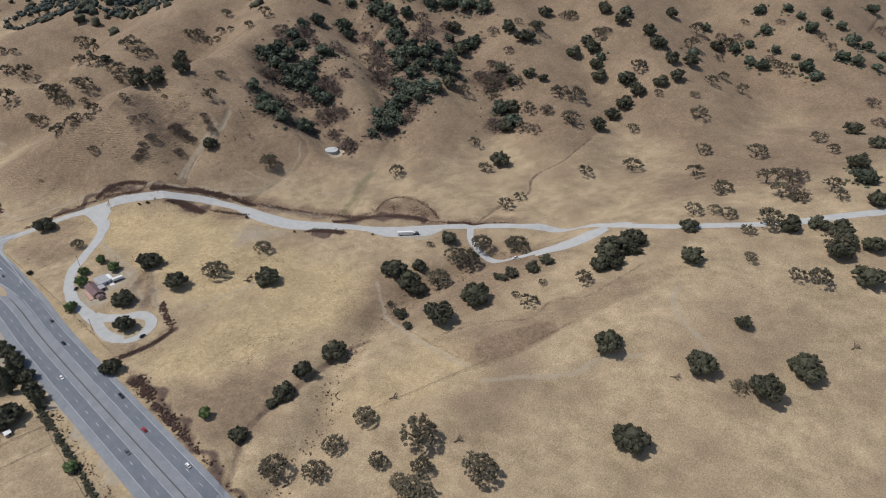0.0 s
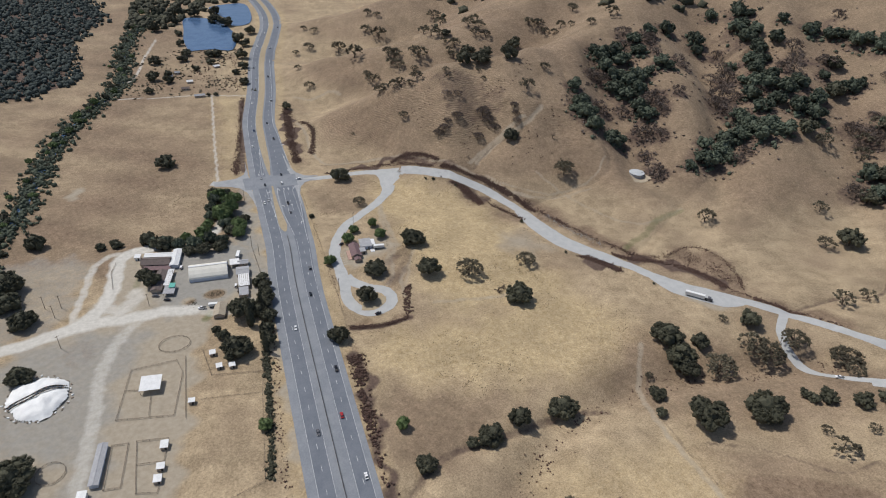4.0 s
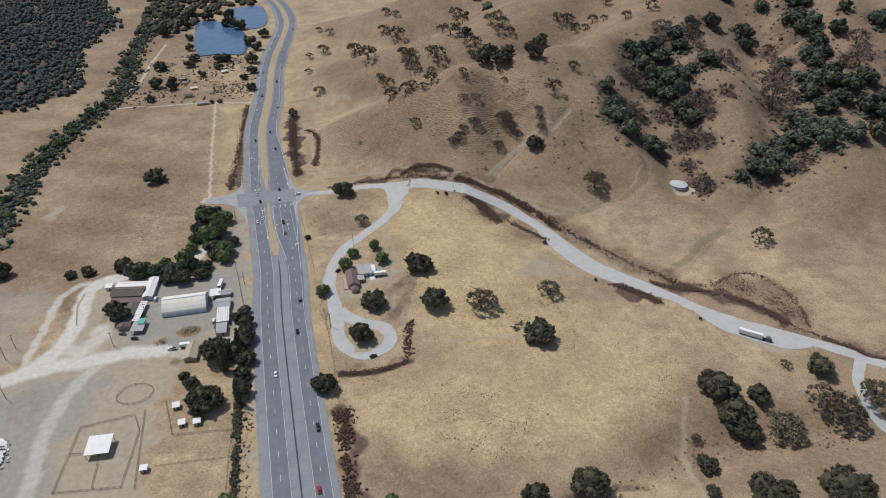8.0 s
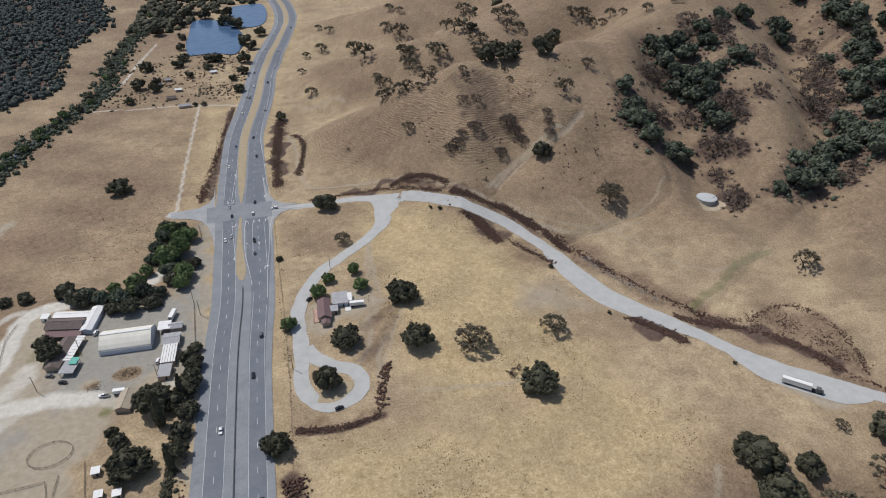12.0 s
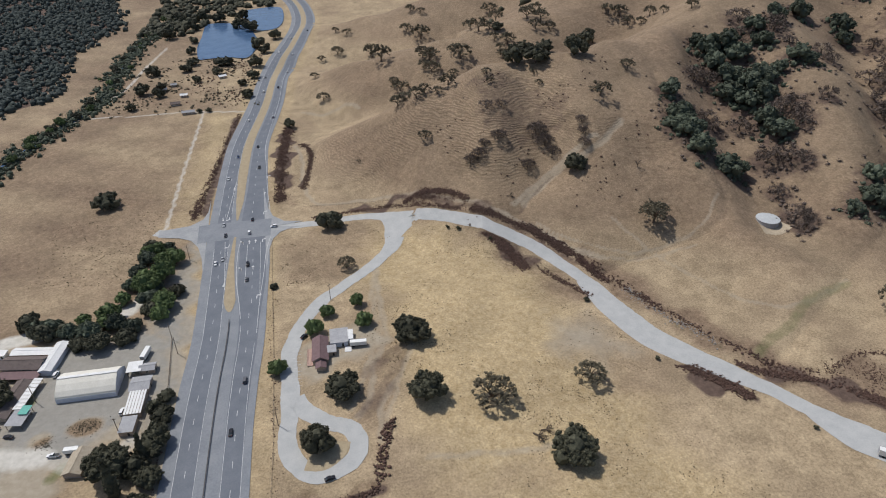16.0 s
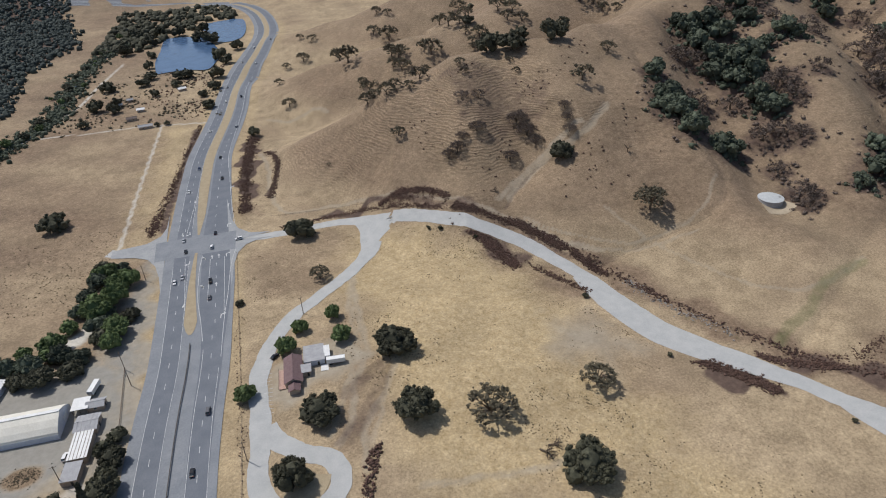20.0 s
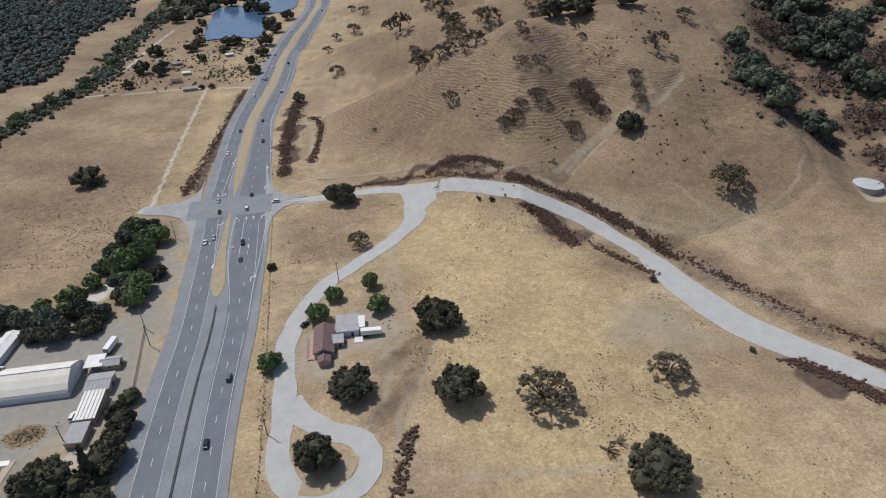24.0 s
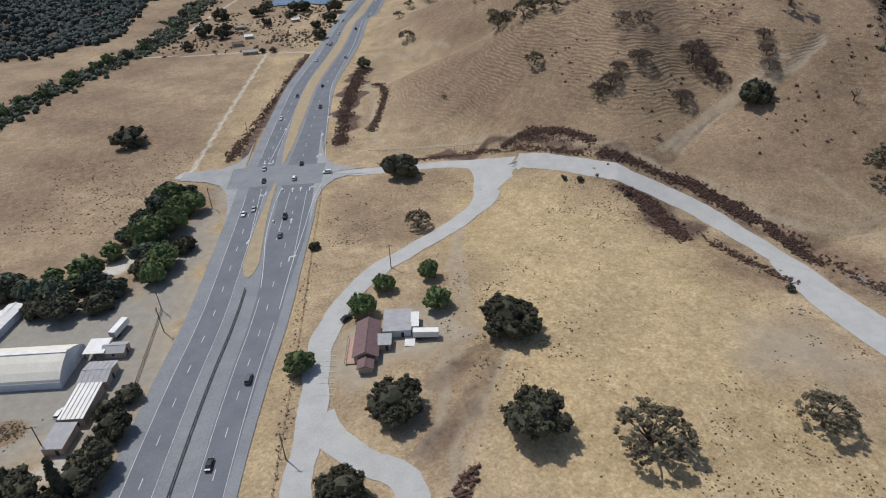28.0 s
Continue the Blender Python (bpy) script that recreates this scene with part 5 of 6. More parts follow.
SCRUBS = [
    ([(53, 109), (68, 110), (85, 110), (104, 104), (123, 88), (141, 74), (152, 63)], -1.5, 1.5, 420, 0.7, SCRUB),
    ([(117, 98), (128, 95), (140, 91), (150, 82), (155, 72)], -2, 2, 320, 1.0, SCRUB),
    ([(120, 94), (134, 88), (147, 77)], -3, 3, 220, 0.5, SCRUB),
    ([(155, 63), (175, 46), (188, 35), (200, 16), (206, 6), (216, -18)], -2.8, 2.8, 900, 0.9, SCRUB),
    ([(158, 40), (164, 30), (168, 19), (173, 5)], -3.5, 3.5, 520, 0.9, SCRUB),
    ([(179, 8), (186, -6), (200, -28)], -2, 2, 120, 0.8, SCRUB),
    ([(206, 0), (222, -40), (240, -78), (262, -112)], -10, -4, 200, 0.9, SCRUB),
    ([(218, -90), (228, -102), (238, -118)], -2.5, 2.5, 420, 1.0, SCRUB),
    ([(246, -98), (258, -106), (282, -122), (298, -142), (305, -162)], -2.5, 3, 620, 0.9, SCRUB),
    ([(305, -162), (318, -184), (332, -200), (350, -228)], -2, 3, 220, 0.9, SCRUB),
    ([(272, -106), (284, -112), (314, -108), (327, -126), (326, -150), (316, -170)], -1.5, 2, 180, 0.7, SCRUB),
    ([(285, -114), (304, -122), (314, -140), (314, -158)], -9, 9, 200, 0.6, SCRUB),
    ([(31, 140), (33, 180), (36, 220), (44, 290)], -4, 5, 700, 1.0, SCRUB),
    ([(54, 246), (60, 206), (50, 158)], -2, 3, 260, 0.9, SCRUB),
    ([(-26, 130), (-18, 190), (-6, 270), (4, 340)], -6, 1, 420, 1.0, SCRUB),
    ([(17, -150), (13, -190), (8, -230), (0, -290)], -4, 6, 360, 1.3, SCRUB),
    ([(21, -122), (40, -126), (60, -124)], -1.4, 1.4, 160, 0.8, SCRUB),
    ([(72, -90), (66, -104), (62, -120)], -2, 2, 70, 1.2, SCRUB),
    ([(20, -290), (70, -272), (120, -244), (180, -232), (240, -236), (330, -262)], -10, 10, 130, 0.9, SCRUB),
    ([(24, 20), (22, 0), (21, -40), (21, -90), (17, -140)], -2, 2, 70, 0.5, SCRUB),
    ([(-36, -130), (-37, -136), (-41, -181), (-47, -225)], -1.1, 1.1, 260, 1.5, OAK_LEAF),
    ([(-27, -60), (-30, -120), (-38, -200), (-44, -280)], -2, 2, 90, 0.8, SCRUB),
]
for i, (line, left, right, count, size, mat) in enumerate(SCRUBS):
    count = int(count * 2.5)
    places = off_roads(band(line, left, right, count, 20 + i))
    count = len(places)
    stuff("scrub", "dry reddish-brown roadside scrub" if mat is SCRUB else "low clipped hedge along the paddock", places, np.random.default_rng(i).uniform(0.25, 1.05, count) * size, mat, "scrub", seed=i, sprays=7, squash=0.6)
for x, y, wide in ((137, 56, 3.4), (143, 51, 3.8), (159, 34, 3), (195, -31, 4.5), (209, -84, 3), (253, -142, 2.6)):
    plant("dense", x, y, wide, random.uniform(0.9, 1.2), False)
rocks = band([(222, -26), (229, -50), (238, -68), (246, -82)], -5, 3, 420, 91)
stuff("rubble", "grey rubble strewn along the cut above the canyon road", rocks, np.random.default_rng(5).uniform(0.1, 0.5, 420) ** 1.5 * 1.6, ROCK, "rocks", squash=0.6)
tufts = np.c_[rng.uniform(28, 215, 36000), rng.uniform(-210, 80, 36000)]
thick = 0.6 * np.sin(tufts[:, 0] / 19) * np.sin(tufts[:, 1] / 23) + 0.7 * np.sin(tufts[:, 0] / 4.3 + np.sin(tufts[:, 1] / 7)) * np.sin(tufts[:, 1] / 3.7 + np.sin(tufts[:, 0] / 9)) + rng.normal(0, 0.35, len(tufts)) - 0.35
tufts = off_roads(tufts[(thick > 0.35) & ((tufts[:, 0] > 70) | (tufts[:, 1] < -128) | (tufts[:, 1] > 30))])
stuff("weed_tufts", "small dry weed tufts dotted over the grass", tufts, rng.uniform(0.07, 0.36, len(tufts)), WEED, "weeds")
tufts = np.c_[rng.uniform(-120, -50, 500), rng.uniform(60, 150, 500)]
stuff("weed_tufts", "small dry weed tufts in the level field", tufts, rng.uniform(0.2, 0.45, len(tufts)), WEED, "weeds")
tufts = np.c_[rng.uniform(150, 300, 700), rng.uniform(40, 175, 700)]
tufts = tufts[np.sin(tufts[:, 0] / 14) * np.sin(tufts[:, 1] / 12) + rng.normal(0, 0.5, len(tufts)) > 0.6]
stuff("brush", "dark low brush on the grazed slope", tufts, rng.uniform(0.4, 1.1, len(tufts)), SCRUB, "scrub", sprays=4)

wild = np.c_[rng.uniform(-130, 20, 1000), rng.uniform(362, 560, 1000)]
wild = wild[np.sin(wild[:, 0] / 13) * np.sin(wild[:, 1] / 17) + rng.normal(0, 0.4, len(wild)) > 0.2]
stuff("brush", "rough green brush and weeds round the far farm", wild, rng.uniform(0.5, 2.2, len(wild)), DRY_LEAF, "scrub", sprays=6)
wild = np.c_[rng.uniform(-60, 45, 900), rng.uniform(365, 560, 900)]
wild = wild[(wild[:, 0] < np.interp(wild[:, 1], [365, 560], [2, 34])) & (np.sin(wild[:, 0] / 11 + 2) * np.sin(wild[:, 1] / 19) + rng.normal(0, 0.4, len(wild)) > 0.15)]
stuff("brush", "brown weedy brush between the farm and the reservoir", wild, rng.uniform(0.4, 1.6, len(wild)), SCRUB, "scrub", sprays=5)
wild = np.c_[rng.uniform(335, 640, 900), rng.uniform(470, 900, 900)]
wild = wild[wild[:, 1] > 1120 - 1.45 * wild[:, 0]]
stuff("woodland", "dark wooded slope behind the far ridge", wild, rng.uniform(4, 8, len(wild)), SHADED_LEAF, "woodland", ICO_SMALL, 0.9, sprays=6)
yard = np.concatenate([np.c_[rng.normal(-62, 3.4, 260), rng.normal(-57, 2.2, 260)], np.c_[rng.normal(-77, 2.2, 130), rng.normal(-63, 1.7, 130)]])
stuff("weed_tufts", "dry weeds in the turning circles of the yard", yard, rng.uniform(0.12, 0.36, len(yard)), DRY_LEAF, "weeds", sprays=6)

# ---- water ----
def pool(name, label, corners, z):
    line = smooth_line(corners + corners[:1], 6)[:-1]
    bm = bmesh.new()
    bm.faces.new([bm.verts.new((x, y, z)) for x, y in line])
    bmesh.ops.recalc_face_normals(bm, faces=bm.faces)
    return tagged(part(name, bm, WATER), label, "water", kind="structure")


pool("water", "blue reservoir ringed by willows", [(-53, 552), (-58, 610), (-56, 670), (-52, 750), (-20, 748), (0, 735), (12, 690), (22, 620), (18, 592), (6, 546), (-20, 556)], 0.5)
pool("water", "far arm of the blue reservoir", [(-6, 800), (-5, 830), (30, 850), (58, 844), (60, 760), (48, 698), (20, 690), (14, 740)], 0.5)
tagged(strip("creek", CREEK, -3.5, 3.5, WATER, 0.3), "narrow blue creek under trees", "water", kind="structure")

# ---- buildings ----
ROOF_TAN = material("tan_roofing", (0.33, 0.28, 0.21), (0.43, 0.37, 0.29), 1.5, 0.9, 0.02)
ROOF_BROWN = material("brown_shingles", (0.115, 0.092, 0.085), (0.175, 0.142, 0.13), 1.5, 0.9, 0.02)
ROOF_MAROON = material("maroon_roof", (0.145, 0.095, 0.098), (0.20, 0.135, 0.135), 1.5, 0.85, 0.02)
ROOF_GREY = material("grey_roofing", (0.30, 0.30, 0.31), (0.40, 0.40, 0.41), 2.0, 0.8, 0.02)
ROOF_WHITE = material("white_sheet_roof", (0.62, 0.62, 0.61), (0.76, 0.76, 0.75), 3.0, 0.5, 0.01)
FABRIC = material("cream_fabric", (0.66, 0.63, 0.55), (0.76, 0.73, 0.65), 5.0, 0.7, 0.02)
BLUE_WALL = material("bluish_white_siding", (0.52, 0.55, 0.62), (0.62, 0.65, 0.71), 2.0, 0.6, 0.01)
TAN_WALL = material("tan_siding", (0.38, 0.31, 0.25), (0.48, 0.40, 0.33), 1.2, 0.9, 0.01)
# doorways and truck beds are flat slabs; their inner shade is this colour
DARK = material("dark_opening", (0.03, 0.03, 0.03), (0.05, 0.05, 0.05), 1.0, 0.6)
GLASS = material("tinted_glass", (0.03, 0.04, 0.05), (0.05, 0.06, 0.07), 0.5, 0.08)
WOOD = material("weathered_wood", (0.16, 0.125, 0.095), (0.25, 0.20, 0.155), 0.5, 0.9, 0.01)
STEEL = material("galvanised_steel", (0.28, 0.28, 0.28), (0.38, 0.38, 0.38), 0.6, 0.5, 0.0, metal=0.6)
TARP = material("white_tarpaulin", (0.72, 0.72, 0.70), (0.84, 0.84, 0.82), 4.0, 0.55, 0.1)
RUBBER = material("black_rubber", (0.02, 0.02, 0.02), (0.035, 0.035, 0.035), 0.3, 0.8)
TEAL = material("teal_canopy", (0.10, 0.36, 0.30), (0.14, 0.44, 0.37), 1.0, 0.6)
# dark wood colour that also takes in the shadow along the barrier
RAIL = material("dark_wood_and_shadow_rail", (0.07, 0.065, 0.06), (0.11, 0.10, 0.095), 1.5, 0.7)
DECK = material("faded_red_deck", (0.42, 0.27, 0.22), (0.52, 0.36, 0.30), 0.8, 0.85, 0.01)


def put_box(bm, size, at, turn=0.0):
    made = bmesh.ops.create_cube(bm, size=1, matrix=pose(*at, 0, 0, turn) @ Matrix.Diagonal((*size, 1)))
    return made["verts"]


def slab(name, size, at, mat, parent, label="", rx=0.0, ry=0.0, rz=0.0, bevel=0.0):
    bm = bmesh.new()
    bmesh.ops.create_cube(bm, size=1, matrix=Matrix.Diagonal((*size, 1)))
    if bevel:
        bmesh.ops.bevel(bm, geom=bm.edges[:], offset=bevel, segments=1, affect="EDGES")
    bmesh.ops.transform(bm, matrix=pose(*at, rx, ry, rz), verts=bm.verts)
    return part(name, bm, mat, parent, label)


def window(parent, at, wide, high, facing):
    """A framed window set a little proud of a wall; facing: 0 for -y, 90 for +x, 180 for +y, 270 for -x."""
    frame_ = slab("window", (wide + 0.2, 0.10, high + 0.2), at, WHITE_METAL, parent, rz=facing)
    slab("pane", (wide, 0.13, high), at, GLASS, frame_, rz=facing)


def gabled(name, label, x, y, turn, wide, deep, wall, rise, wall_mat, roof_mat, windows=2, doors=1, eave=0.5, category="building", ribs=0):
    """A house or shed with its ridge along its own x: walls, two roof slopes, doors and windows."""
    home = new(name)
    home.matrix_world = pose(x, y, float(land(x, y)) - 0.1, 0, 0, turn)
    tagged(home, label, category)
    slab("wall", (wide, 0.2, wall), (0, -deep / 2 + 0.1, wall / 2), wall_mat, home)
    slab("wall", (wide, 0.2, wall), (0, deep / 2 - 0.1, wall / 2), wall_mat, home)
    for side in (-1, 1):
        bm = bmesh.new()
        section = [(-deep / 2 + 0.2, 0), (deep / 2 - 0.2, 0), (deep / 2 - 0.2, wall), (0, wall + rise - 0.06), (-deep / 2 + 0.2, wall)]
        ring = [[bm.verts.new((side * (wide / 2 - 0.1) + o, py, pz)) for py, pz in section] for o in (-0.1, 0.1)]
        bm.faces.new(ring[0]), bm.faces.new(ring[1])
        for i in range(5):
            bm.faces.new((ring[0][i], ring[0][(i + 1) % 5], ring[1][(i + 1) % 5], ring[1][i]))
        bmesh.ops.recalc_face_normals(bm, faces=bm.faces)
        part("gable_wall", bm, wall_mat, home)
        length, tilt = math.hypot(deep / 2 + eave, rise * (1 + eave / (deep / 2))), math.degrees(math.atan2(rise, deep / 2))
        drop = rise * eave / (deep / 2)
        slope = slab("roof_slope", (wide + 2 * eave, length, 0.16), (0, side * (deep / 4 + eave / 2), wall + rise / 2 - drop / 2 + 0.12), roof_mat, home, rx=-side * tilt)
        for k in range(ribs):
            slab("rib", (0.12, length, 0.08), (-wide / 2 + wide * (k + 0.5) / ribs, side * (deep / 4 + eave / 2), wall + rise / 2 - drop / 2 + 0.24), roof_mat, slope, rx=-side * tilt)
    slab("ridge_cap", (wide + 2 * eave, 0.4, 0.1), (0, 0, wall + rise + 0.24), roof_mat, home)
    for k in range(windows):
        window(home, (-wide / 2 + wide * (k + 1) / (windows + 1.0), -deep / 2 - 0.03, wall * 0.6), 1.1, 0.9, 0)
    for k in range(doors):
        slab("door", (1.1 if wall < 3.2 else 3.0, 0.12, min(2.05, wall - 0.3) if wall < 3.2 else 3.0), (wide / 2 + 0.04, deep * (k - (doors - 1) / 2) / max(doors, 1) * 0.6, (min(2.05, wall - 0.3) if wall < 3.2 else 3.0) / 2), DARK, home, rz=90)
    return home


def flat_shed(name, label, x, y, turn, wide, deep, high, wall_mat, roof_mat, tilt=4.0, ribs=0, open_front=False, category="shed"):
    """A lean-to: one sloping sheet on walls or posts."""
    home = new(name)
    home.matrix_world = pose(x, y, float(land(x, y)) - 0.05, 0, 0, turn)
    tagged(home, label, category)
    if open_front:
        for px in (-wide / 2 + 0.2, 0, wide / 2 - 0.2):
            for py in (-deep / 2 + 0.2, deep / 2 - 0.2):
                slab("post", (0.18, 0.18, high), (px, py, high / 2), WOOD, home)
    else:
        for py in (-deep / 2 + 0.08, deep / 2 - 0.08):
            slab("wall", (wide, 0.16, high), (0, py, high / 2), wall_mat, home)
        for px in (-wide / 2 + 0.08, wide / 2 - 0.08):
            slab("wall", (0.16, deep - 0.34, high), (px, 0, high / 2), wall_mat, home)
        slab("door", (0.95, 0.1, min(2.0, high - 0.2)), (wide * 0.2, -deep / 2 - 0.03, min(2.0, high - 0.2) / 2), DARK, home)
    roof = slab("roof", (wide + 0.6, deep + 0.6, 0.12), (0, 0, high + 0.1 + deep * 0.5 * math.sin(radians(tilt))), roof_mat, home, rx=tilt)
    for k in range(ribs):
        slab("rib", (0.15, deep + 0.6, 0.12), (-wide / 2 + wide * (k + 0.5) / ribs, 0, high + 0.2 + deep * 0.5 * math.sin(radians(tilt))), WOOD, roof, rx=tilt)
    return home


def arched_barn(x, y, turn, wide, deep):
    """A fabric-roofed riding barn: curved cover, end walls and skirting walls."""
    home = new("barn")
    home.matrix_world = pose(x, y, float(land(x, y)), 0, 0, turn)
    tagged(home, "large white barn with a curved cream fabric roof and bluish walls", "barn")
    curve = [(-deep / 2, 0.0), (-deep / 2, 2.6), (-deep / 2 + 0.5, 3.6), (-deep * 0.36, 5.2), (-deep * 0.2, 6.8), (-0.4, 8.0)]
    curve = curve + [(-py, pz) for py, pz in reversed(curve)]
    shell = curve[1:-1]
    bm = bmesh.new()
    columns = [wide * (i / 9 - 0.5) for i in range(10)]
    rows = [[bm.verts.new((px, py, pz - (0.08 if i % 2 else 0.0))) for py, pz in shell] for i, px in enumerate(columns)]
    for a, b in zip(rows[:-1], rows[1:]):
        for k in range(len(shell) - 1):
            bm.faces.new((a[k], b[k], b[k + 1], a[k + 1]))
    bmesh.ops.recalc_face_normals(bm, faces=bm.faces)
    bmesh.ops.solidify(bm, geom=bm.faces[:], thickness=0.12)
    part("cover", bm, FABRIC, home, "cream fabric roof cover")
    for side in (-1, 1):
        slab("side_wall", (wide, 0.18, 2.7), (0, side * (deep / 2 - 0.1), 1.35), BLUE_WALL, home)
        bm = bmesh.new()
        ring = [[bm.verts.new((side * (wide / 2 - 0.3) + o, py * 0.985, pz * 0.985)) for py, pz in curve] for o in (-0.1, 0.1)]
        bm.faces.new(ring[0]), bm.faces.new(ring[1])
        for i in range(len(curve)):
            j = (i + 1) % len(curve)
            bm.faces.new((ring[0][i], ring[0][j], ring[1][j], ring[1][i]))
        bmesh.ops.recalc_face_normals(bm, faces=bm.faces)
        wall = part("end_wall", bm, BLUE_WALL, home)
    slab("ridge_strip", (wide, 1.6, 0.08), (0, 0, 8.08), ROOF_WHITE, home)
    slab("door", (0.12, 4.0, 3.6), (wide / 2 - 0.16, 2.0, 1.8), ROOF_WHITE, home, "wide sliding door")


arched_barn(-64.0, -30.0, -4, 27, 18)
gabled("stable", "long stable with a brown shingle roof", -100, -6, -13, 20, 9, 2.8, 1.9, TAN_WALL, ROOF_BROWN, 4)
gabled("stable_annex", "white-roofed stable annex in the ranch yard", -98, 3, -13, 20, 5, 2.4, 0.7, TAN_WALL, ROOF_WHITE, 0)
flat_shed("stable_porch", "dark red open porch roof on the stable", -100, -14.5, -13, 20, 6, 2.3, TAN_WALL, ROOF_MAROON, -5, 0, True)
gabled("metal_shed", "white ribbed metal shed beside the stable", -86, -5, 80, 22, 6, 3.0, 0.8, BLUE_WALL, ROOF_WHITE, 0, 1, 0.3, ribs=10)
gabled("bunkhouse", "long low bunkhouse with a dark brown roof", -98, -32, 78, 24, 7, 2.5, 1.3, TAN_WALL, ROOF_BROWN, 5)
flat_shed("covered_walk", "narrow white roof along the bunkhouse", -91.5, -30, 78, 20, 3.6, 2.6, BLUE_WALL, ROOF_WHITE, 2, 8, True)
flat_shed("canopy_shed", "small shed under a pale and teal canopy", -91.5, -46, 78, 9, 7, 2.6, BLUE_WALL, ROOF_GREY, 2, 0, True)
flat_shed("teal_awning", "teal sheet awning beside the bunkhouse", -89.5, -42, 78, 5, 3.5, 3.3, BLUE_WALL, TEAL, 2, 0, True, "awning")
flat_shed("white_shed", "small white shed by the ranch road", -113, 5, -13, 4, 4, 2.6, WHITE_METAL, ROOF_WHITE)
flat_shed("awning", "white flat carport roof in the ranch yard", -45, -24, -4, 6.5, 7, 3.0, BLUE_WALL, ROOF_WHITE, 2, 0, True, "carport")
gabled("small_barn", "small dark shed with a grey roof", -39, -25, -4, 7, 5, 2.6, 0.9, TAN_WALL, ROOF_GREY, 1)
gabled("tack_shed", "tan tack shed with a striped roof", -40.5, -37, -4, 8.5, 9, 3.0, 0.9, TAN_WALL, ROOF_GREY, 2, ribs=5)
flat_shed("hay_shed", "hay shed under a white ribbed roof", -41, -50, -4, 7, 14, 3.2, TAN_WALL, ROOF_WHITE, 2, 5)
flat_shed("hay_shed", "low shed under a pale grey sheet roof", -42.5, -63, -6, 6, 9, 2.8, TAN_WALL, ROOF_GREY, 2)
gabled("cottage", "small cottage with a tan roof among trees", -60, -79, 80, 13, 7, 2.6, 1.4, TAN_WALL, ROOF_TAN, 3)
for x, y, wide, deep, turn in ((-68, -121, 3.4, 3.4, 0), (-65, -134.5, 3.2, 3.2, 0), (-57.5, -136, 3.4, 3.0, 0), (-82, -159, 3.2, 2.8, -8), (-97, -187, 3.6, 4.6, -8), (-99, -201, 3.6, 3.4, -8), (-100.5, -208.5, 3.6, 4, -8)):
    flat_shed("pen_shelter", "small white-roofed livestock shelter in a pen", x, y, turn, wide, deep, 2.2, TAN_WALL, ROOF_WHITE, 6)
flat_shed("pasture_shelter", "open pasture shelter with a wide white roof", -103.5, -139, -8, 11, 11, 3.4, TAN_WALL, ROOF_WHITE, 4, 0, True)
gabled("stall_row", "long narrow stall row with a grey metal roof", -128.5, -190, 83, 26, 4.2, 2.6, 0.5, BLUE_WALL, ROOF_GREY, 0)
flat_shed("white_shed", "white metal shed beside the dirt track", -135, -209, -8, 4, 7, 2.6, WHITE_METAL, ROOF_WHITE)
flat_shed("white_shed", "low white storage shed by the arena", -135, -219, -8, 6, 4, 2.4, WHITE_METAL, ROOF_WHITE)
# far farm
for x, y, wide, deep, turn, roof in ((-49, 356, 12, 5, 4, ROOF_GREY), (-64, 386, 9, 5, 4, ROOF_BROWN), (-21, 470, 8, 6, 20, ROOF_WHITE), (-82, 438, 8, 5, 10, ROOF_WHITE), (-72, 452, 6, 4, 10, ROOF_GREY), (-58, 412, 7, 5, 4, ROOF_WHITE)):
    gabled("farm_shed", "small far farm building among trees", x, y, turn, wide, deep, 2.6, 1.1, TAN_WALL, roof, 2)

# the house by the loop drive
gabled("house", "single-storey house with a maroon gabled roof", 45.4, -36, 85, 17, 7.5, 2.8, 1.9, TAN_WALL, ROOF_MAROON, 4)
gabled("house_porch", "small gabled porch of the maroon-roofed house", 44.7, -47.2, 85, 4.6, 4.4, 2.4, 1.0, TAN_WALL, ROOF_MAROON, 0)
flat_shed("house_wing", "small grey-roofed wing behind the house", 51.0, -37.5, -5, 4.2, 5, 2.6, TAN_WALL, ROOF_GREY, 2, category="building")
flat_shed("house_annex", "flat grey-roofed annex of the house", 55.8, -28.8, -5, 9, 11, 2.9, BLUE_WALL, ROOF_GREY, 1, category="building")
flat_shed("house_wing", "narrow grey lean-to on the annex", 61.7, -29.3, -5, 2.2, 7, 2.6, BLUE_WALL, ROOF_WHITE, 2, category="building")
deck = new("deck")
deck.matrix_world = pose(40.1, -38, float(land(40, -38)), 0, 0, -5)
tagged(deck, "faded red wooden deck with a railing along the house", "deck")
for k in range(11):
    slab("plank", (0.27, 13, 0.08), (-1.5 + 0.3 * k, 0, 0.35), DECK, deck)
for k in range(7):
    slab("rail_post", (0.1, 0.1, 1.0), (-1.7, -6.4 + 2.13 * k, 0.85), WOOD, deck)
slab("handrail", (0.12, 13, 0.08), (-1.7, 0, 1.36), WOOD, deck)
for k in range(12):
    tagged(slab("parking_line", (4.6, 0.13, 0.02), (0, 0, 0), PAINT, None), "white painted parking bay line on the drive", "road marking", "parking lines", "structure").matrix_world = pose(33.6 - 0.12 * k, -29 - 2.5 * k, float(land(33.6, -29 - 2.5 * k)) + 0.18, 0, 0, -6)

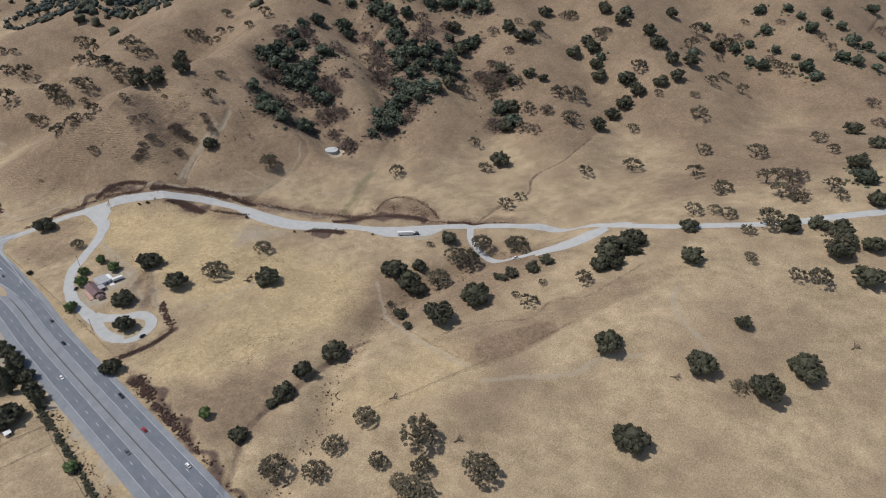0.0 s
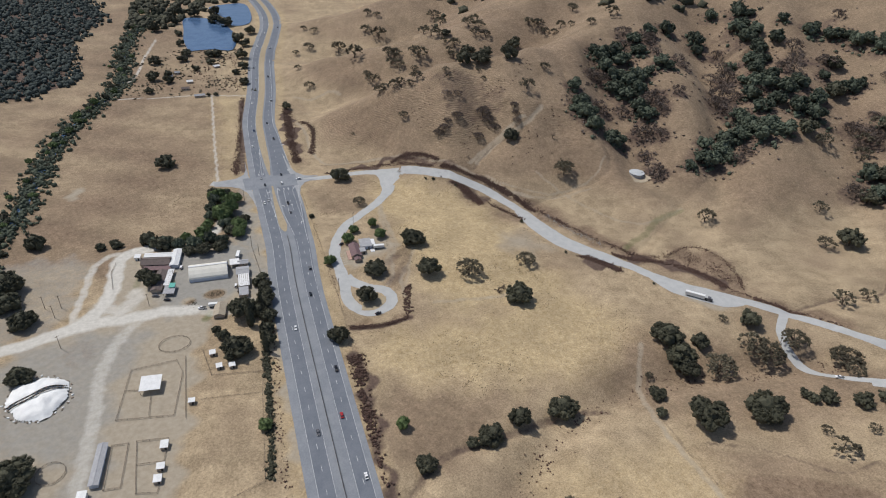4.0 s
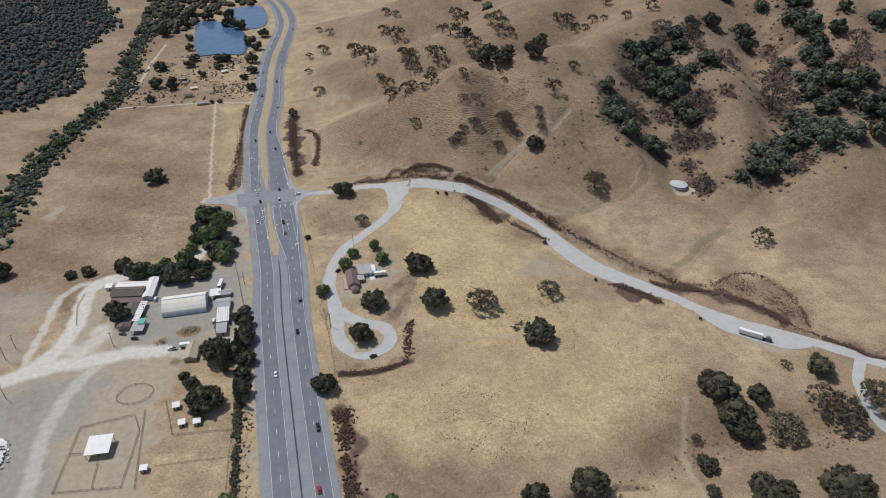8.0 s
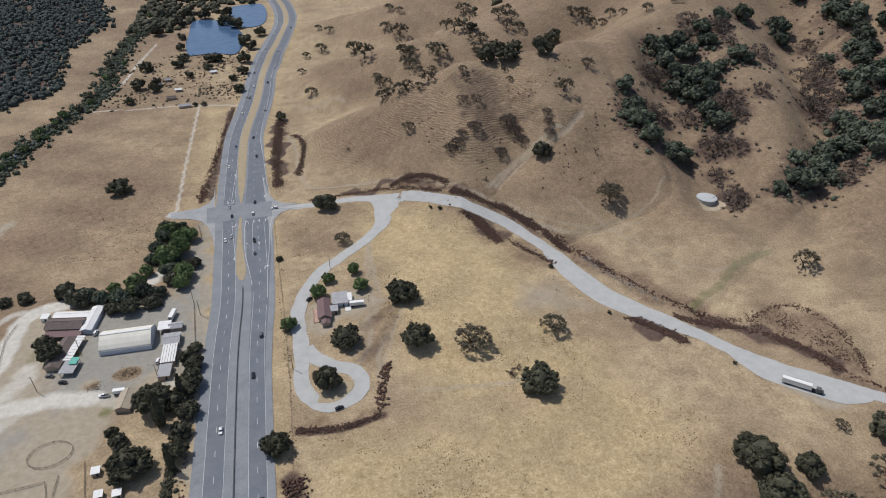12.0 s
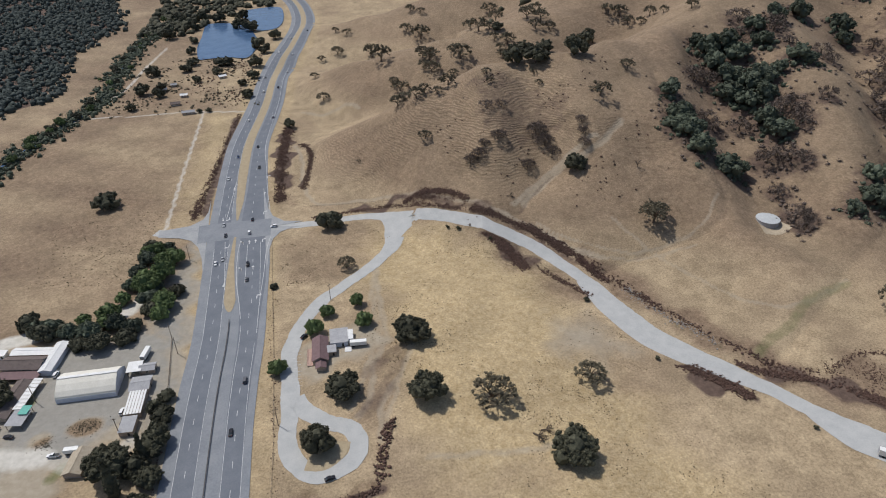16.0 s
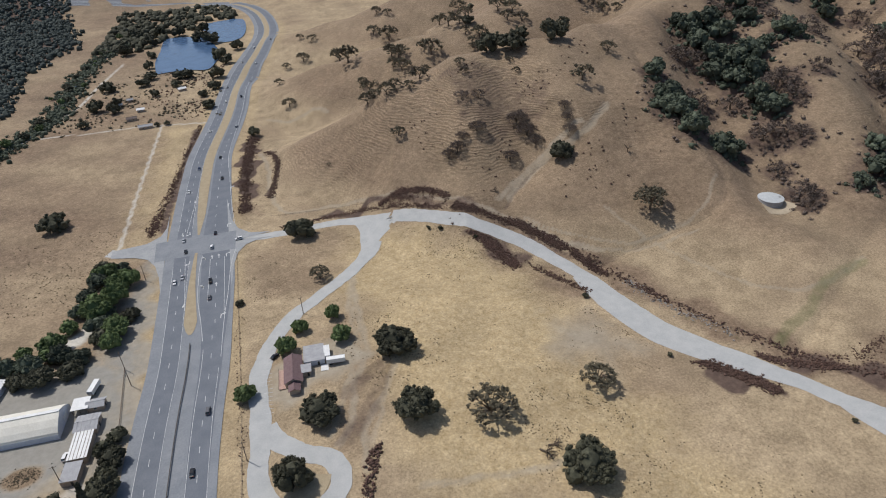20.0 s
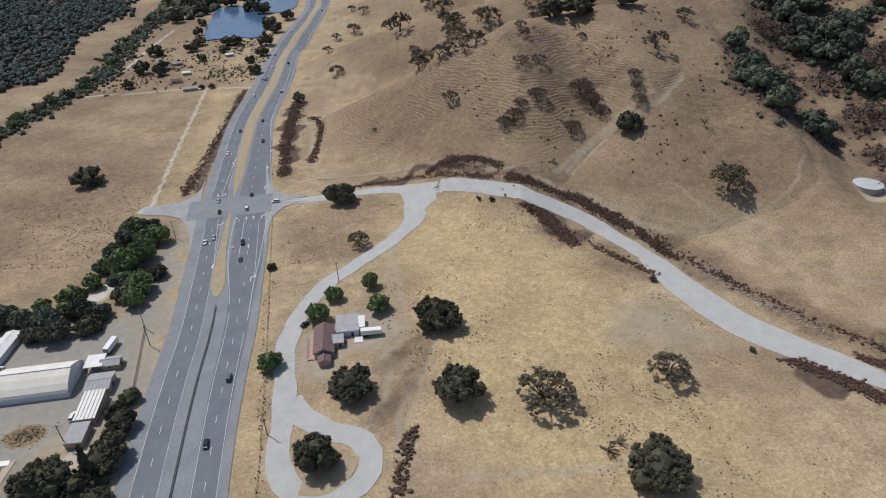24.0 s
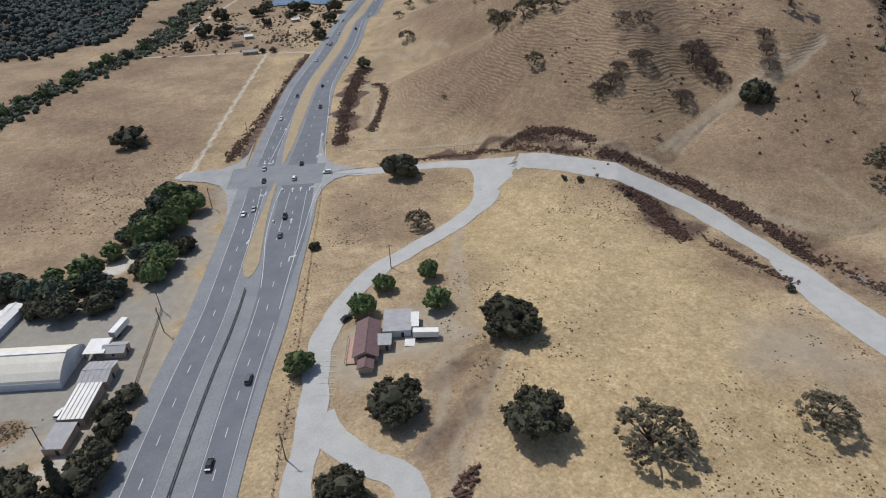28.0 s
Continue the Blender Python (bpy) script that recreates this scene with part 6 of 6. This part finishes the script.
# ---- vehicles ----
PAINTS = {n: material(n + "_car_paint", c, tuple(v * 1.1 for v in c), 1.0, 0.25) for n, c in (("white", (0.72, 0.72, 0.72)), ("silver", (0.42, 0.43, 0.45)), ("black", (0.02, 0.02, 0.025)), ("red", (0.35, 0.03, 0.03)), ("dark_blue", (0.03, 0.05, 0.12)), ("grey", (0.12, 0.12, 0.13)))}


def profile(bm, outline, half):
    """A car body: an outline in its length and height, drawn across its width with drawn-in top."""
    top = max(z for _, z in outline)
    rings = [[bm.verts.new((side * half * (1 - 0.16 * max(0, z - 0.8) / max(top - 0.8, 0.01)), y, z)) for y, z in outline] for side in (-1, 1)]
    bm.faces.new(rings[0]), bm.faces.new(rings[1])
    for i in range(len(outline)):
        j = (i + 1) % len(outline)
        bm.faces.new((rings[0][i], rings[0][j], rings[1][j], rings[1][i]))
    bmesh.ops.recalc_face_normals(bm, faces=bm.faces)
    bmesh.ops.bevel(bm, geom=bm.edges[:], offset=0.06, segments=1, affect="EDGES")


def wheel(parent, x, y, r):
    bm = bmesh.new()
    bmesh.ops.create_cone(bm, cap_ends=True, segments=16, radius1=r, radius2=r, depth=0.22, matrix=pose(x, y, r, 0, 90, 0))
    tyre = part("wheel", bm, RUBBER, parent)
    bm = bmesh.new()
    bmesh.ops.create_cone(bm, cap_ends=True, segments=12, radius1=r * 0.6, radius2=r * 0.6, depth=0.25, matrix=pose(x, y, r, 0, 90, 0))
    part("rim", bm, STEEL, tyre)


def car_model(kind, paint):
    """A car, pointing along +y: body, glass, lamps and wheels."""
    car = new({"sedan": "car", "pickup": "pickup_truck", "van": "suv"}[kind])
    tagged(car, {"sedan": f"{paint.replace('_', ' ')} sedan car standing on the road", "pickup": f"{paint.replace('_', ' ')} pickup truck with an open bed", "van": f"{paint.replace('_', ' ')} sport utility car on the road"}[kind], "truck" if kind == "pickup" else "car")
    body = {"sedan": [(-2.25, 0.35), (2.2, 0.35), (2.25, 0.7), (1.2, 0.9), (-1.7, 0.95), (-2.25, 0.85)], "pickup": [(-2.7, 0.45), (2.6, 0.45), (2.65, 0.95), (1.4, 1.1), (-2.7, 1.1)], "van": [(-2.35, 0.4), (2.3, 0.4), (2.35, 0.85), (1.3, 1.05), (-2.35, 1.1)]}[kind]
    cabin = {"sedan": [(-1.75, 0.9), (1.1, 0.86), (0.35, 1.42), (-1.0, 1.45)], "pickup": [(-0.7, 1.06), (1.35, 1.06), (0.7, 1.78), (-0.5, 1.8)], "van": [(-2.3, 1.06), (1.25, 1.02), (0.5, 1.7), (-2.0, 1.75)]}[kind]
    bm = bmesh.new()
    profile(bm, body, 0.9)
    part("body", bm, PAINTS[paint], car)
    bm = bmesh.new()
    profile(bm, cabin, 0.80)
    part("glasshouse", bm, GLASS, car, "dark tinted windows")
    y0, y1 = cabin[3][0], cabin[2][0]
    slab("roof_panel", (1.36, y1 - y0 + 0.1, 0.06), (0, (y0 + y1) / 2, cabin[3][1] + 0.01), PAINTS[paint], car, bevel=0.02)
    if kind == "pickup":
        # no hollow bed: a near-black sheet on the body holds its shade
        slab("bed", (1.5, 1.8, 0.05), (0, -1.7, 1.12), DARK, car)
    front, back = body[2][0], body[0][0]
    for side in (-1, 1):
        slab("headlight", (0.36, 0.06, 0.16), (side * 0.62, front - 0.02, 0.66), WHITE_METAL, car)
        slab("tail_light", (0.26, 0.06, 0.2), (side * 0.68, back, 0.75), PAINTS["red"], car)
        for y in (front - 0.85, back + 0.85):
            wheel(car, side * 0.82, y, 0.33 if kind == "sedan" else 0.38)
    return car


CARS = {}


def park(kind, paint, x, y, turn, lift=0.3):
    m = pose(x, y, float(land(x, y)) + lift, 0, 0, turn)
    if (kind, paint) in CARS:
        return copy_thing(CARS[kind, paint], m)
    CARS[kind, paint] = car_model(kind, paint)
    CARS[kind, paint].matrix_world = m
    return CARS[kind, paint]


def on_axis(y):
    return float(np.interp(y, axis_y[:300], AXIS[:300, 0]))


for kind, paint, lane, y, back in (("sedan", "white", -11, 66, 1), ("sedan", "silver", -7, 70, 1), ("sedan", "black", -6.6, 100, 1), ("sedan", "silver", -8.6, 115, 1), ("pickup", "black", 8.6, 60, 0), ("sedan", "grey", 8.4, 43, 0), ("van", "white", 8.8, 100, 0), ("sedan", "black", 10.5, 118, 0), ("van", "grey", 12.4, -46, 0), ("sedan", "black", 8.5, -78, 0), ("sedan", "white", -6.6, -112, 1), ("pickup", "black", 12.3, -158, 0), ("sedan", "red", 8.4, -196, 0), ("sedan", "grey", -6.6, -204, 1), ("van", "white", -10.8, -262, 1), ("sedan", "white", 12.4, -240, 0), ("sedan", "white", -10.8, 190, 1), ("sedan", "dark_blue", -6.8, 232, 1), ("pickup", "grey", 12, 205, 0), ("sedan", "black", 8.2, 250, 0), ("sedan", "white", -10.5, 318, 1), ("van", "silver", 12, 322, 0), ("sedan", "white", -7, 400, 1), ("sedan", "grey", -10.6, 452, 1), ("van", "black", 8.2, 405, 0), ("sedan", "silver", 12, 470, 0), ("sedan", "white", 8.2, 548, 0), ("sedan", "white", -10.5, 560, 1), ("van", "white", -7, 620, 1), ("sedan", "black", 12, 640, 0)):
    lean = math.degrees(math.atan((on_axis(y + 4) - on_axis(y - 4)) / 8))
    park(kind, paint, on_axis(y) + lane, y, -lean + 180 * back)
for kind, paint, x, y, turn in (("van", "white", -47, -52, -8), ("pickup", "grey", -45.5, -58, -12), ("van", "white", -83, -17, -10), ("sedan", "grey", -101, -48, 70), ("sedan", "black", -93.5, -55, 70), ("pickup", "white", -71.5, -71.5, 80), ("sedan", "black", 42, -114, -80), ("sedan", "black", 38, -21, -50), ("van", "white", 26, 104, 90), ("pickup", "white", 301, -268, 60)):
    park(kind, paint, x, y, turn, 0.28)


def trailer(name, label, x, y, turn, long, wide, high, legs=True):
    """A box trailer on wheels, its length along its own x."""
    t = new(name)
    t.matrix_world = pose(x, y, float(land(x, y)) + 0.25, 0, 0, turn)
    tagged(t, label, "trailer")
    slab("box", (long, wide, high), (0, 0, 0.9 + high / 2), WHITE_METAL, t, bevel=0.08)
    slab("roof_rail", (long, 0.08, 0.1), (0, wide / 2 - 0.06, 0.9 + high + 0.04), STEEL, t)
    slab("skirt", (long * 0.9, wide * 0.8, 0.25), (0, 0, 0.78), DARK, t)
    slab("rear_door", (0.06, wide * 0.9, high * 0.9), (-long / 2 - 0.02, 0, 0.9 + high / 2), ROOF_GREY, t)
    for y_ in (-1, 1):
        for x_ in (-0.34, -0.24):
            bm = bmesh.new()
            bmesh.ops.create_cone(bm, cap_ends=True, segments=16, radius1=0.48, radius2=0.48, depth=0.3, matrix=pose(long * x_, y_ * (wide / 2 - 0.16), 0.48, 90, 0, 0))
            part("wheel", bm, RUBBER, t)
    return t


trailer("truck_trailer", "long white box trailer parked in the lay-by", 272.5, -165.5, -45, 14, 2.6, 2.9)
tractor = new("truck_tractor")
tractor.matrix_world = pose(279.3, -172.3, float(land(279.3, -172.3)) + 0.25, 0, 0, -45)
tagged(tractor, "dark truck tractor coupled to a white trailer", "truck")
slab("cab", (2.2, 2.4, 2.4), (0.6, 0, 1.9), PAINTS["grey"], tractor, bevel=0.15)
slab("hood", (1.5, 2.0, 1.3), (2.3, 0, 1.3), PAINTS["grey"], tractor, bevel=0.15)
slab("windscreen", (0.06, 2.0, 0.8), (1.73, 0, 2.5), GLASS, tractor)
slab("chassis", (5.4, 1.0, 0.3), (0.4, 0, 0.75), DARK, tractor)
for x_ in (-1.8, -0.8, 2.2):
    for y_ in (-1, 1):
        bm = bmesh.new()
        bmesh.ops.create_cone(bm, cap_ends=True, segments=16, radius1=0.5, radius2=0.5, depth=0.32, matrix=pose(x_, y_ * 1.05, 0.5, 90, 0, 0))
        part("wheel", bm, RUBBER, tractor)
trailer("travel_trailer", "white travel trailer beside the house", 64.8, -36.5, -8, 8.5, 2.5, 2.3)
trailer("travel_trailer", "white camper parked in the ranch yard", -41.5, -13.5, 75, 8.5, 2.5, 2.3)
trailer("horse_trailer", "white horse trailer beside the cottage", -64, -71.5, -6, 6, 2.3, 2.1)
slab_ = tagged(slab("concrete_pad", (3.4, 4.2, 0.12), (0, 0, 0), ROOF_WHITE, None), "pale concrete pad beside the travel trailer", "pad", kind="structure")
slab_.matrix_world = pose(59.3, -37.5, float(land(58, -36.5)) + 0.2, 0, 0, -8)

# ---- tank, mound, poles, fences ----
TANK_ROOF = material("weathered_roof_paint", (0.40, 0.42, 0.43), (0.50, 0.52, 0.52), 2, 0.7)
tank = new("water_tank")
tank.matrix_world = pose(338, 4, float(land(338, 4)) - 0.8)
tagged(tank, "round pale concrete water tank on the hillside", "tank")
bm = bmesh.new()
bmesh.ops.create_cone(bm, cap_ends=True, segments=48, radius1=7.2, radius2=7.2, depth=3.8, matrix=pose(0, 0, 1.9))
part("shell", bm, ROOF_GREY, tank)
bm = bmesh.new()
bmesh.ops.create_cone(bm, cap_ends=True, segments=48, radius1=7.4, radius2=0.6, depth=0.7, matrix=pose(0, 0, 4.15))
part("roof", bm, TANK_ROOF, tank)
slab("hatch", (0.9, 0.9, 0.4), (4.5, -2, 4.2), STEEL, tank)
slab("ladder", (0.5, 0.08, 3.8), (0, -7.28, 1.9), STEEL, tank)
pad_line = smooth_line([(328, -6), (338, -8), (349, -4)], 3)
tagged(strip("tank_pad", pad_line, -16, 2, DIRT, 0.15), "bare earth bench round the water tank", "ground", kind="structure")

mound = new("covered_mound")
mound.matrix_world = pose(-163.5, -129, float(land(-163.5, -129)), 0, 0, 20)
tagged(mound, "heap under a white tarpaulin weighted with old tyres", "mound")
bm = bmesh.new()
bmesh.ops.create_grid(bm, x_segments=36, y_segments=36, size=1)
for v in bm.verts:
    r = min(1.0, v.co.xy.length)
    dent = noise.noise(Vector((v.co.x * 4, v.co.y * 4, 3)))
    turn = math.atan2(v.co.y, v.co.x)
    wavy = 1 + 0.06 * math.sin(3 * turn + 1) + 0.04 * math.sin(7 * turn)
    v.co = Vector((v.co.x * 16.5 * wavy, v.co.y * 18.5 * wavy, 4.2 * max(0, 1 - r ** 3) + 0.8 * dent + 0.3 * noise.noise(Vector((v.co.x * 14, v.co.y * 14, 9))) - 0.9 * math.exp(-(v.co.y * 9) ** 2) + 0.1 if r < 0.98 else -0.5))
bmesh.ops.delete(bm, geom=[v for v in bm.verts if v.co.z < -0.3], context="VERTS")
part("tarpaulin", bm, TARP, mound, smooth=True)
for k in range(66):
    u = k // 2 / 32 * 2 - 1
    bm = bmesh.new()
    bmesh.ops.create_cone(bm, cap_ends=True, segments=10, radius1=0.62, radius2=0.5, depth=0.35)
    tyre = part("old_tyre", bm, RUBBER if k % 3 else WOOD, mound)
    px, py = u * 15, 0.9 * math.sin(u * 4) + (1.1 if k % 2 else -1.1)
    tyre.matrix_local = pose(px, py, 4.2 * max(0, 1 - (abs(u) * 0.95) ** 3) + 0.35)
for k in range(46):
    t = k / 46 * 2 * math.pi
    bm = bmesh.new()
    put_box(bm, (1.3, 0.7, 0.5), (0, 0, 0))
    stone = part("weight", bm, ROOF_WHITE if k % 2 else WOOD, mound)
    stone.matrix_local = pose(16.8 * math.cos(t) + random.uniform(-1, 1), 18.8 * math.sin(t) + random.uniform(-1, 1), 0.25, 0, 0, random.uniform(0, 180))


def pole_model():
    pole = new("utility_pole")
    bm = bmesh.new()
    bmesh.ops.create_cone(bm, cap_ends=True, segments=10, radius1=0.2, radius2=0.13, depth=11, matrix=pose(0, 0, 5.2))
    part("shaft", bm, WOOD, pole)
    slab("crossarm", (2.4, 0.14, 0.16), (0, 0, 10.0), WOOD, pole)
    for px in (-1.05, -0.4, 0.4, 1.05):
        bm = bmesh.new()
        bmesh.ops.create_cone(bm, cap_ends=True, segments=8, radius1=0.07, radius2=0.05, depth=0.25, matrix=pose(px, 0, 10.2))
        part("insulator", bm, GLASS, pole)
    return tagged(pole, "weathered wooden utility pole with a crossarm", "utility pole", "utility poles")


first_pole = None
for x, y, turn in ((-160, -43, 20), (-170, -41, 0), (-156, -87, 40), (-105, -58, 10), (-26, -16, 90), (-30, -3, 90), (55, 8, 30), (-163, -53, 0), (-88, -34, 0), (-46, -66, 0), (-27, 76, 90), (-22, 160, 90), (22.5, -79, 0), (290, -230, 0)):
    if first_pole is None:
        first_pole = pole_model()
        first_pole.matrix_world = pose(x, y, float(land(x, y)), 0, 0, turn)
    else:
        copy_thing(first_pole, pose(x, y, float(land(x, y)), 0, 0, turn))


def box_mesh(name, size, mat):
    bm = bmesh.new()
    bmesh.ops.create_cube(bm, size=1, matrix=Matrix.Diagonal((*size, 1)))
    mesh = bpy.data.meshes.new(name)
    bm.to_mesh(mesh)
    bm.free()
    mesh.materials.append(mat)
    return mesh


POST = box_mesh("post", (0.16, 0.16, 1.5), WOOD)


def fence(label, points, gap=3.0, rails=2, closed=False):
    """A post-and-rail fence along a polyline."""
    points = points + points[:1] if closed else points
    whole = new("fence")
    whole.matrix_world = pose(points[0][0], points[0][1], float(land(*points[0])))
    tagged(whole, label, "fence")
    back = whole.matrix_world.inverted()
    for (ax, ay), (bx, by) in zip(points[:-1], points[1:]):
        span = math.hypot(bx - ax, by - ay)
        count = max(1, round(span / gap))
        for k in range(count):
            u = k / count
            x, y = ax + u * (bx - ax), ay + u * (by - ay)
            post = new("post", POST)
            post.parent = whole
            post.matrix_basis = back @ pose(x, y, float(land(x, y)) + 0.65)
        turn = math.degrees(math.atan2(by - ay, bx - ax))
        for r in range(rails):
            mid = ((ax + bx) / 2, (ay + by) / 2)
            rail = slab("rail", (span, 0.09, 0.12), (0, 0, 0), WOOD, whole)
            tilt = math.degrees(math.atan2(float(land(bx, by)) - float(land(ax, ay)), span))
            rail.matrix_basis = back @ pose(mid[0], mid[1], (float(land(ax, ay)) + float(land(bx, by))) / 2 + 0.55 + 0.55 * r, 0, -tilt, turn)
    return whole


def ring(x, y, rx, ry, count=20):
    return [(x + rx * math.cos(2 * math.pi * k / count), y + ry * math.sin(2 * math.pi * k / count)) for k in range(count)]


fence("round wooden training pen on bare earth", ring(-90, -104, 9.5, 7.5), 2.5, 2, True)
fence("small round wooden pen by the dirt track", ring(-151, -187, 7, 7), 2.5, 2, True)
fence("wooden paddock fence round the pasture shelter", [(-122, -160), (-92, -166), (-86, -132), (-89, -120), (-115, -121), (-118, -138)], 3, 2, True)
fence("wooden rail dividing the paddock", [(-118, -138), (-110, -140)], 3)
fence("wooden rail dividing the paddock", [(-105, -162), (-104, -146)], 3)
fence("wooden lane fence beside the paddock", [(-84, -118), (-86, -170)], 3)
fence("wooden pen fence with shelters", [(-111, -213), (-111, -179), (-95, -182), (-101, -216)], 3, 2, True)
fence("wooden rail dividing the pens", [(-111, -195), (-98, -197)], 3)
fence("wooden pen fence beside the stall row", [(-126, -206), (-123, -178), (-115, -179), (-118, -207)], 3, 2, True)
fence("wooden pen fence below the sheds", [(-131, -216), (-113, -218), (-114, -236)], 3)
fence("wooden arena fence on pale sand", [(-190, -194), (-144, -206), (-150, -236)], 3)
fence("wooden paddock fence behind the shelters", [(-74, -113), (-70, -140), (-40, -146), (-38, -118)], 3)
fence("low wooden pasture fence on dry grass", [(-77, -158), (-44, -163)], 3, 1)
fence("wooden pasture fence beside the highway", [(-36, -118), (-43, -163), (-50, -226), (-78, -234)], 3, 1)
fence("dark picket fence along the ranch yard", [(-30, -4), (-29, -24), (-28, -46)], 1.6, 2)
fence("wire and post fence along the ranch road", [(-129, -30), (-131, -10), (-128, 4)], 3, 2)
fence("wire fence across the slope", [(95, -290), (175, -324), (245, -357)], 6, 1)
fence("wire fence along the east verge", [(24, 86), (23, 30), (22, -30), (20, -90), (16, -150)], 6, 1)
fence("wire fence at the foot of the hill", [(48, 128), (80, 122), (112, 104)], 5, 1)

# median barrier
barrier = new("median_barrier")
barrier.matrix_world = pose(-1, 5, 0)
tagged(barrier, "dark steel beam guard rail along the median", "guard rail")
line = AXIS[(axis_y > -420) & (axis_y < 6)]
for height_, thick in ((0.75, 0.14), (0.45, 0.06)):
    verts, faces_ = [], []
    for x, y in line:
        z = float(land(x, y)) + 0.25
        verts += [(x + 1 - thick, y - 5, z + height_ - 0.17), (x + 1 + thick, y - 5, z + height_ - 0.17), (x + 1 + thick, y - 5, z + height_ + 0.17), (x + 1 - thick, y - 5, z + height_ + 0.17)]
    for i in range(len(line) - 1):
        for k in range(4):
            faces_.append((4 * i + k, 4 * i + (k + 1) % 4, 4 * i + 4 + (k + 1) % 4, 4 * i + 4 + k))
    sheet("beam" if height_ > 0.5 else "rub_rail", verts, faces_, RAIL if height_ > 0.5 else WOOD, barrier)
RAIL_POST = box_mesh("rail_post", (0.2, 0.2, 1.0), WOOD)
for y in np.arange(-416, 5, 3.8):
    x = on_axis(y)
    post = new("rail_post", RAIL_POST)
    post.parent = barrier
    post.matrix_basis = pose(x + 1, y - 5, float(land(x, y)) + 0.6)

# dead trees and logs
def dead_tree(x, y, size, lean=0.0, fallen=False):
    rng = np.random.default_rng(int(abs(x * 7 + y)))
    tree = new("dead_tree")
    tree.matrix_world = pose(x, y, float(land(x, y)) + (0.5 if fallen else 0), 84 if fallen else 0, 0, lean)
    tagged(tree, "fallen grey dead tree lying on dry grass" if fallen else "leafless dead oak with bare grey limbs", "tree")
    verts, faces_ = [], []
    top = np.array((0, 0, size * 0.35))
    limb(verts, faces_, ((0, 0, -0.4), size * 0.05), (top, size * 0.035))
    sheet("trunk", verts, faces_, BARK, tree)
    for k in range(9):
        t = k * 0.7 + rng.uniform(0, 0.4)
        verts, faces_ = [], []
        a = top * rng.uniform(0.7, 1.0)
        b = a + size * np.array((0.28 * math.cos(t), 0.28 * math.sin(t), rng.uniform(0.08, 0.35)))
        limb(verts, faces_, (a, size * 0.025), (b, size * 0.014), sides=5)
        for q in range(4):
            c = b + size * np.array((rng.uniform(-0.2, 0.2), rng.uniform(-0.2, 0.2), rng.uniform(0.0, 0.2)))
            limb(verts, faces_, (a + (b - a) * rng.uniform(0.5, 1), size * 0.012), (c, size * 0.004), sides=4)
        sheet("branch", verts, faces_, BARK, tree)


for x, y, size, lean, fallen in ((131, -114, 8, 40, True), (135, -113, 7, 75, True), (133, -116, 6, 10, True), (112, -295, 9, 60, True), (272, 60, 7, 20, False), (181, 66, 6, 80, True), (262, -470, 8, 10, True), (340, -520, 9, 70, True), (110, -350, 8, 70, True), (238, -432, 8, 20, True)):
    dead_tree(x, y, size, lean, fallen)
